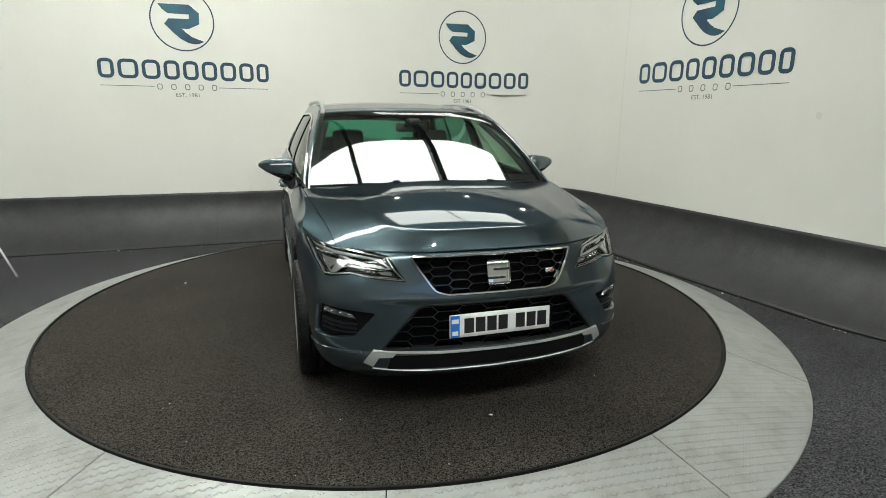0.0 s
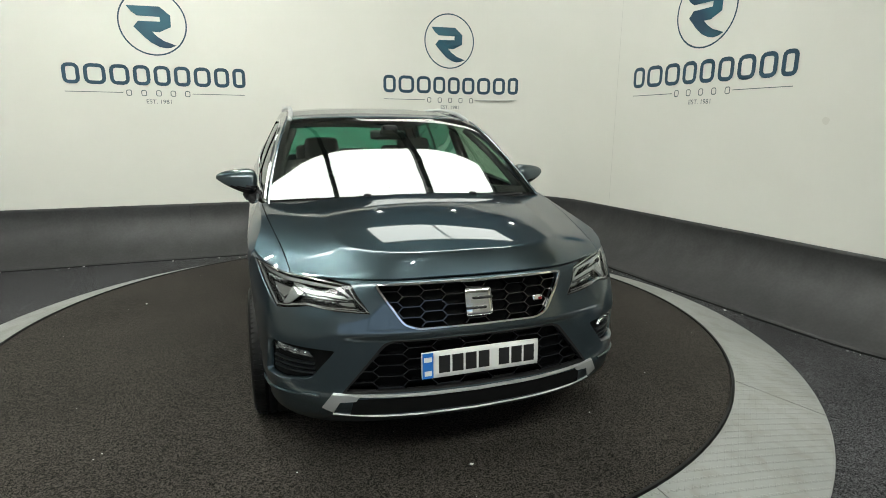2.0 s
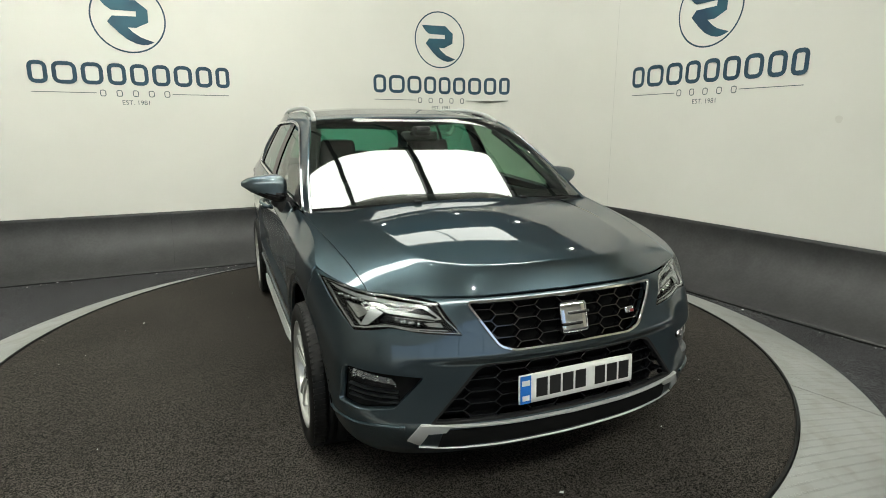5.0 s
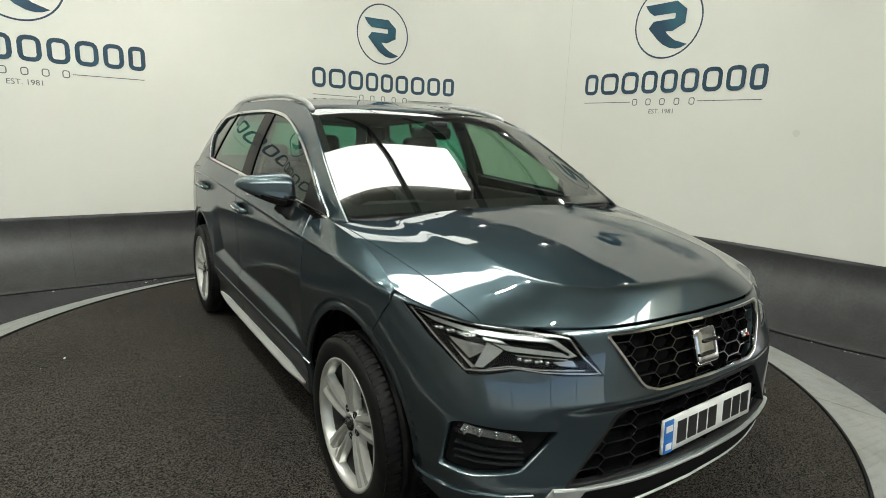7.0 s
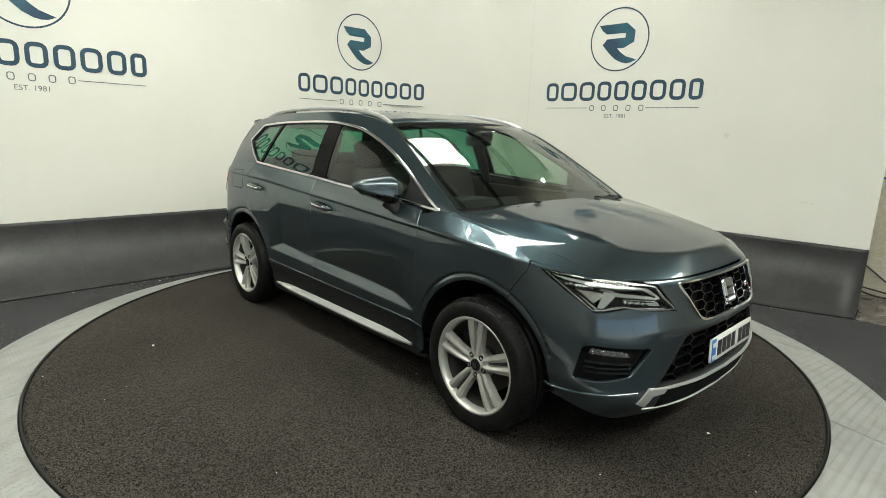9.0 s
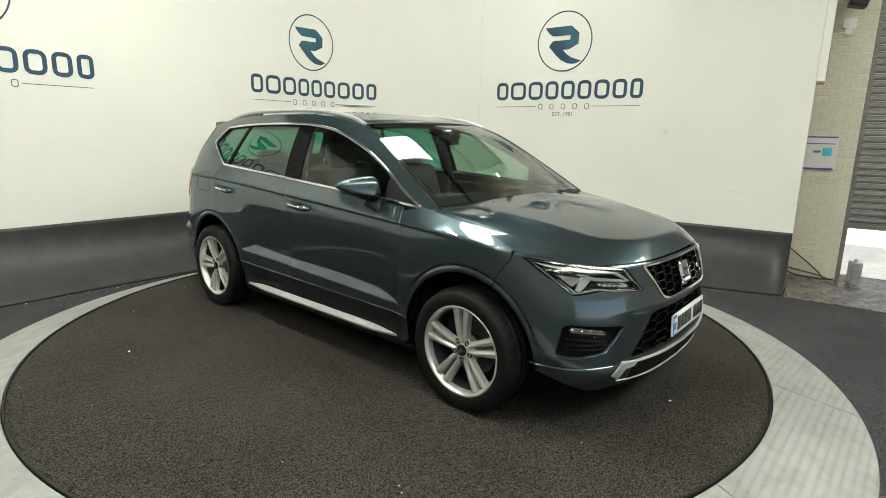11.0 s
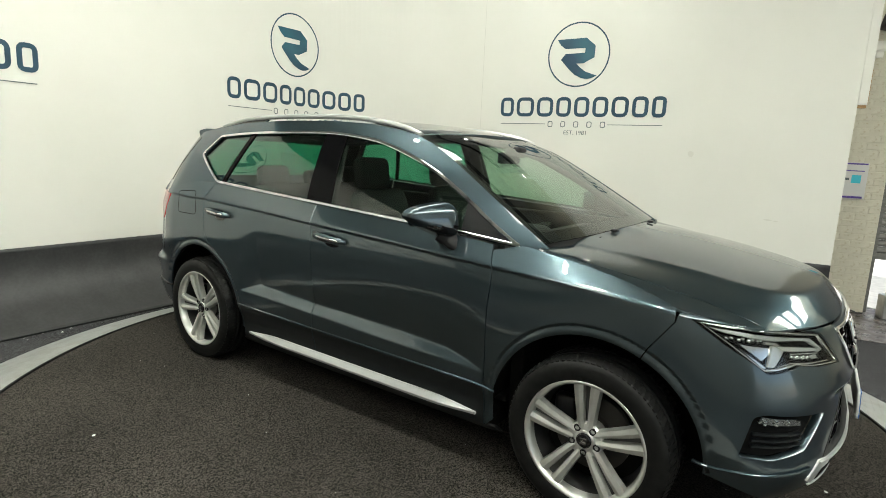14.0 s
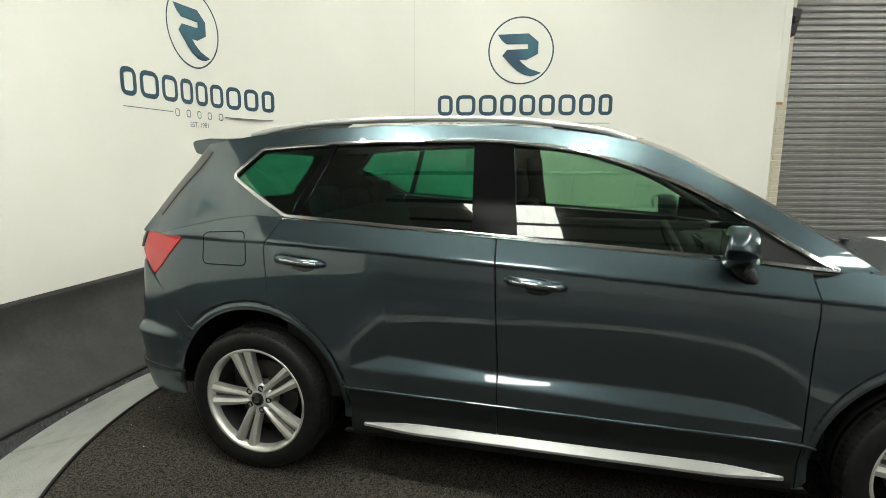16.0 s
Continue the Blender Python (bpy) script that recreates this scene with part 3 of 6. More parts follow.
BAY = 1.63
# The last strip, far south, is unseen and widened to light the car's front.
for k0, k1, b0, b1, sheet in ((-1, 1, SKY_B0, SKY_B1, ROOFLIGHT), (1, 2, 3.1, 4.0, DIMROOFLIGHT), (-5, -4, -0.36, 1.0, ROOFLIGHT), (-6, 6, -7.4, -6.0, ROOFLIGHT)):
    rooflight = thing("rooflight", "long translucent daylit rooflight strip", "rooflight", "rooflights")
    for k in range(k0, k1 + 1):
        for h in range(2):
            ba, bb = b0 + (b1 - b0) * h / 2, b0 + (b1 - b0) * (h + 1) / 2
            hall_box("pane", BAY * k + 0.045, BAY * (k + 1) - 0.045, ba + 0.008, bb - 0.008, CEIL - 0.03, CEIL - 0.004, sheet, rooflight)
for k in range(-6, 6):
    tr = thing("roof_truss", "dark painted steel roof beam", "beam", "roof beams")
    hall_box("beam", BAY * k - 0.045, BAY * k + 0.045, -9.0, 2.3 - 0.1 * max(k, 0), CEIL - 0.14, CEIL - 0.004, TRUSS, tr)
# unseen dark floor, added to set what the car's sides and nose reflect
tagged(box("floor_west", (-10.9, -9.9, FLOOR - 0.02), (-4.5, 1.2, FLOOR + 0.004), UNSEENFLOOR, None, 0), "unseen dark floor added for the car's reflections", "floor", kind="structure")
tagged(box("floor_south", (-4.496, -9.9, FLOOR - 0.02), (4.2, -5.3, FLOOR + 0.004), UNSEENFLOOR, None, 0), "unseen dark floor added for the car's reflections", "floor", kind="structure")
# hall walls that close the place behind the camera
tagged(box("wall_west", (-11.2, -10, FLOOR), (-11, 7, CEIL), HALLWALL, None, 0), "plain grey hall wall", "wall", kind="structure")
# the south wall has a wide shop window
WIN_X0, WIN_X1, WIN_Z0, WIN_Z1 = -7.5, 2.0, 0.35, 3.0
south = tagged(box("wall_south", (-11, -10.2, FLOOR), (WIN_X0, -10, CEIL), HALLWALL, None, 0), "plain grey hall wall with a wide shop window", "wall", kind="structure")
box("wall_pier", (WIN_X1, -10.2, FLOOR), (9.5, -10, CEIL), HALLWALL, south, 0)
box("wall_below", (WIN_X0 + 0.001, -10.2, FLOOR), (WIN_X1 - 0.001, -10, WIN_Z0), HALLWALL, south, 0)
box("wall_above", (WIN_X0 + 0.001, -10.2, WIN_Z1), (WIN_X1 - 0.001, -10, CEIL), HALLWALL, south, 0)
sky_lamp = new("window_daylight", bpy.data.lights.new("window_daylight", "AREA"))
sky_lamp.data.shape, sky_lamp.data.size, sky_lamp.data.size_y = "RECTANGLE", WIN_X1 - WIN_X0 - 0.02, WIN_Z1 - WIN_Z0 - 0.1
sky_lamp.data.energy, sky_lamp.data.color = 20.0, (0.86, 0.94, 1.0)
sky_lamp.matrix_world = look(((WIN_X0 + WIN_X1) / 2, -10.16, (WIN_Z0 + WIN_Z1) / 2), ((WIN_X0 + WIN_X1) / 2, 0, (WIN_Z0 + WIN_Z1) / 2 - 0.001))
shop = tagged(box("window_1", (WIN_X0 + 0.002, -10.14, WIN_Z0 + 0.001), (WIN_X1 - 0.002, -10.06, WIN_Z0 + 0.06), TRUSS, None, 0.004), "wide shop window with dark frames", "window", kind="structure")
for k in range(6):
    xm = WIN_X0 + 0.03 + (WIN_X1 - WIN_X0 - 0.06) * k / 5
    box("window_mullion", (xm - 0.025, -10.13, WIN_Z0 + 0.062), (xm + 0.025, -10.07, WIN_Z1 - 0.002), TRUSS, shop, 0.003)
tagged(box("forecourt", (-24, -34, FLOOR - 0.12), (16, -10.22, FLOOR - 0.02), CONCRETE, None, 0), "pale concrete forecourt outside the shop window", "ground", kind="structure")
tagged(box("wall_north", (-11, 7, FLOOR), (9.5, 7.2, CEIL), HALLWALL, None, 0), "plain grey hall wall", "wall", kind="structure")

# ceiling spots and LED battens
for sx, sy in ((-0.9, -0.6), (0.5, -0.6), (-2.4, 2.5), (0.0, -3.2), (-2.6, -3.4)):
    lamp = thing("ceiling_spot", "round white LED ceiling spot", "ceiling light", "ceiling spots")
    v, f = lathe_arrays([(0.0, 0.0), (0.045, 0.0)], 20, axis=2)
    link("diffuser", v + (sx, sy, CEIL - 0.305), [g[::-1] for g in f], SPOT, lamp)
    v, f = lathe_arrays([(0.048, -0.012), (0.10, 0.0), (0.10, 0.1), (0.0, 0.1)], 20, axis=2)
    link("housing", v + (sx, sy, CEIL - 0.30), f, PLATEWHITE, lamp, "white metal housing")
    box("stem", (sx - 0.012, sy - 0.012, CEIL - 0.2), (sx + 0.012, sy + 0.012, CEIL + 0.0), PLATEWHITE, lamp, 0)
# a row of spots on short arms along the head of the display wall
for k in range(5):
    s_k = 7.59 + 1.45 * k
    lamp = thing("wall_spot", "round white LED spot on an arm above the wall", "wall light", "wall spots")
    px, py = on_wall(s_k, 0, 0.30)[:2]
    v, f = lathe_arrays([(0.0, 0.0), (0.040, 0.0)], 20, axis=2)
    link("diffuser", v + (px, py, WALL_TOP + 0.055), [g[::-1] for g in f], WALLSPOT, lamp)
    v, f = lathe_arrays([(0.042, -0.010), (0.075, 0.0), (0.075, 0.07), (0.0, 0.07)], 20, axis=2)
    link("housing", v + (px, py, WALL_TOP + 0.060), f, PLATEWHITE, lamp, "white metal housing")
    a0, a1 = np.array(on_wall(s_k, 0, -0.08)[:2]), np.array(on_wall(s_k, 0, 0.29)[:2])
    sd = np.array([-(a1 - a0)[1], (a1 - a0)[0]]) / np.hypot(*(a1 - a0)) * 0.014
    prism("arm", [a0 - sd, a1 - sd, a1 + sd, a0 + sd], WALL_TOP + 0.131, WALL_TOP + 0.145, PLATEWHITE, lamp)
    prism("arm_foot", [a0 - sd * 2, a0 + (a1 - a0) * 0.14 - sd * 2, a0 + (a1 - a0) * 0.14 + sd * 2, a0 + sd * 2], WALL_TOP, WALL_TOP + 0.1308, PLATEWHITE, lamp)
for sx, sy in ((-2.4, -2.3), (-2.4, -0.3), (-2.4, 1.7)):
    lamp = thing("led_panel", "short white LED floodlight under the ceiling", "ceiling light", "LED panels")
    box("diffuser", (sx - 0.06, sy - 0.15, CEIL - 0.212), (sx + 0.06, sy + 0.15, CEIL - 0.2), PANEL, lamp, 0)
    box("housing", (sx - 0.07, sy - 0.17, CEIL - 0.198), (sx + 0.07, sy + 0.17, CEIL - 0.15), PLATEWHITE, lamp, 0.004, "white metal housing")
    for d in (-0.1, 0.1):
        box("hanger", (sx - 0.006, sy + d - 0.006, CEIL - 0.151), (sx + 0.006, sy + d + 0.006, CEIL), PLATEWHITE, lamp, 0)
sun = new("sun", bpy.data.lights.new("sun", "SUN"))
sun.data.energy, sun.data.angle, sun.data.color = 5.0, radians(0.5), (1, 0.95, 0.86)
sun.matrix_world = look((6.2, -3.6, 6.9), (0, 0, 0))


# ---------------------------------------------------------------- wall signs
def flat_sign(name, polys, mid, material, parent, off):
    """Flat vinyl shapes, given as (a, z) outlines, laid on the display wall round the arc place mid."""
    vs, fs = [], []
    for poly in polys:
        p = []
        for i in range(len(poly)):
            a, b = np.array(poly[i]), np.array(poly[(i + 1) % len(poly)])
            k = max(1, int(np.hypot(*(b - a)) / 0.06))
            p += [a + (b - a) * t / k for t in range(k)]
        n0 = len(vs)
        vs += [on_wall(mid + a, z, off) for a, z in p]
        tri = bpy_tri(p)
        fs += [tuple(n0 + i for i in t) for t in tri]
    return link(name, vs, fs, material, parent)


def bpy_tri(p):
    from mathutils.geometry import tessellate_polygon
    t = tessellate_polygon([[Vector((a, z, 0)) for a, z in p]])
    out = []
    for a, b, c in t:
        (x0, y0), (x1, y1), (x2, y2) = p[a], p[b], p[c]
        out.append((a, b, c) if (x1 - x0) * (y2 - y0) - (x2 - x0) * (y1 - y0) > 0 else (c, b, a))
    return out


def letter_block(name, a0, a1, z0, z1, w, mid, material, parent):
    """A plain hollow bar with rounded corners, one for each letter."""
    def loop(x0, x1, y0, y1, r):
        out = []
        for cx, cy, st in ((x1 - r, y1 - r, 0), (x0 + r, y1 - r, 90), (x0 + r, y0 + r, 180), (x1 - r, y0 + r, 270)):
            out += [(cx + r * math.cos(radians(st + q)), cy + r * math.sin(radians(st + q))) for q in (0, 30, 60, 90)]
        return out
    r = min(0.36 * (a1 - a0), 0.30 * (z1 - z0))
    o, i = loop(a0, a1, z0, z1, r), loop(a0 + w, a1 - w, z0 + w, z1 - w, max(r - w, 0.004))
    n = len(o)
    vs = [on_wall(mid + a, z, 0.004) for a, z in o + i]
    return link(name, vs, [(k, (k + 1) % n, n + (k + 1) % n, n + k) for k in range(n)], material, parent)


def sign(mid, ring_off=0.0, width=1.97):
    s = thing("wall_sign", "navy vinyl emblem, ring and bars on the white wall", "sign", "wall signs")
    n, r0, r1, zc = 72, 0.350, 0.366, 2.615
    mr = mid + ring_off
    vs = [on_wall(mr + r * math.cos(2 * math.pi * i / n), zc + r * math.sin(2 * math.pi * i / n), 0.004) for i in range(n) for r in (r0, r1)]
    link("ring", vs, [(2 * i, 2 * i + 1, 2 * ((i + 1) % n) + 1, 2 * ((i + 1) % n)) for i in range(n)], NAVY, s)
    # emblem: a folded band with a tail
    em = [(-0.262, 0.177), (0.085, 0.184), (0.194, 0.092), (0.190, -0.037), (0.065, -0.10), (-0.015, -0.10), (0.03, -0.145), (0.10, -0.195), (0.234, -0.242), (0.17, -0.270), (0.115, -0.277), (0.05, -0.265),
          (-0.03, -0.225), (-0.10, -0.165), (-0.206, -0.052), (-0.155, 0.012), (0.077, 0.018), (0.079, 0.070), (-0.158, 0.070), (-0.215, 0.112)]
    flat_sign("emblem", [[(a, zc + z) for a, z in em]], mr, EMBLEM, s, 0.004)
    widths = [0.175, 0.225, 0.205, 0.18, 0.18, 0.18, 0.19, 0.175, 0.15]
    gap = (width - sum(widths)) / 8
    a = -width / 2
    for w in widths:
        letter_block("large_bar", a, a + w, 1.905, 2.135, 0.040, mid, NAVY, s)
        a += w + gap
    for a0, a1 in ((-width / 2 + 0.01, -0.385), (0.36, width / 2 - 0.02)):
        flat_sign("rule", [[(a0, 1.815), (a1, 1.815), (a1, 1.822), (a0, 1.822)]], mid, GREYVINYL, s, 0.004)
    for k in range(5):
        a = -0.355 + 0.158 * k
        letter_block("small_bar", a, a + 0.060, 1.782, 1.853, 0.009, mid, GREYVINYL, s)
    # small date line
    cu = bpy.data.curves.new("date", "FONT")
    cu.body, cu.size, cu.align_x = "EST. 1981", 0.068, "CENTER"
    tmp = bpy.data.objects.new("date", cu)
    scene.collection.objects.link(tmp)
    bpy.context.view_layer.update()
    me = bpy.data.meshes.new_from_object(tmp.evaluated_get(bpy.context.evaluated_depsgraph_get()))
    bpy.data.objects.remove(tmp)
    for v in me.vertices:
        v.co = on_wall(mid - 0.01 + v.co.x * 1.05, 1.698 + v.co.y, 0.004)
    me.materials.clear()
    me.materials.append(GREYVINYL)
    ob = new("date_text", me)
    ob.parent = s


def fine_arc(x, y):
    ss = np.linspace(0, WALL_LEN[-1], 6000)
    return float(ss[np.argmin(np.hypot(np.interp(ss, WALL_LEN, WALL[:, 0]) - x, np.interp(ss, WALL_LEN, WALL[:, 1]) - y))])


for s_c, z_c, w_c, h_c in ((13.98, 1.52, 0.030, 0.034), (14.79, 0.875, 0.040, 0.008), (14.86, 0.868, 0.022, 0.006)):
    sc = thing("wall_scuff", "faint grey scuff mark on the white wall", "scuff", "wall scuffs")
    flat_sign("mark", [[(w_c * math.cos(a) * (1 + 0.12 * math.sin(3 * a)), z_c + h_c * math.sin(a) * (1 + 0.12 * math.cos(2 * a + 1))) for a in np.linspace(0, 2 * math.pi, 14, endpoint=False)]], s_c, SCUFF, sc, 0.0015)
sign(fine_arc(-1.95, 3.46))
sign((fine_arc(0.80, 3.58) + fine_arc(2.69, 3.28)) / 2, -0.03)
sign((fine_arc(3.41, 1.60) + fine_arc(3.61, -0.31)) / 2, -0.045)

# ---------------------------------------------------------------- the car: surfaces
# x to the car's left, y to its tail, z up; the middle of the wheelbase is the origin.
from mathutils.geometry import delaunay_2d_cdt

AXLE, HUB_Z, ARCH = 1.319, 0.332, 0.422


def soft_table(zs, vals, sigma=0.010, lo=-0.2, hi=1.9):
    """A smoothed polyline as a fast look-up."""
    g = np.arange(lo, hi, 0.002)
    v = np.interp(g, zs, vals)
    h = max(40, int(3 * sigma / 0.002))
    k = np.exp(-0.5 * (np.arange(-h, h + 1) * 0.002 / sigma) ** 2)
    k /= k.sum()
    v = np.convolve(np.pad(v, h, mode="edge"), k, mode="valid")
    return lambda q: np.interp(q, g, v)


def sstep(a, b, x):
    t = np.clip((x - a) / (b - a), 0, 1)
    return t * t * (3 - 2 * t)


# plan outline at the widest height, from the nose round the right flank (built for x > 0, used both ways) to the tail
half = spline([(0, -2.160), (0.28, -2.146), (0.52, -2.100), (0.68, -2.035), (0.782, -1.962), (0.842, -1.875), (0.873, -1.75), (0.891, -1.60), (0.901, -1.42), (0.904, -1.15),
               (0.905, -0.6), (0.907, 0.1), (0.907, 0.8), (0.903, 1.3), (0.888, 1.62), (0.858, 1.88), (0.795, 2.04), (0.61, 2.145), (0.30, 2.19), (0, 2.205)], 60)
OUT_S = np.r_[0, np.cumsum(np.hypot(*np.diff(half, axis=0).T))]
GRID_S = np.linspace(0, OUT_S[-1], 4000)
OX, OY = np.interp(GRID_S, OUT_S, half[:, 0]), np.interp(GRID_S, OUT_S, half[:, 1])
TX, TY = np.gradient(OX, GRID_S), np.gradient(OY, GRID_S)
TY[0] = TY[-1] = 0.0
for _ in range(2):
    kk = np.ones(25) / 25
    TX = np.convolve(np.r_[TX[12:0:-1], TX, TX[-2:-14:-1]], kk, mode="valid")
    TY = np.convolve(np.r_[-TY[12:0:-1], TY, -TY[-2:-14:-1]], kk, mode="valid")


def s_y(y):
    """Arc place on the flank at the length y."""
    ok = (OX > 0.55)
    return np.interp(y, OY[ok], GRID_S[ok])


def s_x(x):
    """Arc place on the nose at the half width x."""
    ok = OY < -1.45
    return np.interp(x, OX[ok], GRID_S[ok])


S_TOT = GRID_S[-1]
S_F0, S_F1 = s_x(0.66), s_y(-1.50)
S_R0, S_R1 = s_y(1.62), s_y(2.0)

nose = soft_table([0.10, 0.20, 0.245, 0.285, 0.34, 0.40, 0.42, 0.60, 0.617, 0.640, 0.668, 0.70, 0.78, 0.833, 0.85, 0.90, 1.0],
                  [0.20, 0.13, 0.070, 0.035, 0.018, 0.012, 0.016, 0.030, 0.030, 0.010, 0.020, 0.029, 0.052, 0.072, 0.084, 0.16, 0.36], 0.007)
nose_side = soft_table([0.10, 0.20, 0.245, 0.285, 0.34, 0.40, 0.42, 0.52, 0.62, 0.70, 0.78, 0.845, 0.90, 1.0],
                       [0.20, 0.13, 0.070, 0.035, 0.018, 0.012, 0.016, 0.018, 0.022, 0.045, 0.078, 0.112, 0.185, 0.385], 0.020)
tail = soft_table([0.05, 0.14, 0.26, 0.40, 0.43, 0.55, 0.575, 0.62, 0.78, 0.98, 1.12], [0.40, 0.28, 0.06, 0.02, 0.03, 0.015, 0.0, 0.035, 0.045, 0.06, 0.10], 0.010)


def belt(y):
    return 1.0985 + 0.054 * np.minimum(y, 1.2) - 0.012 * sstep(-0.5, -1.0, y) - 0.11 * sstep(1.3, 2.0, y)


shoulder = soft_table([-1.65, -1.567, -1.42, -1.25, -1.08, -0.86, -0.6, -0.33, 0.0, 0.28, 0.74, 1.2, 1.67, 2.0],
                      [0.893, 0.909, 0.926, 0.936, 0.946, 0.958, 0.972, 0.989, 1.006, 1.020, 1.046, 1.064, 1.072, 1.06], 0.07, -2.4, 2.4)
turn_over = soft_table([-1.62, -1.46, -1.27, -1.08, -0.85, 0.4, 1.2], [1.7, 1.45, 1.0, 0.66, 0.50, 0.52, 0.46], 0.07, -2.4, 2.4)


def soft_kink(d, w):
    return w * np.logaddexp(0, d / w)


FLARE = soft_table([0.0, 0.41, 0.484, 0.496, 0.52, 0.60], [0.006, 0.005, -0.011, 0.0, 0.0, 0.0], 0.003)


def flank_inset(y, z):
    """How far the flank lies inside the outline."""
    z1 = np.interp(y, [-0.85, -0.76, -0.656, -0.38, 0.0, 0.24, 0.70, 0.85], [0.491, 0.520, 0.543, 0.560, 0.570, 0.574, 0.598, 0.545])     # facet low on the doors
    z0 = np.minimum(np.interp(y, [-0.85, -0.35, 0.18, 0.70, 0.85], [0.486, 0.502, 0.522, 0.538, 0.541]), z1)
    zs = shoulder(y)
    x = 0.0 * z
    x = x + 0.85 * soft_kink(0.245 - z, 0.012)                       # tuck under the sill
    x = x + 0.024 * sstep(0.436, 0.33, z)                              # lower cladding, behind the strip
    x = x + 0.55 * (soft_kink(z - z0, 0.003) - soft_kink(z - z1, 0.003)) * sstep(0.88, 0.84, y) * sstep(-0.88, -0.84, y)
    x = x - 0.55 * (z1 - z0) / 0.33 * (soft_kink(z - z1, 0.003) - soft_kink(z - z1 - 0.33, 0.03)) * sstep(0.88, 0.84, y) * sstep(-0.88, -0.84, y)
    x = x - 0.035 * soft_kink(z - 0.42, 0.02) + 0.085 * soft_kink(z - 0.78, 0.06)
    below = soft_kink(zs - 0.006 - z, 0.004)
    x = x + 0.0075 * sstep(-1.45, -0.95, y) * sstep(0.0, 0.014, zs - 0.003 - z) * np.exp(-below / 0.075)        # undercut below the shoulder line
    x = x + turn_over(y) * soft_kink(z - zs, 0.004)   # above the shoulder the wing turns over to the bonnet
    for ya in (-AXLE, AXLE):
        rho = np.hypot(y - ya, z - HUB_Z)
        up = np.clip((z - HUB_Z) / np.maximum(rho, 0.05), 0, 1)
        wide = 0.046 + 0.012 * sstep(0.2, 0.95, up)
        x = x - FLARE(np.where(rho > 0.41, 0.41 + (rho - 0.41) * 0.09 / wide, rho)) * (0.45 + 0.55 * sstep(0.1, 0.7, up)) + 0.65 * soft_kink(ARCH + 0.014 - rho, 0.003)
    return x


def shell(s, z):
    """The lower body: s along the outline (negative on the car's right), z up."""
    q = np.abs(s)
    y = np.interp(q, GRID_S, OY)
    wf, wr = 1 - sstep(S_F0, S_F1, q), sstep(S_R0, S_R1, q)
    dfl = flank_inset(y, z)
    far = sstep(s_x(0.34), s_x(0.70), q)
    d = wf * (nose(z) * (1 - far) + nose_side(z) * far) + wr * tail(z) + (1 - wf) * (1 - wr) * dfl
    nx, ny = np.interp(q, GRID_S, TY), -np.interp(q, GRID_S, TX)
    px = np.interp(q, GRID_S, OX) - nx * d
    py = y - ny * d
    return np.stack([np.sign(s + 1e-12) * px, py, z + 0 * q], -1)


def belt_x(y):
    """Half width of the body at the belt."""
    return np.abs(shell(s_y(y), belt(y) + 0 * y)[..., 0])


def upper(y, z):
    """The glasshouse side, right of the car when mirrored: y along, z up, x > 0."""
    h = z - belt(y)
    x = belt_x(y) - 0.010 - 0.31 * h - 0.40 * h * h - 0.03 * sstep(-0.3, -1.0, y) - 0.16 * np.maximum(h, 0) * sstep(0.8, 1.6, y)
    return np.stack([x, y + 0 * z, z + 0 * y], -1)


GUT_Y = np.array([-0.30, -0.15, 0.1, 0.35, 0.8, 1.18, 1.47, 1.72])
GUT_Z = np.array([1.478, 1.512, 1.545, 1.559, 1.556, 1.540, 1.512, 1.472])


def gutter(y):
    return np.interp(y, GUT_Y, GUT_Z)


A_LINE = spline([(-1.075, 1.045), (-0.83, 1.193), (-0.60, 1.329), (-0.40, 1.436), (-0.24, 1.496)], 12)   # (y, z) of the screen pillar's front edge
D_LINE = spline([(1.70, 1.474), (1.755, 1.37), (1.885, 1.22), (2.01, 1.06), (2.03, 0.98)], 10)             # of the tailgate's side edge


def screen(u, v):
    """The windscreen: u across (-1 to 1), v up (0 to 1)."""
    k = np.linspace(0, 1, len(A_LINE))
    ya, za = np.interp(v, k, A_LINE[:, 0]), np.interp(v, k, A_LINE[:, 1])
    xa = upper(ya, za)[..., 0] - 0.012
    a = np.abs(u) ** 3.0
    y = ya - (0.078 - 0.026 * v) * (1 - a)
    z = za + (0.016 + 0.017 * v) * (1 - a) - 0.004
    return np.stack([u * xa, y, z], -1)


def roof(u, v):
    """The roof skin: u across, v from the screen's head to the tail."""
    ye = -0.24 + v * (1.70 + 0.24)
    xe = upper(ye, gutter(ye))[..., 0]
    a = np.abs(u) ** 2.6
    y = ye - (1 - np.abs(u) ** 2.2) * (0.10 * (1 - v) - 0.05 * v)
    z = gutter(ye) + (0.006 * sstep(-0.1, 0.35, v) + 0.026) * (1 - a)
    return np.stack([u * xe, y, z], -1)


def gate(u, v):
    """The tailgate, from the roof's end down."""
    k = np.linspace(0, 1, len(D_LINE))
    yd, zd = np.interp(v, k, D_LINE[:, 0]), np.interp(v, k, D_LINE[:, 1])
    xd = upper(np.minimum(yd, 1.96), zd)[..., 0] - 0.01 - 0.03 * sstep(1.9, 2.03, yd)
    a = np.abs(u) ** 2.2
    return np.stack([u * xd, yd + (0.05 + 0.09 * v) * (1 - a), zd + 0.03 * (1 - v) * (1 - a)], -1)


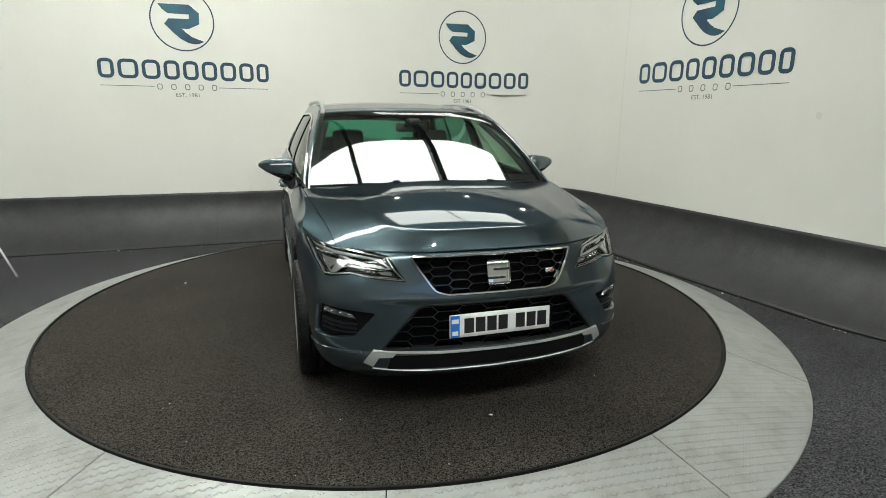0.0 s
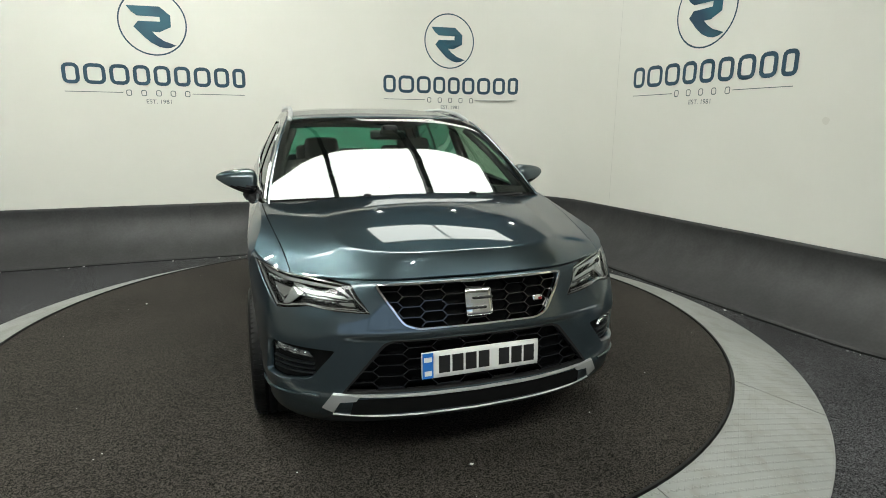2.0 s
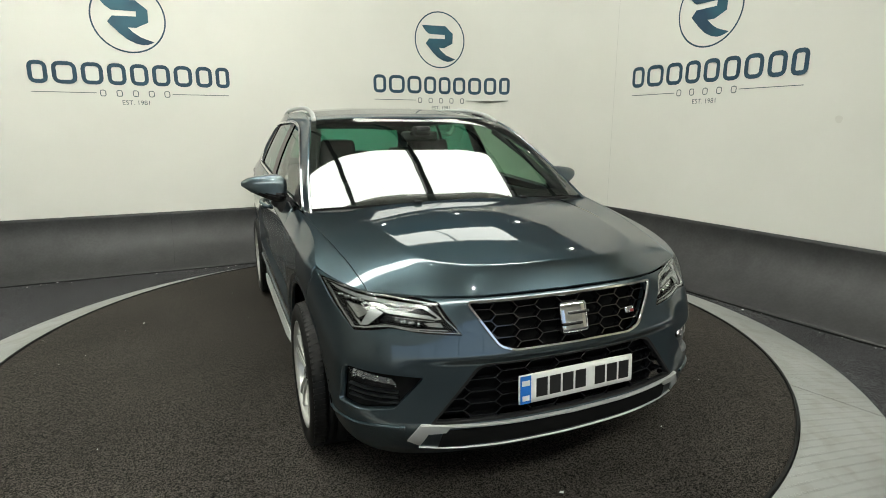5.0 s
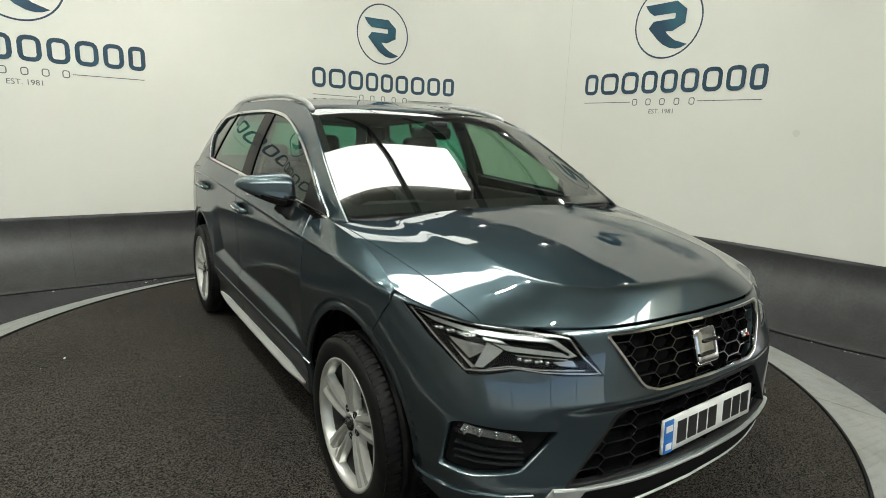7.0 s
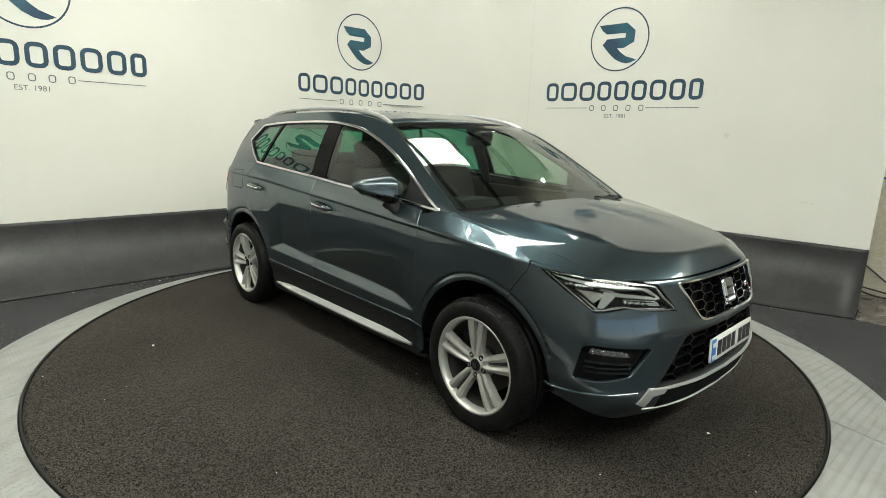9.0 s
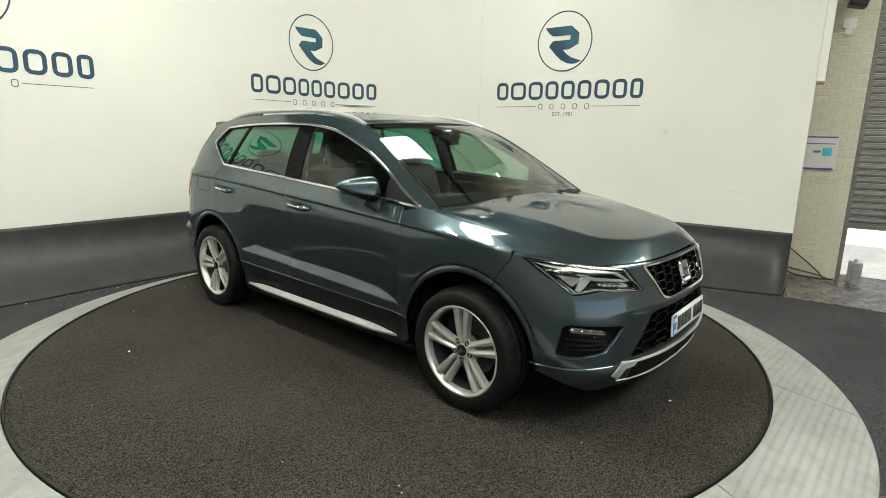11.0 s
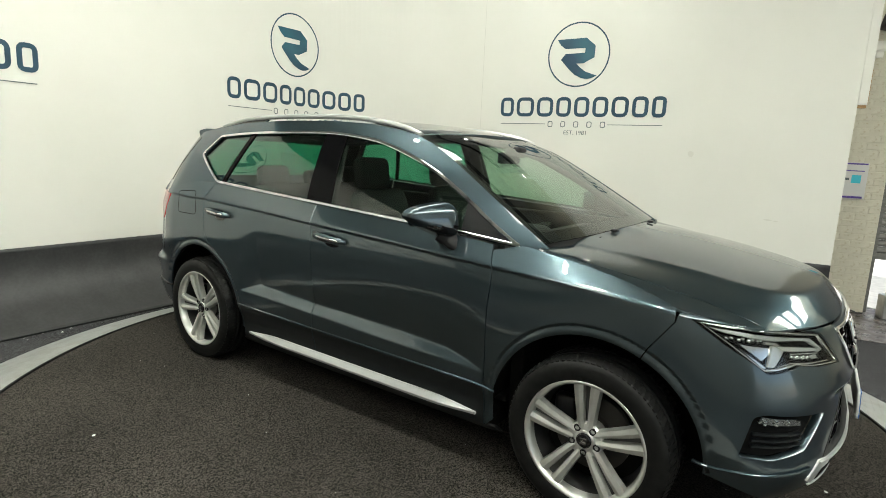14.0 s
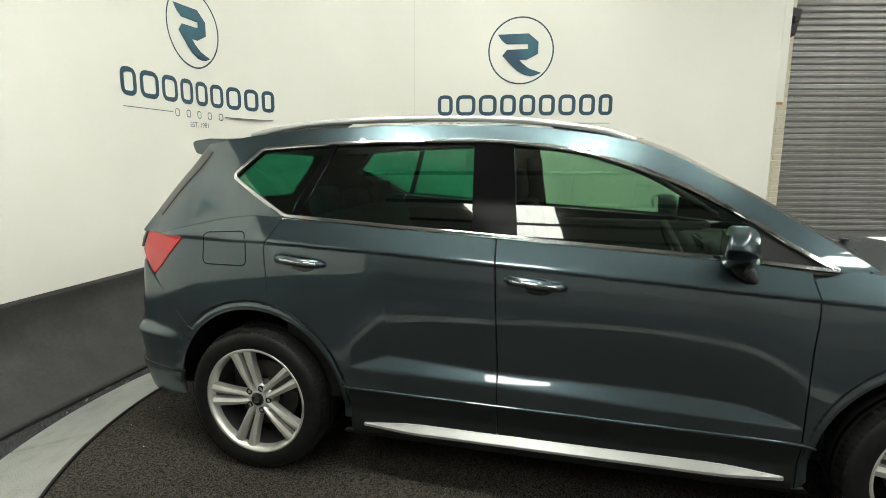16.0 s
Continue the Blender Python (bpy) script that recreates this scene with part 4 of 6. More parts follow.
# bonnet: a height over the plan, tied to the nose and the wings along its edges
EDGE_Y = np.linspace(-1.60, -0.98, 70)
EDGE_Z = soft_table([-1.7, -1.6, -1.46, -1.27, -1.08, -0.9], [0.874, 0.913, 0.962, 1.003, 1.033, 1.066], 0.06, -2.4, 0.0)(EDGE_Y)
EDGE_P = shell(s_y(EDGE_Y), EDGE_Z)
NOSE_S = np.linspace(0, s_y(-1.60), 120)


NOSE_TOP = soft_table([-2.3, -2.02, -1.9, -1.75, -1.60, -1.4], [0.850, 0.850, 0.862, 0.884, 0.911, 0.95], 0.04, -2.4, 0.0)


def nose_top(s):
    """Height of the seam between the nose and the bonnet."""
    x = np.abs(shell(s, 0.84 + 0 * s)[..., 0])
    y = np.interp(np.abs(s), GRID_S, OY)
    return NOSE_TOP(y) + 0 * x


NOSE_P = shell(NOSE_S, nose_top(NOSE_S))
FRONT_X = NOSE_P[:, 0]
FRONT_Y = NOSE_P[:, 1]


BON_T = soft_table([-2.2, -2.07, -1.92, -1.8, -1.6, -1.4, -1.2, -1.0, -0.8], [0.887, 0.922, 0.958, 0.983, 1.022, 1.055, 1.080, 1.100, 1.117], 0.05, -2.4, 0.0)
BON_C = soft_table([-2.2, -2.0, -1.918, -1.771, -1.613, -1.436, -1.21, -1.0], [0.46, 0.475, 0.485, 0.508, 0.535, 0.564, 0.590, 0.605], 0.04, -2.4, 0.0)
RIM = np.vstack([NOSE_P, EDGE_P[1:]])
RIM = np.vstack([(RIM * (-1, 1, 1))[:0:-1], RIM])
RIM_L = np.r_[0, np.cumsum(np.linalg.norm(np.diff(RIM, axis=0), axis=1))]
RIM_K = np.linspace(0, RIM_L[-1], 420)
RIM = np.stack([np.interp(RIM_K, RIM_L, RIM[:, i]) for i in range(3)], -1)
RIM = np.stack([np.convolve(np.pad(RIM[:, i], 6, mode="reflect", reflect_type="odd"), np.hanning(15)[1:-1] / np.hanning(15).sum(), "valid") for i in range(3)], -1)


def bonnet_top(a, y):
    """The raised middle."""
    return BON_T(y) - (0.027 + 0.007 * sstep(-1.6, -1.1, y)) * (a / 0.55) ** 2.0


def fall_terms(a, y):
    y, a = (y + 1.6) / 0.5, a / 0.6
    return np.stack([a ** i * y ** j for i in range(6) for j in range(6 - i) if i != 1], -1)


# one even surface from the crease down to the rim, through a slightly crowned middle
FALL_Y, FALL_X = np.linspace(-1.87, -1.0, 46), np.linspace(0, 0.40, 18)
RIM_R = RIM[RIM[:, 0] > -0.001]
FALL_P = [np.stack([BON_C(FALL_Y), FALL_Y, bonnet_top(BON_C(FALL_Y), FALL_Y) - 0.003], -1)]
fold_y = -1.985 + 0.11 * (FALL_X / 0.45) ** 3.0
FALL_P.append(np.stack([FALL_X, fold_y, bonnet_top(FALL_X, fold_y) - 0.003], -1))
side_rim = RIM_R[RIM_R[:, 0] > 0.60]
side_rim = np.stack([np.interp(FALL_Y, side_rim[:, 1], side_rim[:, i]) for i in range(3)], -1)
front_rim = np.stack([np.interp(FALL_X, RIM_R[:150, 0], RIM_R[:150, i]) for i in range(3)], -1)
for k in (0.2, 0.4, 0.6, 0.8):
    for inner, outer in ((FALL_P[0], side_rim), (FALL_P[1], front_rim)):
        FALL_P.append(inner + (outer - inner) * k + np.array([0, 0, 0.012 * k * (1 - k)]))
FALL_P = np.vstack([RIM_R] + FALL_P)
FALL = np.linalg.lstsq(fall_terms(FALL_P[:, 0], FALL_P[:, 1]), FALL_P[:, 2], rcond=None)[0]


def bonnet(x, y):
    """Bonnet and wing tops: a raised middle with a crisp edge, and sides and front that fall away to the rim."""
    sh = np.broadcast(x, y).shape
    px, py = np.ravel(np.broadcast_to(x, sh)).astype(float), np.ravel(np.broadcast_to(y, sh)).astype(float)
    a = np.abs(px)
    side, front = a - BON_C(py), -1.985 + 0.11 * (a / 0.45) ** 3.0 - py
    r = 0.02
    out = soft_kink(r * np.logaddexp(side / r, front / r), 0.0035)      # metres outside the raised middle
    p, q = np.stack([px, py], -1)[:, None, :], RIM[None, :-1, :2]
    e = RIM[None, 1:, :2] - q
    k = np.clip(((p - q) * e).sum(-1) / (e * e).sum(-1), 0, 1)
    d2 = ((p - q - k[..., None] * e) ** 2).sum(-1)              # to each length of the rim
    near = np.sqrt(d2.min(1))
    w = 1 / (d2 + 1.5e-4 + 0.12 * near[:, None] ** 2) ** 2
    miss = RIM_MISS[:-1] + k * (RIM_MISS[1:] - RIM_MISS[:-1])
    fall = fall_terms(a, py) @ FALL + (w * miss).sum(1) / w.sum(1) * np.exp(-(near / 0.09) ** 1.5)
    top = bonnet_top(a, py)
    z = fall + (top - fall) * np.exp(-out / 0.035 - (out / 0.055) ** 2)
    return np.stack([px.reshape(sh), py.reshape(sh), z.reshape(sh)], -1)


RIM_MISS = RIM[:, 2] - fall_terms(np.abs(RIM[:, 0]), RIM[:, 1]) @ FALL


# ---------------------------------------------------------------- patches cut from the surfaces
def inside(poly, p):
    x, y = p[:, 0], p[:, 1]
    r = np.zeros(len(p), bool)
    n = len(poly)
    for i in range(n):
        (x0, y0), (x1, y1) = poly[i], poly[(i + 1) % n]
        if y0 == y1:
            continue
        c = ((y0 > y) != (y1 > y)) & (x < (x1 - x0) * (y - y0) / (y1 - y0) + x0)
        r ^= c
    return r


def resample(poly, step):
    out = []
    for i in range(len(poly)):
        a, b = np.array(poly[i], float), np.array(poly[(i + 1) % len(poly)], float)
        k = max(1, int(math.ceil(np.hypot(*((b - a) / step)))))
        out += [a + (b - a) * t / k for t in range(k)]
    return np.array(out)


def rounded(poly, r):
    """Corners cut to arcs of about r."""
    out = []
    n = len(poly)
    for i in range(n):
        p, a, b = (np.array(poly[j % n], float) for j in (i, i - 1, i + 1))
        la, lb = np.linalg.norm(a - p), np.linalg.norm(b - p)
        k = min(r, la * 0.45, lb * 0.45)
        q0, q1 = p + (a - p) / la * k, p + (b - p) / lb * k
        for t in np.linspace(0, 1, 5):
            out.append((1 - t) ** 2 * q0 + 2 * t * (1 - t) * p + t * t * q1)
    return out


def arc(cy, cz, r, a0, a1, n=26):
    return [(cy + r * math.cos(radians(a)), cz + r * math.sin(radians(a))) for a in np.linspace(a0, a1, n)]


def patch(name, poly, fn, material, parent, step=(0.02, 0.015), holes=(), off=0.0, flange=0.014, mirror=False, label="", back=False):
    """A panel: the part of a surface inside an outline in its own coordinates, with turned-in edges."""
    st = np.array(step, float)
    loops = [resample(poly, st)] + [resample(h, st) for h in holes]
    pts, edges = [], []
    for lp in loops:
        k = len(pts)
        pts += list(lp)
        edges += [(k + i, k + (i + 1) % len(lp)) for i in range(len(lp))]
    bnd = np.array(pts)
    lo, hi = loops[0].min(0), loops[0].max(0)
    gx, gy = np.meshgrid(np.arange(lo[0] + st[0] / 2, hi[0], st[0]), np.arange(lo[1] + st[1] / 2, hi[1], st[1]))
    g = np.c_[gx.ravel(), gy.ravel()]
    ok = inside(loops[0], g)
    for h in loops[1:]:
        ok &= ~inside(h, g)
    g = g[ok]
    if len(g):
        keep = np.ones(len(g), bool)
        for i in range(0, len(g), 4000):
            d = np.min((((g[i:i + 4000, None] - bnd[None]) / st) ** 2).sum(-1), axis=1)
            keep[i:i + 4000] = d > 0.2
        g = g[keep]
    allp = np.vstack([bnd, g]) if len(g) else bnd
    sc = 1.0 / st
    r = delaunay_2d_cdt([Vector(p * sc) for p in allp], edges, [], 0, 1e-5)
    uv = np.array([v[:] for v in r[0]]) / sc
    tri = np.array([t for t in r[2] if len(t) == 3])
    cen = uv[tri].mean(1)
    ok = inside(loops[0], cen)
    for h in loops[1:]:
        ok &= ~inside(h, cen)
    tri = tri[ok]
    e = 0.0015 * np.minimum(1, st / 0.015)
    pos = fn(uv[:, 0], uv[:, 1])
    du = fn(uv[:, 0] + e[0], uv[:, 1]) - fn(uv[:, 0] - e[0], uv[:, 1])
    dv = fn(uv[:, 0], uv[:, 1] + e[1]) - fn(uv[:, 0], uv[:, 1] - e[1])
    nrm = np.cross(du, dv)
    nrm /= np.maximum(np.linalg.norm(nrm, axis=1, keepdims=True), 1e-12)
    out = pos - np.array([0, 0.1, 0.70])
    flip = np.sum(nrm * out) < 0
    if flip:
        nrm = -nrm
    pos = pos + nrm * off
    # winding
    fnorm = np.cross(pos[tri[:, 1]] - pos[tri[:, 0]], pos[tri[:, 2]] - pos[tri[:, 0]])
    w = np.sum(fnorm * nrm[tri[:, 0]], axis=1) < 0
    tri[w] = tri[w][:, ::-1]
    verts, norms, faces = list(pos), list(nrm), [tuple(t) for t in tri]
    if flange:
        cnt = {}
        for t in tri:
            for a, b in ((t[0], t[1]), (t[1], t[2]), (t[2], t[0])):
                cnt[(a, b)] = cnt.get((a, b), 0) + 1
        rim = [(a, b) for (a, b) in cnt if (b, a) not in cnt]
        for a, b in rim:
            k = len(verts)
            side = np.cross(pos[b] - pos[a], nrm[a])
            side /= max(np.linalg.norm(side), 1e-9)
            verts += [pos[a], pos[b], pos[b] - nrm[b] * flange, pos[a] - nrm[a] * flange]
            norms += [0.6 * side + 0.5 * nrm[a], 0.6 * side + 0.5 * nrm[b], side, side]
            faces.append((k + 3, k + 2, k + 1, k))
            faces[-1] = faces[-1][::-1] if np.dot(np.cross(verts[k + 1] - verts[k], verts[k + 3] - verts[k]), side) < 0 and False else faces[-1]
    verts, norms = np.array(verts), np.array(norms)
    norms /= np.maximum(np.linalg.norm(norms, axis=1, keepdims=True), 1e-9)
    if mirror:
        verts = verts * (-1, 1, 1)
        norms = norms * (-1, 1, 1)
        faces = [f[::-1] for f in faces]
    return link(name, verts, faces, material, parent, label, True, norms)


def strip_on(name, line, fn, width, height, material, parent, off=0.0, mirror=False, label="", closed=False):
    """A raised trim strip along a line drawn on a surface: width across it, height out of it."""
    uv = np.array(line, float)
    pos = fn(uv[:, 0], uv[:, 1])
    e = 0.002
    n = np.cross(fn(uv[:, 0] + e, uv[:, 1]) - fn(uv[:, 0] - e, uv[:, 1]), fn(uv[:, 0], uv[:, 1] + e) - fn(uv[:, 0], uv[:, 1] - e))
    n /= np.linalg.norm(n, axis=1, keepdims=True)
    if np.sum(n * (pos - np.array([0, 0.1, 0.7]))) < 0:
        n = -n
    k = len(pos)
    if closed:
        t = np.roll(pos, -1, 0) - np.roll(pos, 1, 0)
    else:
        t = np.gradient(pos, axis=0)
    t /= np.maximum(np.linalg.norm(t, axis=1, keepdims=True), 1e-9)
    side = np.cross(n, t)
    sec = [(-0.5, -0.6), (-0.5, 0.55), (-0.3, 1.0), (0.3, 1.0), (0.5, 0.55), (0.5, -0.6)]
    vs, fs = [], []
    for i in range(k):
        for a, b in sec:
            vs.append(pos[i] + n[i] * (off + b * height) + side[i] * a * width)
    m = len(sec)
    for i in range(k if closed else k - 1):
        j = (i + 1) % k
        for q in range(m):
            fs.append((i * m + q, i * m + (q + 1) % m, j * m + (q + 1) % m, j * m + q)[::-1])
    if not closed:
        fs += [tuple(range(m)), tuple((k - 1) * m + q for q in range(m))[::-1]]
    vs = np.array(vs)
    if mirror:
        vs = vs * (-1, 1, 1)
        fs = [f[::-1] for f in fs]
    ob = link(name, vs, fs, material, parent, label)
    bm = bmesh.new()
    bm.from_mesh(ob.data)
    bmesh.ops.recalc_face_normals(bm, faces=bm.faces)
    bm.to_mesh(ob.data)
    bm.free()
    return ob


def flank(y, z):
    """The flank by length and height (x > 0)."""
    return shell(s_y(y), z)


car = thing("car", "dark grey-blue metallic five-door SUV parked on the turntable", "car")

# ---- side panels, both sides
F_SHUT = lambda z: -0.860 - 0.010 * sstep(0.75, 0.92, z) + 0.02 * sstep(0.93, 1.03, z)
B_SHUT = lambda z: np.interp(z, [0.21, 0.60, 1.12], [0.222, 0.229, 0.250])
g = 0.0028


def rear_cut(z):
    """Rear edge of the rear door, following the arch at its foot."""
    return np.interp(z, [0.23, 0.34, 0.46, 0.58, 0.66, 0.72, 0.78, 0.84, 1.04, 1.16], [0.868, 0.866, 0.884, 0.940, 1.010, 1.092, 1.186, 1.232, 1.250, 1.178])


for side, mir in (("right", True), ("left", False)):
    zz = np.linspace(0.232, 1.0, 30)
    # front wing
    wing_top = [(y, float(np.interp(y, EDGE_Y, EDGE_Z))) for y in np.linspace(-1.0, -1.594, 24)]
    poly = [(F_SHUT(z) - g, z) for z in np.linspace(0.235, 1.018, 24)] + [(-0.905, 1.030), (-0.96, 1.046)] + wing_top + [(-1.595, 0.872), (-1.555, 0.815), (-1.515, 0.757)]
    a_end = 114.5
    poly += arc(-AXLE, HUB_Z, ARCH, a_end, -8, 34)
    patch("front_wing", poly, flank, PAINT, car, (0.011, 0.008), mirror=mir)
    # doors
    fd = [(F_SHUT(z) + g, z) for z in np.linspace(0.235, 1.016, 24)] + [(y, float(belt(y)) - 0.004) for y in np.linspace(-0.845, 0.246, 30)] + [(B_SHUT(z) - g, z) for z in np.linspace(1.104, 0.235, 20)]
    door = patch("front_door", fd, flank, PAINT, car, (0.016, 0.006), mirror=mir)
    rd = [(B_SHUT(z) + g, z) for z in np.linspace(0.235, 1.104, 20)] + [(y, float(belt(y)) - 0.004) for y in np.linspace(0.256, 1.168, 24)] + [(rear_cut(z) - g, z) for z in np.linspace(1.150, 0.235, 34)]
    rdoor = patch("rear_door", rd, flank, PAINT, car, (0.013, 0.006), mirror=mir)
    # quarter panel and the body side up to the tailgate
    q = [(rear_cut(z) + g, z) for z in np.linspace(0.30, 1.154, 30)] + [(y, float(belt(y))) for y in np.linspace(1.19, 1.96, 18)] + [(1.97, 1.045), (1.70, 1.050), (1.83, 0.92), (1.90, 0.86), (1.80, 0.775), (1.69, 0.68), (1.642, 0.632)]
    q += arc(AXLE, HUB_Z, ARCH, 43, 185, 44)
    patch("quarter_panel", q, flank, PAINT, car, (0.012, 0.009), mirror=mir)
    # sill behind the doors, black liner skin that backs the gaps
    patch("inner_skin", [(-1.72, 0.66), (-1.60, 0.86), (-1.0, 1.02), (1.85, 1.10), (1.85, 0.80)] + arc(AXLE, HUB_Z, 0.425, 48, 188, 22) + arc(-AXLE, HUB_Z, 0.425, -8, 130, 22), flank, DARK, car, (0.05, 0.04), off=-0.02, flange=0, mirror=mir)
    # chromed-edge strip above the lower cladding, and the bright side step
    strip_on("cladding_strip", [(y, 0.4385 + 0.010 * y - 0.02 * float(sstep(-0.84, -0.92, y))) for y in np.linspace(-0.908, 0.885, 44)], flank, 0.010, 0.007, PAINT, car, 0.0, mir)
    # dark patch below the strip, one piece on each door, painting the reflected carpet
    zt_ = lambda y: 0.433 + 0.010 * y - 0.02 * float(sstep(-0.84, -0.92, y))
    for y_a, y_b, owner in ((-0.855, 0.222, door), (0.229, 0.862, rdoor)):
        patch("lower_door_shade", [(y, zt_(y)) for y in np.linspace(y_a, y_b, 16)] + [(y, 0.236) for y in np.linspace(y_b, y_a, 10)], flank, DARKSATIN, owner, (0.03, 0.012), off=0.0015, flange=0.004, mirror=mir, label="lower door face coloured dark for the carpet it reflects")
    vs, fs = [], []
    ys = np.r_[-0.82, np.linspace(-0.78, 0.70, 20), 0.80]
    for y in ys:
        e = float(sstep(-0.90, -0.58, np.array(y)) * sstep(0.88, 0.54, np.array(y)))
        x0 = float(flank(np.array(y), np.array(0.30))[0])
        zt, zb = 0.284 + 0.024 * e, 0.278 - 0.012 * e
        sec = [(x0 - 0.01, zt), (x0 + 0.008, zt), (x0 + 0.012 + 0.014 * e, zb + 0.012), (x0 + 0.010 + 0.013 * e, zb), (x0 - 0.02, zb - 0.004)]
        vs += [((-1 if mir else 1) * x, y, z) for x, z in sec]
    for i in range(len(ys) - 1):
        for j in range(5):
            q = (i * 5 + j, i * 5 + (j + 1) % 5, (i + 1) * 5 + (j + 1) % 5, (i + 1) * 5 + j)
            fs.append(q if mir else q[::-1])
    fs += [tuple(range(5)), tuple((len(ys) - 1) * 5 + j for j in range(5))]
    link("side_step", vs, fs, SATIN, car, "satin silver side step trim")
    # lower cladding between the wheel openings
    patch("sill_panel", [(-0.905, 0.228), (-0.93, 0.20), (0.93, 0.20), (0.905, 0.228)], flank, PLASTIC, car, (0.04, 0.01), off=-0.004, mirror=mir)
    # upper body side with the window opening cut through
    dlo = [(y, float(belt(y)) + 0.004) for y in np.linspace(-0.945, 1.175, 40)] + [(1.468, 1.325), (1.470, 1.342), (1.360, 1.452)]
    dlo += list(spline([(1.360, 1.452), (1.05, 1.474), (0.70, 1.487), (0.35, 1.489), (0.09, 1.469), (-0.11, 1.433), (-0.385, 1.345), (-0.60, 1.240), (-0.80, 1.118), (-0.945, 1.0365)], 8)[1:-1])
    outer = [(y, float(belt(y)) + 0.001) for y in np.linspace(-1.03, 1.95, 60)] + [tuple(p) for p in D_LINE[::-1] if p[1] > float(belt(p[0])) + 0.004] + [(y, float(gutter(y))) for y in np.linspace(1.69, -0.22, 60)] + [tuple(p) for p in A_LINE[::-1][1:] if p[1] > 1.03]
    patch("body_side", outer, upper, PAINT, car, (0.022, 0.014), holes=[dlo], flange=0.012, mirror=mir)
    strip_on("window_trim", resample(rounded(dlo, 0.02), (0.03, 0.03)), upper, 0.017, 0.006, CHROME, car, 0.002, mir, "bright chrome window surround", True)
    # panes and black pillars
    topz = lambda y: float(np.interp(y, [-0.945, -0.80, -0.60, -0.385, -0.11, 0.09, 0.35, 0.70, 1.05, 1.360], [1.0365, 1.118, 1.240, 1.345, 1.433, 1.469, 1.489, 1.487, 1.474, 1.452]))
    fw = [(y, float(belt(y))) for y in np.linspace(-0.66, 0.172, 16)] + [(y, topz(y) + 0.003) for y in np.linspace(0.218, -0.60, 22)] + [(-0.66, 1.19)]
    patch("front_window", fw, upper, WINDOW, door, (0.05, 0.04), off=-0.010, flange=0, mirror=mir, label="green-tinted front door glass").visible_shadow = False
    rw = [(y, float(belt(y))) for y in np.linspace(0.346, 1.12, 16)] + [(0.985, topz(0.985) + 0.003)] + [(y, topz(y) + 0.003) for y in np.linspace(0.95, 0.374, 14)]
    patch("rear_window", rw, upper, PRIVACY, rdoor, (0.05, 0.04), off=-0.010, flange=0, mirror=mir, label="dark privacy glass in the rear door").visible_shadow = False
    qw = [(1.15, float(belt(1.15))), (1.20, float(belt(1.2)) + 0.02), (1.470, 1.333), (1.360, 1.455), (1.02, topz(1.02) + 0.003)]
    patch("quarter_window", qw, upper, PRIVACY, car, (0.05, 0.04), off=-0.010, flange=0, mirror=mir, label="dark quarter light").visible_shadow = False
    bp = [(0.169, float(belt(0.169))), (0.349, float(belt(0.349))), (0.377, topz(0.377) + 0.004), (0.215, topz(0.215) + 0.004)]
    patch("door_pillar", bp, upper, PILLAR, car, (0.03, 0.03), off=-0.004, flange=0.01, mirror=mir, label="gloss black pillar between the doors")
    dp = [(1.118, float(belt(1.118))), (1.152, float(belt(1.152))), (1.022, topz(1.022) + 0.004), (0.984, topz(0.984) + 0.004)]
    patch("window_divider", dp, upper, PILLAR, rdoor, (0.02, 0.03), off=-0.004, flange=0.01, mirror=mir)
    mp = [(-0.945, float(belt(-0.945)) + 0.003), (-0.655, float(belt(-0.655))), (-0.655, 1.198), (-0.80, topz(-0.80) + 0.003)]
    patch("mirror_sail", mp, upper, PLASTIC, door, (0.03, 0.03), off=-0.006, flange=0.01, mirror=mir, label="black sail panel at the mirror")
    # handles: a flat black disc that paints the scoop's shade, and a bow
    for d, y0 in ((door, 0.085), (rdoor, 1.068)):
        zc = 0.950 + 0.034 * (y0 > 0.5)
        sx = -1 if mir else 1
        x0 = float(flank(np.array(y0), np.array(zc))[0])
        cup = [(y0 + 0.060 * math.cos(t) - 0.01, zc - 0.012 + 0.031 * math.sin(t)) for t in np.linspace(0, 2 * math.pi, 20, endpoint=False)]
        patch("handle_cup_shade", cup, flank, GLOSSBLACK, d, (0.012, 0.01), off=0.0015, flange=0.003, mirror=mir)
        bow = [(sx * (x0 + dx), y0 + dy, zc + dz) for dy, dx, dz in ((0.118, 0.004, 0.012), (0.10, 0.020, 0.011), (0.05, 0.034, 0.008), (-0.03, 0.036, 0.002), (-0.085, 0.024, -0.004), (-0.112, 0.004, -0.007))]
        tube("door_handle", bow, [0.010, 0.016, 0.017, 0.017, 0.016, 0.009], PAINT, d, "body-coloured pull handle", 12, 1.15)
        tube("handle_trim", [(x + sx * 0.0145, y, z + 0.002) for x, y, z in bow[1:-1]], 0.0045, CHROME, d, "chrome line on the handle", 8, 1.6)
    if mir:
        fuel = rounded([(1.335, 0.950), (1.560, 0.948), (1.552, 1.088), (1.343, 1.100)], 0.03)
        strip_on("fuel_flap_gap", resample(fuel, (0.02, 0.02)), flank, 0.005, 0.0006, DARK, car, 0.0006, mir, closed=True)
    strip_on("screen_edge", [(float(a) - 0.036, float(b)) for a, b in D_LINE if 1.15 < b < 1.445], upper, 0.066, 0.003, GLOSSBLACK, car, 0.001, mir, "gloss black side edge of the rear screen")
    # rear corner lamp
    tl = [(1.675, 1.058), (2.00, 1.062), (2.02, 0.97), (1.90, 0.868), (1.835, 0.912)]
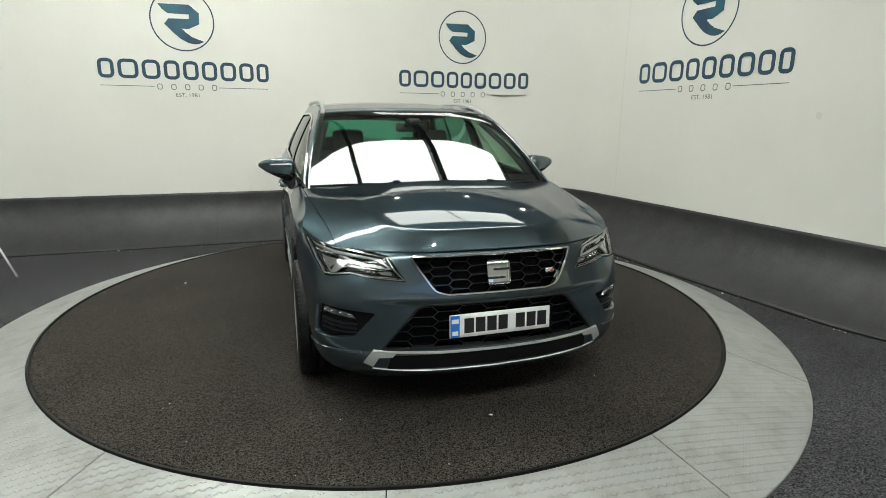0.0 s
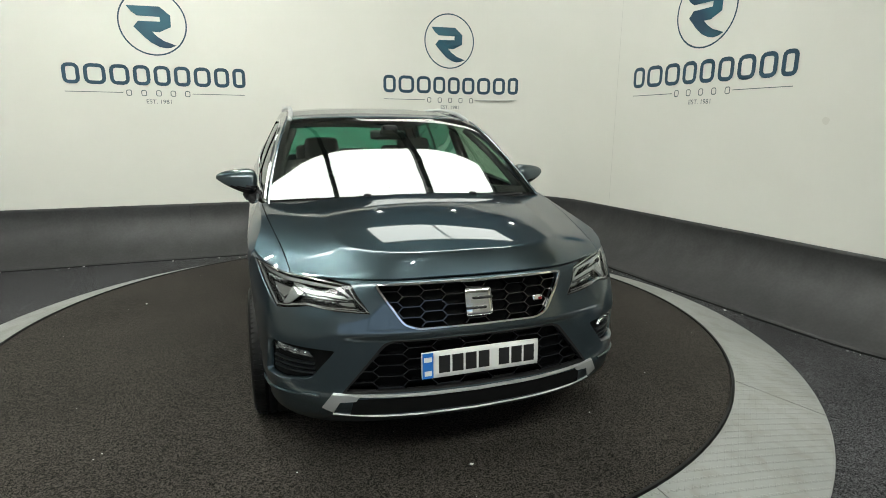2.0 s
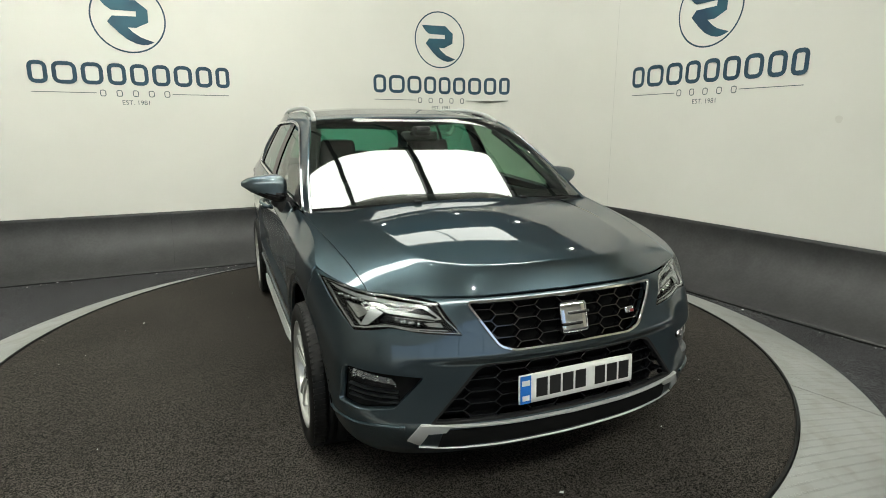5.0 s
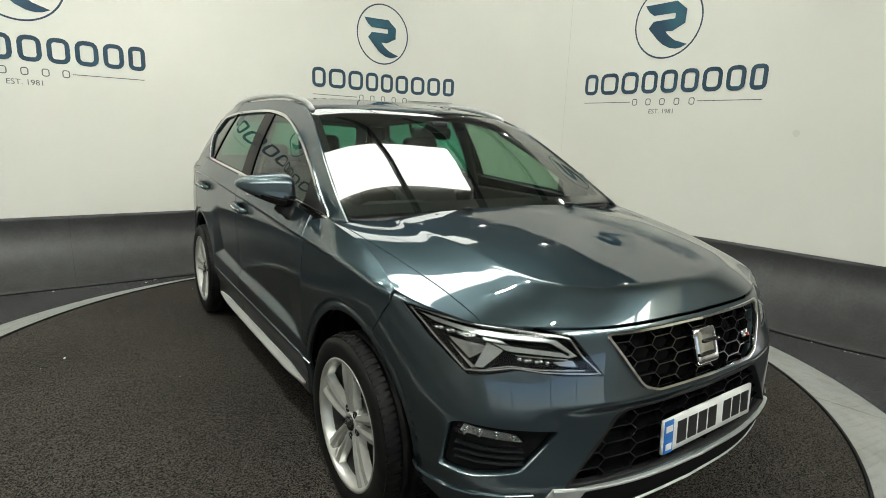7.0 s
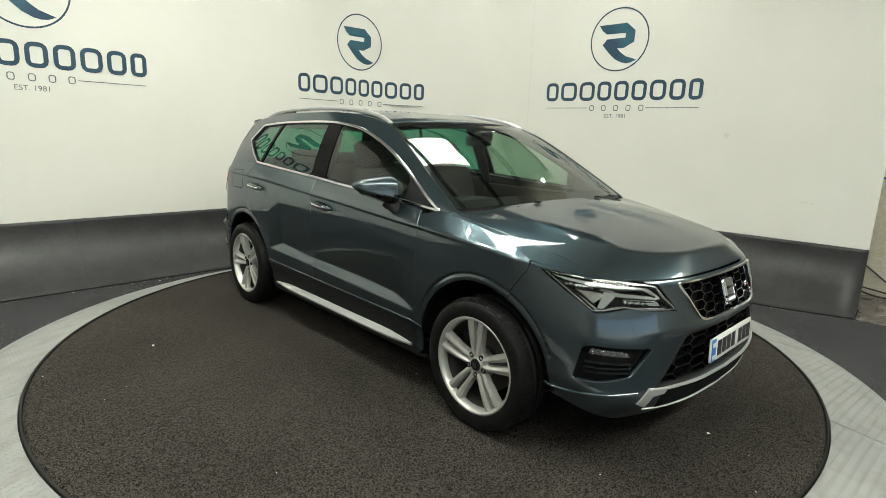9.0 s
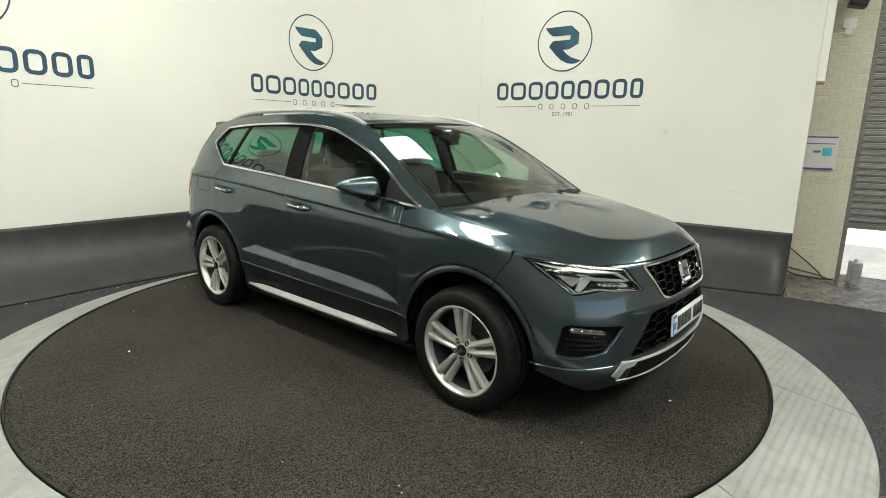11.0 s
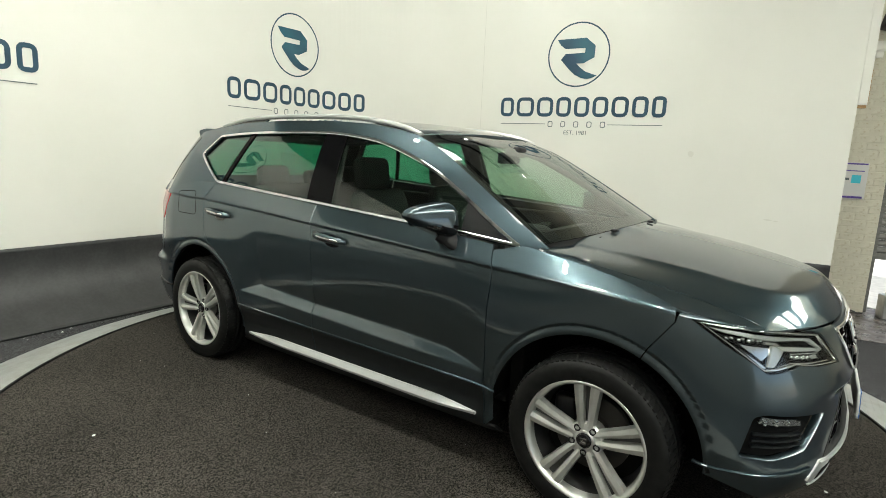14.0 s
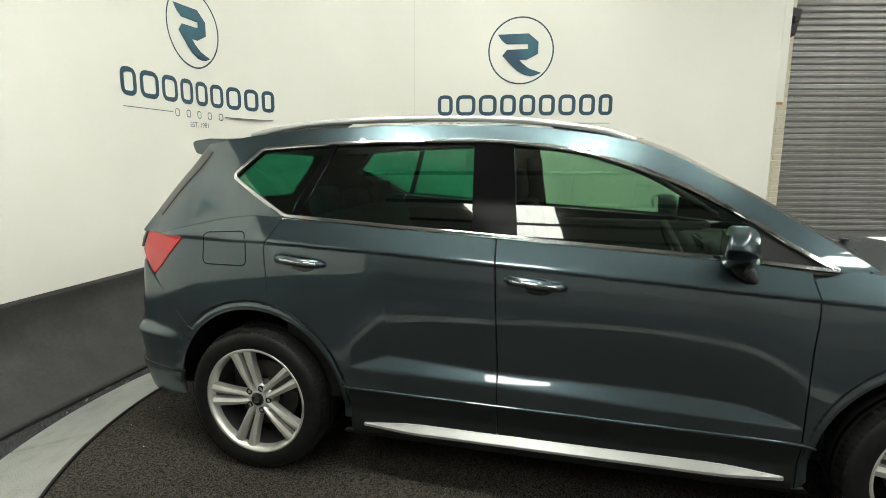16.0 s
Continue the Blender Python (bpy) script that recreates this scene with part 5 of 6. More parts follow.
    patch("tail_lamp", rounded(tl, 0.012), flank, TAIL, car, (0.02, 0.015), off=0.004, flange=0.03, mirror=mir, label="red tail lamp wrapping the corner")

# ---- nose: bumper skin with the grille, lamp and fog openings cut through
def sx_(x):
    return math.copysign(float(s_x(abs(x))), x)


UG = [(-0.428, 0.832), (-0.315, 0.678), (-0.26, 0.660), (0.26, 0.660), (0.315, 0.678), (0.428, 0.832)]
upper_grille = rounded([(sx_(x), z) for x, z in UG], 0.02)
LG = [(-0.570, 0.394), (-0.400, 0.600), (-0.36, 0.612), (0.36, 0.612), (0.400, 0.600), (0.570, 0.394)]
lower_grille = rounded([(sx_(x), z) for x, z in LG], 0.015)


def lamp_poly(sg):
    p = [(float(s_x(0.447)), 0.722), (float(s_x(0.532)), 0.834), (float(s_x(0.66)), 0.856), (float(s_y(-1.85)), 0.872), (float(s_y(-1.64)), 0.889), (float(s_y(-1.76)), 0.810), (float(s_y(-1.905)), 0.728), (float(s_x(0.790)), 0.732), (float(s_x(0.705)), 0.745), (float(s_x(0.60)), 0.731)]
    return [(sg * a, z) for a, z in p]


def fog_poly(sg):
    p = [(float(s_x(0.588)), 0.574), (float(s_y(-1.905)), 0.598), (float(s_y(-1.868)), 0.585), (float(s_y(-1.838)), 0.440), (float(s_x(0.80)), 0.436), (float(s_x(0.688)), 0.454)]
    return [(sg * a, z) for a, z in p]


right = [(float(s_y(y)), z) for y, z in arc(-AXLE, HUB_Z, ARCH, 178, 115.2, 22)]
seam = [(float(s_y(-1.520)), 0.757), (float(s_y(-1.560)), 0.815), (float(s_y(-1.600)), 0.872), (float(s_y(-1.603)), 0.890)]
ns = np.linspace(float(s_y(-1.61)), 0, 40)
topl = [(float(a), float(nose_top(np.array(a))) - 0.003) for a in ns]
botm = [(float(a), 0.225 + 0.115 * sstep(S_F0 - 0.05, float(s_y(-1.70)), a)) for a in np.linspace(0, float(s_y(-1.738)), 24)]
rh = botm + right + seam + topl[:-1]
full = [(a, z) for a, z in rh] + [(0.0, topl[-1][1])] + [(-a, z) for a, z in rh[::-1]]
full = [p for i, p in enumerate(full) if i == 0 or math.hypot(p[0] - full[i - 1][0], p[1] - full[i - 1][1]) > 1e-4]
if math.hypot(full[0][0] - full[-1][0], full[0][1] - full[-1][1]) < 1e-4:
    full = full[:-1]
bumper = patch("front_bumper", full, shell, PAINT, car, (0.016, 0.009),
               holes=[upper_grille, lower_grille, rounded(lamp_poly(1), 0.008), rounded(lamp_poly(-1), 0.008), rounded(fog_poly(1), 0.015), rounded(fog_poly(-1), 0.015)], flange=0.03)
strip_on("grille_surround", resample(upper_grille, (0.02, 0.02)), shell, 0.0125, 0.010, CHROME, bumper, 0.0, False, "bright chrome grille surround", True)
patch("grille_backing", upper_grille, shell, DARK, bumper, (0.04, 0.04), off=-0.055, flange=0)
patch("lower_grille_backing", lower_grille, shell, DARK, bumper, (0.05, 0.05), off=-0.065, flange=0)


def bars_on(name, segs, fn, width, depth, off, material, parent, label=""):
    """Thin bars along short lines on a surface, joined into one lattice."""
    vs, fs = [], []
    for (a, b) in segs:
        p = fn(np.array([a[0], b[0]]), np.array([a[1], b[1]]))
        q = np.array([a, b], float)
        e = 0.002
        n = np.cross(fn(q[:, 0] + e, q[:, 1]) - fn(q[:, 0] - e, q[:, 1]), fn(q[:, 0], q[:, 1] + e) - fn(q[:, 0], q[:, 1] - e))
        n /= np.linalg.norm(n, axis=1, keepdims=True)
        if n[0] @ (p[0] - np.array([0, 0.1, 0.7])) < 0:
            n = -n
        t = p[1] - p[0]
        L = np.linalg.norm(t)
        if L < 1e-4:
            continue
        t /= L
        k = len(vs)
        for i in (0, 1):
            sd = np.cross(n[i], t)
            c = p[i] + n[i] * off + t * (width * 0.45 if i else -width * 0.45)
            vs += [c - sd * width / 2 - n[i] * depth, c - sd * width * 0.32, c + sd * width * 0.32, c + sd * width / 2 - n[i] * depth]
        fs += [(k, k + 1, k + 5, k + 4), (k + 1, k + 2, k + 6, k + 5), (k + 2, k + 3, k + 7, k + 6), (k, k + 3, k + 2, k + 1), (k + 4, k + 5, k + 6, k + 7)]
    ob = link(name, vs, fs, material, parent, label)
    bm = bmesh.new()
    bm.from_mesh(ob.data)
    bmesh.ops.recalc_face_normals(bm, faces=bm.faces)
    bm.to_mesh(ob.data)
    bm.free()
    return ob


def hexes(poly, w, h, tip):
    """Edges of wide, flat-topped hexagons inside an outline."""
    P = np.array(poly)
    lo, hi = P.min(0), P.max(0)
    mz = (lo[1] + hi[1]) / 2
    segs = []
    nc, nr = int((hi[0] - lo[0]) / (w - tip)) // 2 + 2, int((hi[1] - lo[1]) / h) // 2 + 2
    for c in range(-nc, nc + 1):
        for r in range(-nr, nr + 1):
            x, z = c * (w - tip), mz + r * h + (c % 2) * h / 2
            segs += [((x - w / 2 + tip, z + h / 2), (x + w / 2 - tip, z + h / 2)), ((x + w / 2 - tip, z + h / 2), (x + w / 2, z)), ((x + w / 2, z), (x + w / 2 - tip, z - h / 2))]
    out = []
    for a, b in segs:
        pts = [np.array(a) + (np.array(b) - np.array(a)) * t / 6 for t in range(7)]
        ok = inside(P, np.array(pts))
        run = [p for p, o in zip(pts, ok) if o]
        if len(run) >= 2:
            out.append((tuple(run[0]), tuple(run[-1])))
    return out


bars_on("grille_lattice", hexes(upper_grille, 0.116, 0.041, 0.022), shell, 0.0060, 0.030, -0.010, GLOSSBLACK, bumper, "gloss black hexagon lattice")
bars_on("lower_lattice", hexes(lower_grille, 0.150, 0.046, 0.026), shell, 0.0075, 0.035, -0.016, GLOSSBLACK, bumper, "gloss black hexagon lattice")
patch("lower_grille_rim", lower_grille, shell, PLASTIC, bumper, (0.03, 0.03), holes=[[(a * 0.972, 0.51 + (z - 0.51) * 0.93) for a, z in lower_grille]], off=0.002, flange=0.03)

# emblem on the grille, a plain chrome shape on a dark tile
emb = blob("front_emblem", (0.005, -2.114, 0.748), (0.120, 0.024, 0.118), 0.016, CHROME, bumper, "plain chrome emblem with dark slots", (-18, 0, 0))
for dz, dx in ((0.018, 0.016), (-0.020, -0.016)):
    blob("emblem_slot", (0.005 + dx, -2.127 + 0.32 * dz, 0.748 + dz), (0.09, 0.012, 0.012), 0.004, GLOSSBLACK, emb, "", (-18, 0, 0))
blob("grille_badge", (0.285, -2.094, 0.735), (0.052, 0.014, 0.026), 0.006, CHROME, bumper, "small chrome and red badge", (-18, 0, 12))
blob("badge_bar", (0.297, -2.101, 0.732), (0.014, 0.008, 0.012), 0.003, REDMARK, bumper, "red bar of the badge", (-18, 0, 12))

# number plate with plain bars
plate = blob("number_plate", (0.006, -2.160, 0.514), (0.522, 0.012, 0.112), 0.004, PLATEWHITE, car, "white number plate with plain dark bars", (-3, 0, 1.2), n=5)
bars = [(-0.165, 0.05), (-0.107, 0.05), (-0.049, 0.05), (0.009, 0.05), (0.10, 0.05), (0.158, 0.05), (0.216, 0.05)]
m_pl = pose(0.006, -2.160, 0.514, -3, 0, 1.2)
for a, w in bars:
    bm = bmesh.new()
    box_bm(bm, (a - 0.024, -0.0075, -0.036), (a + 0.024, -0.0055, 0.036), 0, m_pl)
    part("plate_bar", bm, INK, plate)
bm = bmesh.new()
box_bm(bm, (-0.258, -0.0078, -0.053), (-0.213, -0.0055, 0.053), 0, m_pl)
part("plate_band", bm, PLATEBLUE, plate, "blue band")
bm = bmesh.new()
box_bm(bm, (-0.252, -0.0095, 0.016), (-0.219, -0.0072, 0.036), 0, m_pl)
part("plate_mark", bm, PLATEWHITE, plate)
bm = bmesh.new()
box_bm(bm, (-0.250, -0.0095, -0.042), (-0.221, -0.0072, -0.022), 0, m_pl)
part("plate_mark", bm, PLATEWHITE, plate)

# bright skid trim under the nose
skl = [(float(s_x(abs(x))) * (1 if x > 0 else -1), z) for x, z in ((-0.60, 0.392), (-0.30, 0.381), (0.0, 0.378), (0.30, 0.381), (0.60, 0.392))]
skin_line = spline(skl, 12)
strip_on("skid_upper_bar", skin_line, shell, 0.010, 0.009, SATIN, bumper, 0.004, label="satin silver trim bar")
skl2 = spline([(sx_(x), z) for x, z in ((-0.61, 0.298), (-0.40, 0.283), (0.0, 0.276), (0.40, 0.283), (0.61, 0.298))], 12)
strip_on("skid_lower_bar", skl2, shell, 0.0035, 0.005, SATIN, bumper, 0.002, label="satin silver lower trim bar")
for sg in (1, -1):
    en = [(sg * float(s_x(0.600)), 0.399), (sg * float(s_x(0.49)), 0.391), (sg * float(s_x(0.512)), 0.362), (sg * float(s_x(0.575)), 0.358), (sg * float(s_x(0.605)), 0.308), (sg * float(s_x(0.648)), 0.330)]
    patch("skid_end", en, shell, SATIN, bumper, (0.015, 0.012), off=0.007, flange=0.02, label="satin silver trim end")
# flat black patch laid on the skin between the trim bars; no hole is cut
patch("chin_black_patch", [(sx_(-0.52), 0.368), (sx_(0.52), 0.368), (sx_(0.54), 0.292), (sx_(-0.54), 0.292)], shell, DARK, bumper, (0.04, 0.02), off=0.002, flange=0.004)
strip_on("bumper_crease", spline([(float(s_y(-1.705)) * -1, 0.374), (-float(s_y(-1.87)), 0.378), (sx_(-0.655), 0.383)], 10), shell, 0.012, 0.006, PAINT, bumper, 0.002)
strip_on("bumper_crease", spline([(float(s_y(-1.705)), 0.374), (float(s_y(-1.87)), 0.378), (sx_(0.655), 0.383)], 10), shell, 0.012, 0.006, PAINT, bumper, 0.002)

# lamps
for sg in (1, -1):
    lp = lamp_poly(sg)
    hl = patch("headlamp", rounded(lp, 0.008), shell, LENS, car, (0.02, 0.012), off=0.001, flange=0, label="clear LED headlamp with dark bowl")
    hl.visible_shadow = False
    mid = np.mean(lp, axis=0)
    inn = [(mid[0] + (a - mid[0]) * 0.985, mid[1] + (z - mid[1]) * 0.985) for a, z in lp]
    patch("lamp_bowl", inn, shell, BOWL, hl, (0.02, 0.015), off=-0.055, flange=-0.05, label="dark chrome lamp bowl")

    def L(fx, fz):
        """Across the lamp (0 inner, 1 outer) and up it (0 to 1)."""
        lo_z = np.interp(fx, [0, 0.42, 0.62, 0.9, 1], [0.726, 0.736, 0.749, 0.736, 0.734])
        hi_z = np.interp(fx, [0, 0.4, 1], [0.830, 0.858, 0.884])
        a_in = float(s_x(0.455)) + fz * float(s_x(0.536) - s_x(0.455))
        a_out = float(s_y(-1.896)) + fz * float(s_y(-1.655) - s_y(-1.896))
        return (sg * (a_in + fx * (a_out - a_in)), lo_z + (hi_z - lo_z) * fz)

    def panel(name, corners, material, off, label="", flange=0.012):
        """A flat-faced piece inside the lamp, behind the lens by off."""
        return patch(name, [L(*c) for c in corners], shell, material, hl, (0.012, 0.008), off=off, flange=flange, label=label)

    rim = [L(0.0, 0.02), L(0.03, 0.5), L(0.02, 0.97)] + [L(x, 0.97) for x in (0.2, 0.4, 0.6, 0.8)] + [L(0.98, 0.98), L(0.985, 0.5), L(0.98, 0.04)] + [L(x, 0.03) for x in (0.85, 0.75, 0.62, 0.5, 0.42, 0.25, 0.1)]
    strip_on("bezel", rim, shell, 0.006, 0.006, LAMPCHROME, hl, -0.012, label="thin bright bezel", closed=True)
    # arrow-shaped light guide: along the top, round the inner point and back to the middle
    panel("light_guide", [(0.955, 0.91), (0.90, 0.83), (0.15, 0.80), (0.08, 0.55), (0.125, 0.42), (0.05, 0.50), (0.10, 0.89), (0.5, 0.90)], GUIDE, -0.020, "clear light guide")
    panel("light_guide", [(0.56, 0.60), (0.50, 0.46), (0.10, 0.44), (0.13, 0.56)], GUIDE, -0.024, "clear light guide")
    panel("light_guide", [(0.60, 0.60), (0.53, 0.46), (0.83, 0.07), (0.885, 0.10)], GUIDE, -0.022, "clear light guide")
    panel("reflector", [(0.90, 0.58), (0.66, 0.54), (0.645, 0.44), (0.87, 0.24)], LAMPCHROME, -0.030, "bright faceted reflector")
    panel("reflector", [(0.91, 0.22), (0.885, 0.07), (0.93, 0.06), (0.945, 0.45)], LAMPCHROME, -0.034, "bright faceted reflector")
    panel("reflector", [(0.58, 0.76), (0.46, 0.75), (0.44, 0.64), (0.60, 0.66)], LAMPCHROME, -0.038, "bright faceted reflector")
    panel("reflector", [(0.24, 0.30), (0.09, 0.36), (0.10, 0.20), (0.22, 0.20)], LAMPCHROME, -0.038, "bright faceted reflector")
    strip_on("inner_trim", [L(0.80 - 0.72 * t, 0.055 + 0.05 * t) for t in np.linspace(0, 1, 14)], shell, 0.005, 0.006, LAMPCHROME, hl, -0.026)
    strip_on("inner_trim", [L(0.47 - 0.34 * t, 0.38) for t in np.linspace(0, 1, 10)], shell, 0.004, 0.005, LAMPCHROME, hl, -0.030)
    for fx, fz in [(0.90, 0.70), (0.865, 0.72), (0.83, 0.69), (0.795, 0.72), (0.76, 0.69), (0.725, 0.71), (0.69, 0.69), (0.655, 0.71), (0.48, 0.25), (0.445, 0.22), (0.41, 0.25), (0.375, 0.22), (0.34, 0.25), (0.305, 0.22)]:
        c = shell(np.array([L(fx, fz)[0]]), np.array([L(fx, fz)[1]]))[0]
        nn = np.array([np.sign(c[0]) * 0.45, -0.85, 0.25])
        blob("led_lens", tuple(c - nn / np.linalg.norm(nn) * 0.034), (0.013, 0.012, 0.011), 0.002, LAMPCHROME, hl, "", (25, 20, 35), n=3)
    fp = fog_poly(sg)
    rec = patch("fog_recess", rounded(fp, 0.015), shell, DARK, bumper, (0.02, 0.015), off=-0.034, flange=0, label="black fog lamp recess")

    def Fg(fx, fz):
        a = float(s_x(0.655)) + fx * (float(s_y(-1.855)) - float(s_x(0.655)))
        return (sg * a, 0.447 + fz * (0.122 + 0.018 * fx))

    patch("fog_lamp", [Fg(0.05, 0.70), Fg(0.15, 0.92), Fg(0.85, 1.0), Fg(0.92, 0.80), Fg(0.5, 0.66)], shell, LENS, rec, (0.02, 0.012), off=-0.008, flange=0.008)
    patch("fog_reflector", [Fg(0.12, 0.72), Fg(0.2, 0.90), Fg(0.80, 0.97), Fg(0.84, 0.80)], shell, LAMPCHROME, rec, (0.02, 0.012), off=-0.022, flange=0.01)
    for fx in (0.24, 0.42, 0.60, 0.76):
        c = shell(np.array([Fg(fx, 0.84)[0]]), np.array([Fg(fx, 0.84)[1]]))[0]
        blob("fog_lens", (float(c[0]) - sg * 0.012, float(c[1]) + 0.012, float(c[2])), (0.014, 0.010, 0.016), 0.002, LAMPCHROME, rec, n=5)
    for fz in (0.16, 0.32, 0.48):
        strip_on("recess_slat", [Fg(0.1, fz), Fg(0.35, fz), Fg(0.6, fz + 0.01), Fg(0.9, fz + 0.02)], shell, 0.009, 0.012, DARKSATIN, rec, -0.030)

# ---- bonnet
cow = [(x, -1.155 + 0.115 * (x / 0.70) ** 2) for x in np.linspace(-0.70, 0.70, 30)]
SHUT_Y, SHUT_X = [-1.84, -1.806, -1.654, -1.461, -1.283, -1.065, -1.0], [0.732, 0.738, 0.756, 0.785, 0.808, 0.829, 0.834]
shut_x = lambda y: float(np.interp(y, SHUT_Y, SHUT_X))
corner = max(i for i in range(len(FRONT_X)) if FRONT_X[i] < shut_x(FRONT_Y[i]))
edge_r = [(shut_x(y) - 0.0022, y) for y in np.linspace(-1.04, float(FRONT_Y[corner]) + 0.006, 30)]
fr_pts = [(float(x), float(y) + 0.004) for x, y in zip(FRONT_X[corner - 1::-1], FRONT_Y[corner - 1::-1])]
bon = edge_r + fr_pts + [(-x, y) for x, y in fr_pts[::-1][1:]] + [(-x, y) for x, y in edge_r[::-1]] + cow
patch("bonnet", bon, bonnet, PAINT, car, (0.012, 0.012), flange=0.02)
for mir in (False, True):
    wt = [(shut_x(y) + 0.0022, y) for y in np.linspace(-1.04, float(FRONT_Y[corner]) + 0.006, 30)]
    wt += [(float(x), float(y) + 0.004) for x, y in zip(FRONT_X[corner + 1:], FRONT_Y[corner + 1:])]
    wt += [(float(x), float(y)) for x, y in zip(EDGE_P[1::2, 0], EDGE_P[1::2, 1]) if y < -1.04]
    patch("wing_top", wt, bonnet, PAINT, car, (0.012, 0.012), flange=0.012, mirror=mir)
patch("bonnet_underside", [(0.66, -1.05), (0.62, -1.55), (0.36, -1.93), (-0.36, -1.93), (-0.62, -1.55), (-0.66, -1.05)], bonnet, DARK, car, (0.08, 0.08), off=-0.03, flange=0)

# ---- windscreen, roof, tailgate
scr = [(-1, 0.03)] + [(u, 0.03) for u in np.linspace(-0.95, 0.95, 20)] + [(1, 0.03), (1, 0.99)] + [(u, 0.99) for u in np.linspace(0.95, -0.95, 20)] + [(-1, 0.99)]
inn = [(-0.958, 0.09), (0.958, 0.09), (0.955, 0.955), (0.12, 0.955), (0.10, 0.86), (-0.10, 0.86), (-0.12, 0.955), (-0.955, 0.955)]
ws = patch("windscreen", scr, screen, SCREEN, car, (0.06, 0.06), off=0.0, flange=0, label="green-tinted windscreen")
ws.visible_shadow = False
patch("screen_band", scr, screen, DARK, ws, (0.05, 0.05), holes=[rounded(inn, 0.05)], off=-0.004, flange=0, label="black printed screen border")
patch("roof_skin", [(-1, 0)] + [(u, 0.0) for u in np.linspace(-0.95, 0.95, 20)] + [(1, 0.0), (1, 1)] + [(u, 1.0) for u in np.linspace(0.95, -0.95, 20)] + [(-1, 1)], roof, PAINT, car, (0.035, 0.02), flange=0.01)
patch("headlining", [(-0.97, 0.01), (0.97, 0.01), (0.97, 0.97), (-0.97, 0.97)], roof, CABIN, car, (0.08, 0.05), off=-0.035, flange=0, label="dark headlining")
glass_low = 0.60
gw = [(-0.84, 0.09), (0.84, 0.09), (0.88, glass_low), (-0.88, glass_low)]
patch("tailgate", [(-1, 0.0), (1, 0.0), (1, 1.0), (-1, 1.0)], gate, PAINT, car, (0.05, 0.03), holes=[rounded(gw, 0.04)], flange=0.01)
rs = patch("rear_screen", rounded(gw, 0.04), gate, PRIVACY, car, (0.08, 0.06), off=-0.006, flange=0, label="dark rear screen")
rs.visible_shadow = False
# rear spoiler
vs, fs = [], []
us = np.linspace(-1, 1, 31)
for u in us:
    a = 1 - abs(u) ** 2.4
    x = u * 0.565
    y1 = 1.825 + 0.06 * a
    z0 = 1.500 + 0.016 * a
    vs += [(x, 1.63 + 0.03 * a, z0 + 0.004), (x, 1.74 + 0.06 * a, z0 + 0.006), (x, y1, z0 - 0.006), (x, y1 + 0.008, z0 - 0.022), (x, y1 - 0.010, z0 - 0.066), (x, 1.75 + 0.05 * a, z0 - 0.080), (x, 1.66 + 0.05 * a, z0 - 0.05)]
k = 7
for i in range(len(us) - 1):
    for j in range(k):
        fs.append((i * k + j, i * k + (j + 1) % k, (i + 1) * k + (j + 1) % k, (i + 1) * k + j))
fs += [tuple(range(k))[::-1], tuple((len(us) - 1) * k + j for j in range(k))]
ob = link("rear_spoiler", vs, fs, PAINT, car, "body-coloured roof spoiler")
bm = bmesh.new()
bm.from_mesh(ob.data)
bmesh.ops.recalc_face_normals(bm, faces=bm.faces)
bmesh.ops.bevel(bm, geom=[e for e in bm.edges if e.calc_face_angle(0) > 0.5], offset=0.004, segments=2, affect="EDGES")
bm.to_mesh(ob.data)
bm.free()
# rear bumper
S2 = float(s_y(1.662))
rb = [(float(a), float(np.interp(a, [S2, S_R1, S_TOT], [0.31, 0.24, 0.24]))) for a in np.linspace(S2 + 0.075, S_TOT, 26)]
tp = [(float(a), float(np.interp(a, [float(s_y(1.66)), float(s_y(1.78)), float(s_y(1.90)), float(s_y(1.97)), S_TOT], [0.640, 0.765, 0.842, 0.90, 0.98]))) for a in np.linspace(S_TOT, float(s_y(1.66)), 26)]
ar = [(float(s_y(y)), z) for y, z in arc(AXLE, HUB_Z, ARCH, 44, -2, 16)]
for mir in (False, True):
    patch("rear_bumper", rb + tp + ar, shell, PAINT, car, (0.03, 0.014), flange=0.012, mirror=mir)
    strip_on("bumper_trim", [(float(a), 0.415) for a in np.linspace(float(s_y(1.72)), S_TOT, 20)], shell, 0.014, 0.006, PLASTIC, car, 0.002, mir)

# ---- underbody, arches and floor pan
for sg in (-1, 1):
    for ya in (-AXLE, AXLE):
        n = 28
        vs, fs = [], []
        for i in range(n + 1):
            a = radians(2 + 176 * i / n)
            for x, r in ((0.86, ARCH + 0.004), (0.84, ARCH + 0.03), (0.60, ARCH + 0.03), (0.58, 0.05)):
                vs.append((sg * x, ya + r * math.cos(a), HUB_Z + r * math.sin(a)))
        for i in range(n):
            for j in range(3):
                fs.append((i * 4 + j, i * 4 + j + 1, i * 4 + j + 5, i * 4 + j + 4))
        link("wheel_arch_liner", vs, fs, DARK, car)
bm = bmesh.new()
box_bm(bm, (-0.80, -0.88, 0.20), (0.80, 0.86, 0.30), 0.01)
part("floor_pan", bm, DARK, car)
bm = bmesh.new()
box_bm(bm, (-0.57, -1.95, 0.22), (0.57, 1.95, 0.34), 0.01)
part("under_tray", bm, DARK, car)
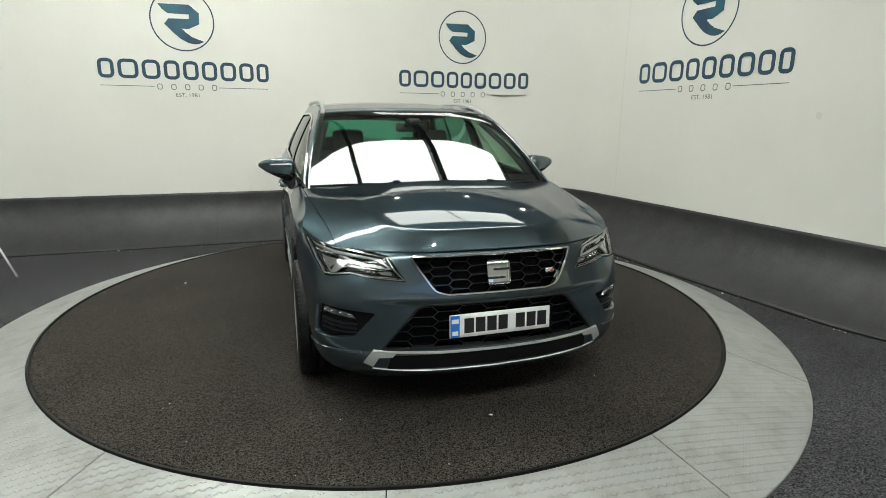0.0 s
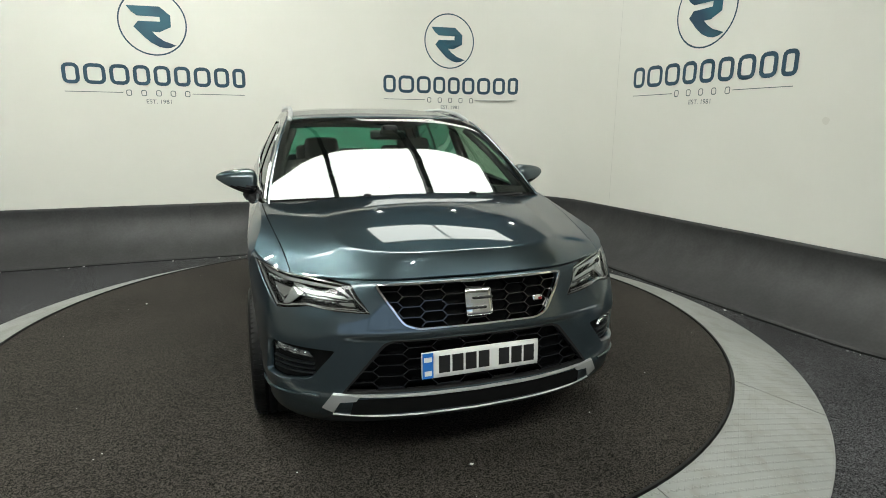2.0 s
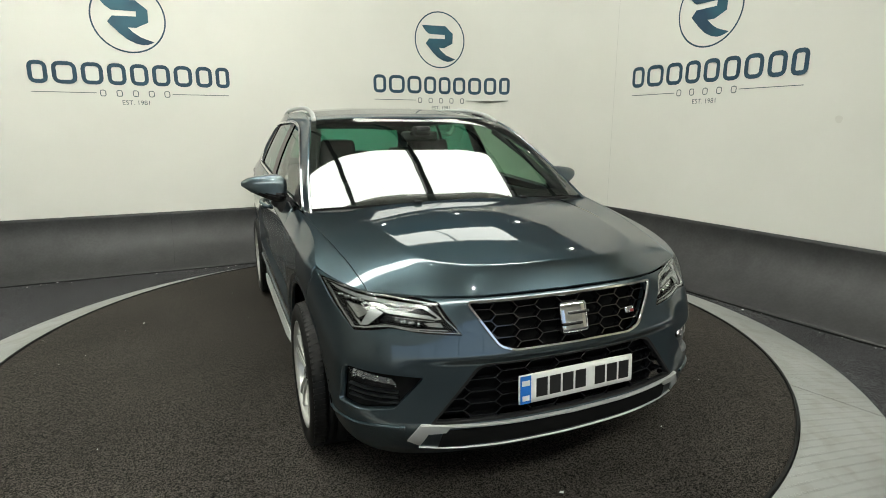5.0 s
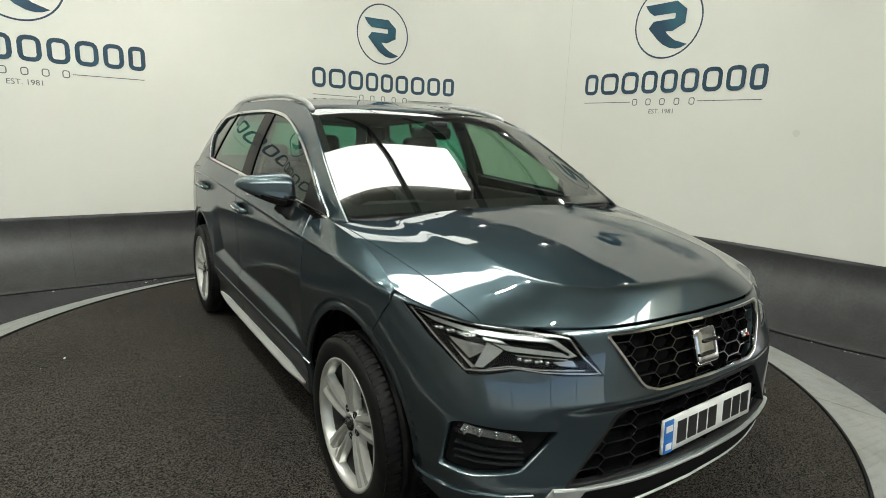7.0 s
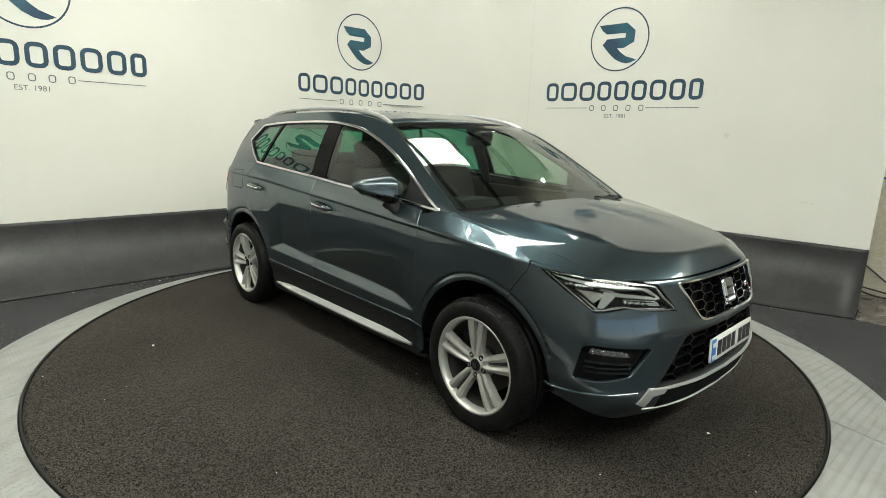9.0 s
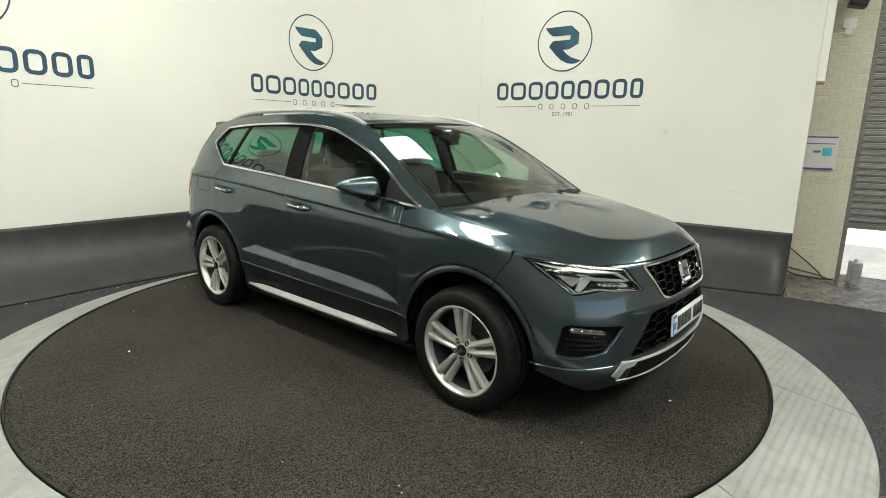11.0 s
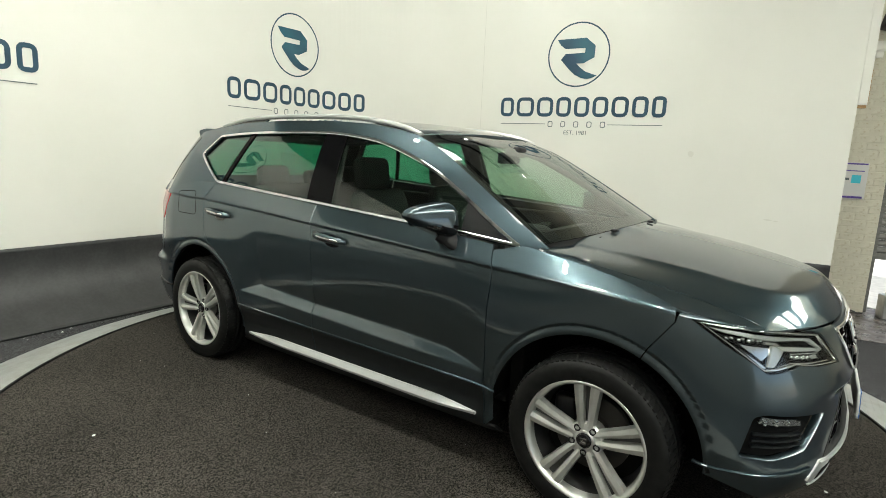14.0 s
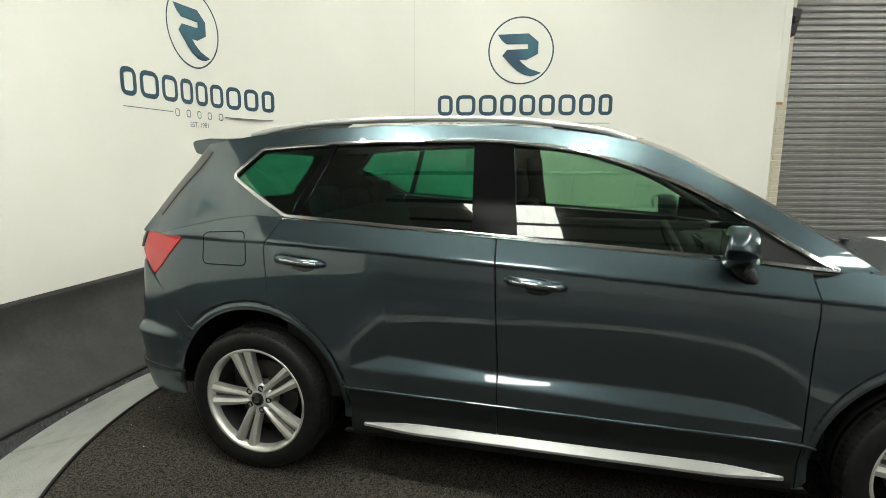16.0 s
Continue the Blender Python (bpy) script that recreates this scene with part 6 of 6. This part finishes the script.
for nm, lo, hi in (("bulkhead", (-0.78, -0.98, 0.31), (0.78, -0.92, 0.98)), ("engine_block", (-0.56, -1.85, 0.35), (0.56, -1.00, 0.78)), ("tail_panel", (-0.55, 1.75, 0.35), (0.55, 1.95, 0.80))):
    bm = bmesh.new()
    box_bm(bm, lo, hi, 0.01)
    part(nm, bm, DARK, car)

# ---- wheels
def wheel(x, y, sg, phase):
    w = new("wheel")
    w.parent = car
    w["label"] = "silver twin-spoke alloy wheel with black tyre"
    w.location = (x, y, HUB_Z)
    prof = [(0.232, 0.092), (0.250, 0.100), (0.272, 0.106), (0.300, 0.104), (0.318, 0.094), (0.328, 0.080), (0.3315, 0.055), (0.3315, 0.040), (0.324, 0.039), (0.324, 0.030), (0.332, 0.029), (0.332, 0.004), (0.324, 0.003),
            (0.324, -0.006), (0.332, -0.007), (0.3315, -0.06), (0.322, -0.090), (0.30, -0.105), (0.26, -0.105), (0.232, -0.092)]
    v, f = lathe_arrays([(r, h * sg) for r, h in prof], 84, 0, True)
    ty = link("tyre", v, f if sg < 0 else [q[::-1] for q in f], RUBBER, w, "black rubber tyre", True)
    # tread blocks
    vs, fs = [], []
    for k in range(84):
        a = 2 * math.pi * k / 84
        for h0, h1, sl in ((0.046, 0.093, 0.35), (-0.093, -0.050, -0.35)):
            k0 = len(vs)
            for hh, aa, rr in ((h0, 0, 0), (h1, sl * 0.06, -0.012), (h1, sl * 0.06 + 0.045, -0.012), (h0, 0.045, 0)):
                r = 0.3365 + rr * (abs(hh) > 0.08)
                vs.append((hh * sg, r * math.cos(a + aa), r * math.sin(a + aa)))
                vs.append((hh * sg, 0.315 * math.cos(a + aa), 0.315 * math.sin(a + aa)))
            fs += [(k0, k0 + 2, k0 + 4, k0 + 6), (k0, k0 + 1, k0 + 3, k0 + 2), (k0 + 2, k0 + 3, k0 + 5, k0 + 4), (k0 + 4, k0 + 5, k0 + 7, k0 + 6), (k0 + 6, k0 + 7, k0 + 1, k0)]
    tb = link("tread", vs, fs, RUBBER, ty)
    tb["kind"] = "stuff"
    prof = [(0.246, 0.092), (0.2465, 0.098), (0.240, 0.100), (0.232, 0.094), (0.226, 0.080), (0.222, 0.055)]
    v, f = lathe_arrays([(r, h * sg) for r, h in prof], 72, 0)
    rim = link("rim", v, f if sg < 0 else [q[::-1] for q in f], ALLOY, w, "silver alloy rim", True)
    v, f = lathe_arrays([(r, h * sg) for r, h in ((0.2219, 0.055), (0.214, 0.012), (0.207, -0.08), (0.225, -0.09))], 72, 0)
    link("barrel", v, f if sg < 0 else [q[::-1] for q in f], ALLOYGREY, rim, "dark inner barrel", True)
    for k in range(5):
        ang = phase + 72 * k
        for t in (-1, 1):
            bm = bmesh.new()
            # one bar of a pair: section widens to the rim, face tilts out
            st = ((0.046, 0.0165, 0.031, 0.074), (0.110, 0.0240, 0.034, 0.083), (0.170, 0.0290, 0.040, 0.088), (0.231, 0.035, 0.047, 0.089))
            rings = []
            for r, o, wd, h in st:
                inner, outer = o - wd * 0.52, o + wd * 0.50
                rings.append([bm.verts.new((sg * hh, r if abs(q) < 9 else 0, t * q)) for q, hh in ((inner, h - 0.030), (inner + 0.004, h - 0.006), (o - wd * 0.05, h + 0.001), (outer - 0.004, h - 0.004), (outer, h - 0.034))])
            for a, b in zip(rings, rings[1:]):
                for i in range(5):
                    bm.faces.new((a[i], a[(i + 1) % 5], b[(i + 1) % 5], b[i]))
            bm.faces.new(rings[0]), bm.faces.new(rings[-1])
            bmesh.ops.recalc_face_normals(bm, faces=bm.faces)
            bmesh.ops.transform(bm, matrix=pose(0, 0, 0, ang), verts=bm.verts)
            part("spoke", bm, ALLOY, rim)
        bm = bmesh.new()
        ring = []
        for r, wd, h in ((0.05, 0.030, 0.050), (0.12, 0.030, 0.058), (0.228, 0.030, 0.064)):
            ring.append([bm.verts.new((sg * h, r, -wd / 2)), bm.verts.new((sg * h, r, wd / 2)), bm.verts.new((sg * (h - 0.02), r, 0))])
        for a, b in zip(ring, ring[1:]):
            for i in range(3):
                bm.faces.new((a[i], a[(i + 1) % 3], b[(i + 1) % 3], b[i]))
        bmesh.ops.recalc_face_normals(bm, faces=bm.faces)
        bmesh.ops.transform(bm, matrix=pose(0, 0, 0, ang), verts=bm.verts)
        part("spoke_web", bm, ALLOYGREY, rim, "grey web between the spokes")
    v, f = lathe_arrays([(r, h * sg) for r, h in ((0.0, 0.074), (0.036, 0.074), (0.040, 0.070), (0.066, 0.068), (0.073, 0.060), (0.076, 0.0))], 40, 0)
    hub = link("hub", v, f if sg > 0 else [q[::-1] for q in f], ALLOY, rim, "", False)
    v, f = lathe_arrays([(r, h * sg) for r, h in ((0.0, 0.082), (0.026, 0.081), (0.031, 0.076), (0.031, 0.068))], 28, 0)
    link("centre_cap", v, f if sg > 0 else [q[::-1] for q in f], GLOSSBLACK, rim, "dark centre cap with plain chrome mark", False)
    bm = bmesh.new()
    for dz in (-0.010, 0.0, 0.010):
        box_bm(bm, (sg * 0.0825 - 0.0015, -0.013, dz - 0.003), (sg * 0.0825 + 0.0015, 0.013, dz + 0.003))
    part("cap_mark", bm, CHROME, rim)
    for k in range(5):
        a = radians(phase + 36 + 72 * k)
        v, f = lathe_arrays([(r, h * sg) for r, h in ((0.0, 0.066), (0.008, 0.067), (0.009, 0.0745), (0.0145, 0.0725), (0.0145, 0.05))], 12, 0)
        v = v + (0, 0.053 * math.cos(a), 0.053 * math.sin(a))
        link("wheel_bolt", v, f if sg > 0 else [q[::-1] for q in f], PLASTIC, rim, "dark wheel bolt")
    v, f = lathe_arrays([(r, h * sg) for r, h in ((0.06, 0.02), (0.075, 0.015), (0.078, -0.01), (0.156, -0.012), (0.156, -0.034), (0.06, -0.034))], 48, 0)
    link("brake_disc", v, f if sg > 0 else [q[::-1] for q in f], DISC, w, "steel brake disc", False)
    blob("brake_caliper", (sg * -0.015, 0.115, 0.055), (0.06, 0.09, 0.15), 0.018, PLASTIC, w, "dark brake caliper")
    v, f = lathe_arrays([(r, h * sg) for r, h in ((0.0, -0.045), (0.214, -0.045))], 40, 0)
    link("wheel_back", v, f if sg > 0 else [q[::-1] for q in f], DARK, w)
    return w


for sg in (-1, 1):
    for ya in (-AXLE, AXLE):
        wheel(sg * 0.818, ya, sg, 89 if ya < 0 else 72)

# ---- roof rails, mirrors, wipers, aerial details
for sg in (-1, 1):
    rl = []
    for y, dz in ((-0.26, 0.004), (-0.15, 0.015), (0.0, 0.022), (0.25, 0.026), (0.6, 0.028), (0.9, 0.028), (1.15, 0.026), (1.35, 0.018), (1.47, 0.004)):
        yy = np.array(y)
        rl.append((sg * (float(upper(yy, gutter(yy))[0]) - 0.030), y, float(gutter(yy)) + dz))
    rp = spline(rl, 6)
    rail = tube("roof_rail", rp, 0.0145, SATIN, car, "satin silver roof rail", 12, 0.95)
    vs, fs = [], []
    for p in rp:
        x, y, z = p
        zb = float(roof(np.array(abs(x) / float(upper(np.array(y), gutter(np.array(y)))[0])), np.array((y + 0.24) / 1.94))[2]) - 0.006
        solid = y < 0.05 or y > 0.95
        zt = z - 0.004
        zl = zb if solid else z - 0.012
        vs += [(x - 0.008, y, zl), (x + 0.008, y, zl), (x + 0.008, y, zt), (x - 0.008, y, zt)]
    for i in range(len(rp) - 1):
        for j in range(4):
            fs.append((i * 4 + j, i * 4 + (j + 1) % 4, (i + 1) * 4 + (j + 1) % 4, (i + 1) * 4 + j))
    link("rail_foot", vs, fs, GLOSSBLACK, rail, "black rail foot")
    # door mirror
    v, f = blob_arrays((0.235, 0.20, 0.165), 0.058, 13)
    for i, (x, y, z) in enumerate(v):
        t = (x + 0.125) / 0.25          # 0 at the door, 1 at the tip
        yy = y * 0.50 if y > 0 else y * (1.10 - 0.45 * t)
        lean = 1 - 0.28 * (z / 0.165 + 0.5)
        zz = z * (0.92 - 0.62 * t ** 1.7) if z > 0 else z * (1.08 - 0.98 * t ** 1.6)
        v[i] = (x, yy * lean * (1 - 0.3 * t * t) + 0.05 * t * t, zz + 0.022 * t)
    c = np.array([0.970, -0.592, 1.122])
    w = (v + c) * (sg, 1, 1)
    F = f if sg > 0 else [q[::-1] for q in f]
    fu = [q for q in F if np.mean([v[i][2] for i in q]) >= -0.022]
    fl = [q for q in F if np.mean([v[i][2] for i in q]) < -0.022]
    mr = link("door_mirror", w, fu, PAINT, car, "body-coloured door mirror", True)
    link("mirror_base", w, fl, GLOSSBLACK, mr, "gloss black lower mirror shell", True)
    st = spline([(sg * 0.90, -0.60, 1.070), (sg * 0.88, -0.625, 1.045), (sg * 0.862, -0.655, 1.018), (sg * 0.85, -0.68, 1.000)], 6)
    tube("mirror_stalk", st, [0.052] * 6 + [0.046] * 6 + [0.042] * 7, PLASTIC, mr, "black mirror stalk", 12, 0.55, (0, 1, 0))
    mg = [(sg * (0.968 + a), -0.537 + 0.10 * a, 1.129 + b) for a, b in ((-0.095, -0.05), (0.07, -0.035), (0.095, 0.02), (0.05, 0.045), (-0.08, 0.055))]
    link("mirror_glass", mg, [tuple(range(5)) if sg < 0 else tuple(range(5))[::-1]], CHROME, mr, "silvered mirror glass")
# cowl, wipers
patch("cowl", [(-0.98, -0.10), (0.98, -0.10), (0.98, 0.035), (-0.98, 0.035)], screen, PLASTIC, car, (0.06, 0.03), off=-0.010, flange=0.01, label="black scuttle panel")
for pts in (((-0.55, -0.03), (-0.30, -0.012), (0.05, -0.005), (0.30, -0.012)), ((0.15, -0.03), (0.40, -0.012), (0.66, -0.005), (0.86, 0.01))):
    p = screen(np.array([a for a, b in pts]), np.array([b for a, b in pts]))
    p[:, 2] += 0.004
    p[:, 1] -= 0.006
    tube("wiper", spline(p, 5), 0.006, PLASTIC, car, "black wiper", 8, 1.4)
for u in (-0.35, 0.42):
    p = bonnet(np.array(u * 0.8), np.array(-1.16))
    blob("washer_jet", (float(p[0]), -1.168 + 0.05 * u * u, float(p[2]) + 0.010), (0.04, 0.03, 0.014), 0.006, PLASTIC, car, n=5)
p = roof(np.array(0.0), np.array(0.96))

# ---- cabin
def seat(x, y, name="front_seat", scale=1.0):
    s = new(name)
    s.parent = car
    s["label"] = "dark cloth seat"
    s.location = (x, y, 0.0)
    blob("seat_cushion", (0, 0, 0.52), (0.50 * scale, 0.52, 0.16), 0.06, FABRIC, s, rot=(4, 0, 0))
    blob("seat_back", (0, 0.30, 0.86), (0.48 * scale, 0.14, 0.66), 0.065, FABRIC, s, rot=(-14, 0, 0), taper=-0.25)
    blob("headrest", (0, 0.43, 1.27), (0.26, 0.10, 0.19), 0.045, FABRIC, s, rot=(-8, 0, 0))
    for d in (-0.06, 0.06):
        tube("headrest_post", [(d, 0.38, 1.10), (d, 0.42, 1.22)], 0.007, CHROME, s)
    return s


seat(-0.37, -0.12)
seat(0.37, -0.12)
bench = new("rear_bench")
bench.parent = car
bench["label"] = "dark cloth rear bench"
blob("bench_cushion", (0, 0.78, 0.54), (1.28, 0.50, 0.18), 0.06, FABRIC, bench)
blob("bench_back", (0, 1.08, 0.86), (1.28, 0.14, 0.60), 0.06, FABRIC, bench, rot=(-16, 0, 0))
for hx in (-0.40, 0.0, 0.40):
    blob("headrest", (hx, 1.20, 1.20 - 0.03 * (hx == 0)), (0.24, 0.09, 0.15), 0.04, FABRIC, bench, rot=(-8, 0, 0))
blob("dashboard", (0, -0.86, 0.90), (1.42, 0.46, 0.22), 0.07, CABIN, car, "dark dashboard")
blob("dashboard_top", (0, -0.95, 0.985), (1.36, 0.36, 0.06), 0.028, CABIN, car, "dark dashboard top")
blob("instrument_hood", (-0.37, -0.72, 1.02), (0.34, 0.20, 0.09), 0.04, CABIN, car)
blob("centre_screen", (0.0, -0.66, 0.98), (0.26, 0.03, 0.13), 0.01, GLOSSBLACK, car, rot=(-20, 0, 0))
blob("centre_console", (0, -0.35, 0.55), (0.24, 0.75, 0.28), 0.05, CABIN, car)
v, f = lathe_arrays([(0.185 + 0.016 * math.cos(t), 0.016 * math.sin(t)) for t in np.linspace(0, 2 * math.pi, 10, endpoint=False)], 44, 2, True)
m = pose(-0.37, -0.50, 0.97, 66, 0, 0)
wheel_s = link("steering_wheel", [m @ Vector(p) for p in v], f, CABIN, car, "black steering wheel", True)
blob("wheel_boss", (-0.37, -0.505, 0.968), (0.15, 0.12, 0.05), 0.022, CABIN, wheel_s, rot=(66, 0, 0))
bm = bmesh.new()
box_bm(bm, (-0.18, -0.018, -0.008), (0.18, 0.018, 0.008), 0.004, m)
box_bm(bm, (-0.018, -0.18, -0.008), (0.018, 0.0, 0.008), 0.004, m)
part("wheel_spokes", bm, CABIN, wheel_s)
rm = blob("interior_mirror", (0.0, -0.42, 1.395), (0.24, 0.03, 0.065), 0.014, GLOSSBLACK, car, "black interior mirror")
blob("mirror_mount", (0.0, -0.46, 1.43), (0.10, 0.10, 0.06), 0.02, PLASTIC, rm)
for sg in (-1, 1):
    bm = bmesh.new()
    box_bm(bm, (sg * 0.79 - 0.03, -0.85, 0.35), (sg * 0.79 + 0.03, 0.19, 1.035), 0.012)
    part("door_card", bm, CABIN, car)
    bm = bmesh.new()
    box_bm(bm, (sg * 0.79 - 0.03, 0.22, 0.35), (sg * 0.79 + 0.03, 1.20, 1.08), 0.012)
    part("door_card", bm, CABIN, car)
    # inner pillar trims
    tube("pillar_trim", [(sg * 0.805, 0.23, 1.03), (sg * 0.755, 0.235, 1.20), (sg * 0.675, 0.25, 1.42)], 0.05, CABIN, car, "", 10, 0.35, (sg, 0, 0))
    tube("pillar_trim", spline([(sg * 0.755, -0.88, 1.08), (sg * 0.69, -0.58, 1.26), (sg * 0.61, -0.27, 1.42)], 5), 0.026, CABIN, car, "", 10, 0.7)
    patch("pillar_trim", [(1.23, 1.15), (1.495, 1.345), (1.385, 1.46), (1.62, 1.455), (1.70, 1.36), (1.80, 1.18)], upper, CABIN, car, (0.06, 0.06), off=-0.03, flange=0.02, mirror=sg < 0)
bm = bmesh.new()
box_bm(bm, (-0.70, 1.20, 0.92), (0.70, 1.80, 0.95), 0.008)
part("load_cover", bm, CABIN, car)
bm = bmesh.new()
box_bm(bm, (-0.76, -0.90, 0.31), (0.76, 1.85, 0.34), 0.008)
part("cabin_floor", bm, CABIN, car)

# ---------------------------------------------------------------- small things round the hall
notice = thing("wall_notice", "clear plastic notice with a cyan square on the brick wall", "notice")


def on_brick(name, a0, a1, z0, z1, n, material, parent):
    return prism(name, [bw(a0, n, 0), bw(a1, n, 0), bw(a1, n - 0.003, 0), bw(a0, n - 0.003, 0)], z0, z1, material, parent)


NA = -0.50
on_brick("sheet", NA, NA + 0.33, 1.12, 1.51, 0.012, PAPER, notice)
on_brick("print_bar", NA + 0.01, NA + 0.32, 1.487, 1.502, 0.0145, PURPLE, notice)
on_brick("print_bar", NA + 0.02, NA + 0.30, 1.415, 1.425, 0.0145, PURPLE, notice)
on_brick("print_bar", NA + 0.02, NA + 0.31, 1.128, 1.150, 0.0145, PURPLE, notice)
on_brick("print_square", NA + 0.19, NA + 0.275, 1.29, 1.375, 0.0145, CYAN, notice)
on_brick("print_bar", NA + 0.10, NA + 0.17, 1.32, 1.345, 0.0145, GREYVINYL, notice)

speaker = thing("wall_speaker", "black loudspeaker mounted high on the brick wall", "speaker")
sm = Matrix.Translation(bw(-0.20, 0.20, 2.97)) @ pose(0, 0, 0, 0, 12, -78.5)
bm = bmesh.new()
box_bm(bm, (-0.085, -0.10, -0.15), (0.085, 0.10, 0.15), 0.02, sm)
part("cabinet", bm, BLACKBOX, speaker)
bm = bmesh.new()
box_bm(bm, (-0.03, 0.09, -0.03), (0.03, 0.20, 0.03), 0.006, Matrix.Translation(bw(-0.20, 0.20, 2.97)) @ pose(0, 0, 0, 0, 0, -78.5 + 180))
part("bracket", bm, PLASTIC, speaker)
junction = thing("junction_box", "white painted junction box with a thin conduit", "junction box")
prism("cover", [bw(-0.315, 0.06, 0), bw(-0.192, 0.06, 0), bw(-0.192, 0.0, 0), bw(-0.315, 0.0, 0)], 2.648, 2.748, WALLWHITE, junction, "", 0.008)
prism("socket", [bw(-0.285, 0.045, 0), bw(-0.220, 0.045, 0), bw(-0.220, 0.0, 0), bw(-0.285, 0.0, 0)], 2.582, 2.6475, WALLWHITE, junction, "", 0.005)
tube("conduit", [bw(-0.284, 0.012, 2.61), bw(-0.36, 0.012, 2.60), bw(-0.60, 0.012, 2.59)], 0.007, WALLWHITE, junction)

cable = thing("loose_cable", "dark cables hanging down the brick wall", "cable")
tube("cable_run", spline([bw(-0.75, 0.02, 0.44), bw(-0.60, 0.03, 0.30), bw(-0.35, 0.03, 0.10), bw(-0.18, 0.04, -0.04), bw(-0.12, 0.05, -0.11)], 6), 0.008, CABLE, cable)
tube("cable_run", spline([bw(-0.80, 0.05, 0.06), bw(-0.6, 0.06, -0.03), bw(-0.4, 0.07, -0.10), bw(-0.2, 0.08, -0.115), bw(-0.02, 0.08, -0.11)], 6), 0.010, CABLE, cable)
tube("cable_run", spline([bw(-0.80, 0.03, 0.01), bw(-0.5, 0.04, -0.03), bw(-0.2, 0.04, -0.08), bw(-0.08, 0.05, -0.11)], 6), 0.008, CABLE, cable)

can = thing("metal_can", "bare tin can standing at the shutter opening", "can")
bm = bmesh.new()
box_bm(bm, (-0.07, -0.05, 0), (0.07, 0.05, 0.26), 0.012, Matrix.Translation(bw(0.16, 0.10, FLOOR + 0.002)) @ pose(0, 0, 0, 0, 0, 25))
part("body", bm, TIN, can)
v, f = lathe_arrays([(0.018, 0.0), (0.018, 0.025), (0.0, 0.025)], 14, 2)
cpos = np.array(bw(0.16, 0.10, FLOOR + 0.262))
link("cap", v + cpos, f, TIN, can)

# leg of a stand by the wall
stand = thing("light_stand", "slim grey metal tripod stand on the floor", "stand")
tube("leg", [(-3.50, 1.86, FLOOR + 0.01), (-3.86, 2.20, 0.42)], 0.010, SATIN, stand)
tube("leg", [(-4.30, 2.0, FLOOR + 0.01), (-3.86, 2.20, 0.42)], 0.010, SATIN, stand)
tube("leg", [(-3.9, 2.68, FLOOR + 0.01), (-3.86, 2.20, 0.42)], 0.010, SATIN, stand)
tube("pole", [(-3.86, 2.20, 0.02), (-3.86, 2.20, 1.9)], 0.014, SATIN, stand)

# crumbs and flakes of paint on the carpets
vs, fs = [], []
rng = random.Random(5)
flakes = []
for _ in range(70):
    a, r = rng.uniform(0, 2 * math.pi), 2.45 * math.sqrt(rng.random())
    flakes.append((CX + r * math.cos(a), CY + r * math.sin(a), 0.002, rng.uniform(0.002, 0.0045)))
for _ in range(110):
    s_ = rng.uniform(2.0, WALL_LEN[-1])
    foot = cove(s_)[-1][0]
    p = on_wall(s_, 0, foot + abs(rng.gauss(0.004, 0.05)))
    if math.hypot(p[0] - CX, p[1] - CY) > R_RING + 0.01:
        flakes.append((p[0], p[1], FLOOR + 0.001, rng.uniform(0.002, 0.008) * (2.2 if rng.random() < 0.08 else 1)))
for x, y, z in ((-1.801, 0.745, 0.002), (-0.015, -2.125, 0.002)):
    flakes.append((x, y, z, 0.010))
for x, y, z, r in flakes:
    k = len(vs)
    a0 = rng.uniform(0, 6.28)
    for i in range(4):
        a = a0 + i * 1.57
        vs.append((x + r * math.cos(a) * rng.uniform(0.6, 1.3), y + r * math.sin(a) * rng.uniform(0.6, 1.3), z + rng.uniform(0, 0.002)))
    vs.append((x, y, z + r * 0.5))
    fs += [(k, k + 1, k + 4), (k + 1, k + 2, k + 4), (k + 2, k + 3, k + 4), (k + 3, k, k + 4)]
cr = link("carpet_crumbs", vs, fs, PLATEWHITE)
tagged(cr, "pale crumbs and paint flakes scattered on the carpet", "crumbs", kind="stuff")

# bricks of the outer wall
BL, BH, J = 0.217, 0.067, 0.008
rngb = random.Random(3)
meshes = []
for k in range(4):
    bm = bmesh.new()
    ln_ = BL if k < 3 else BL / 2 - J / 2
    box_bm(bm, (0, -0.0085 - 0.0005 * k, 0), (ln_, 0.010, BH), 0)
    bmesh.ops.bevel(bm, geom=[e for e in bm.edges if all(v.co.y < -0.005 for v in e.verts)], offset=0.0025, segments=1, affect="EDGES")
    me = bpy.data.meshes.new("brick")
    bm.to_mesh(me)
    bm.free()
    me.materials.append(BRICK)
    meshes.append(me)
rotb = math.degrees(math.atan2(DB[1], DB[0]))
count = 0
row = 0
z = FLOOR - 0.02
while z < 3.0:
    a = 0.0
    first = True
    while a > -1.15:
        w = BL if (row % 2 == 0 or not first) else BL / 2 - J / 2
        me = meshes[rngb.randrange(3)] if w == BL else meshes[3]
        ob = new("brick", me)
        ob.parent = wall_east
        p = bw(a - w, -MORTAR_BACK + 0.0016 * rngb.random() - 0.0074, z)
        ob.matrix_basis = Matrix.Translation(p) @ pose(0, 0, 0, 0, 0, rotb)
        a -= w + J
        first = False
        count += 1
    z += BH + J
    row += 1
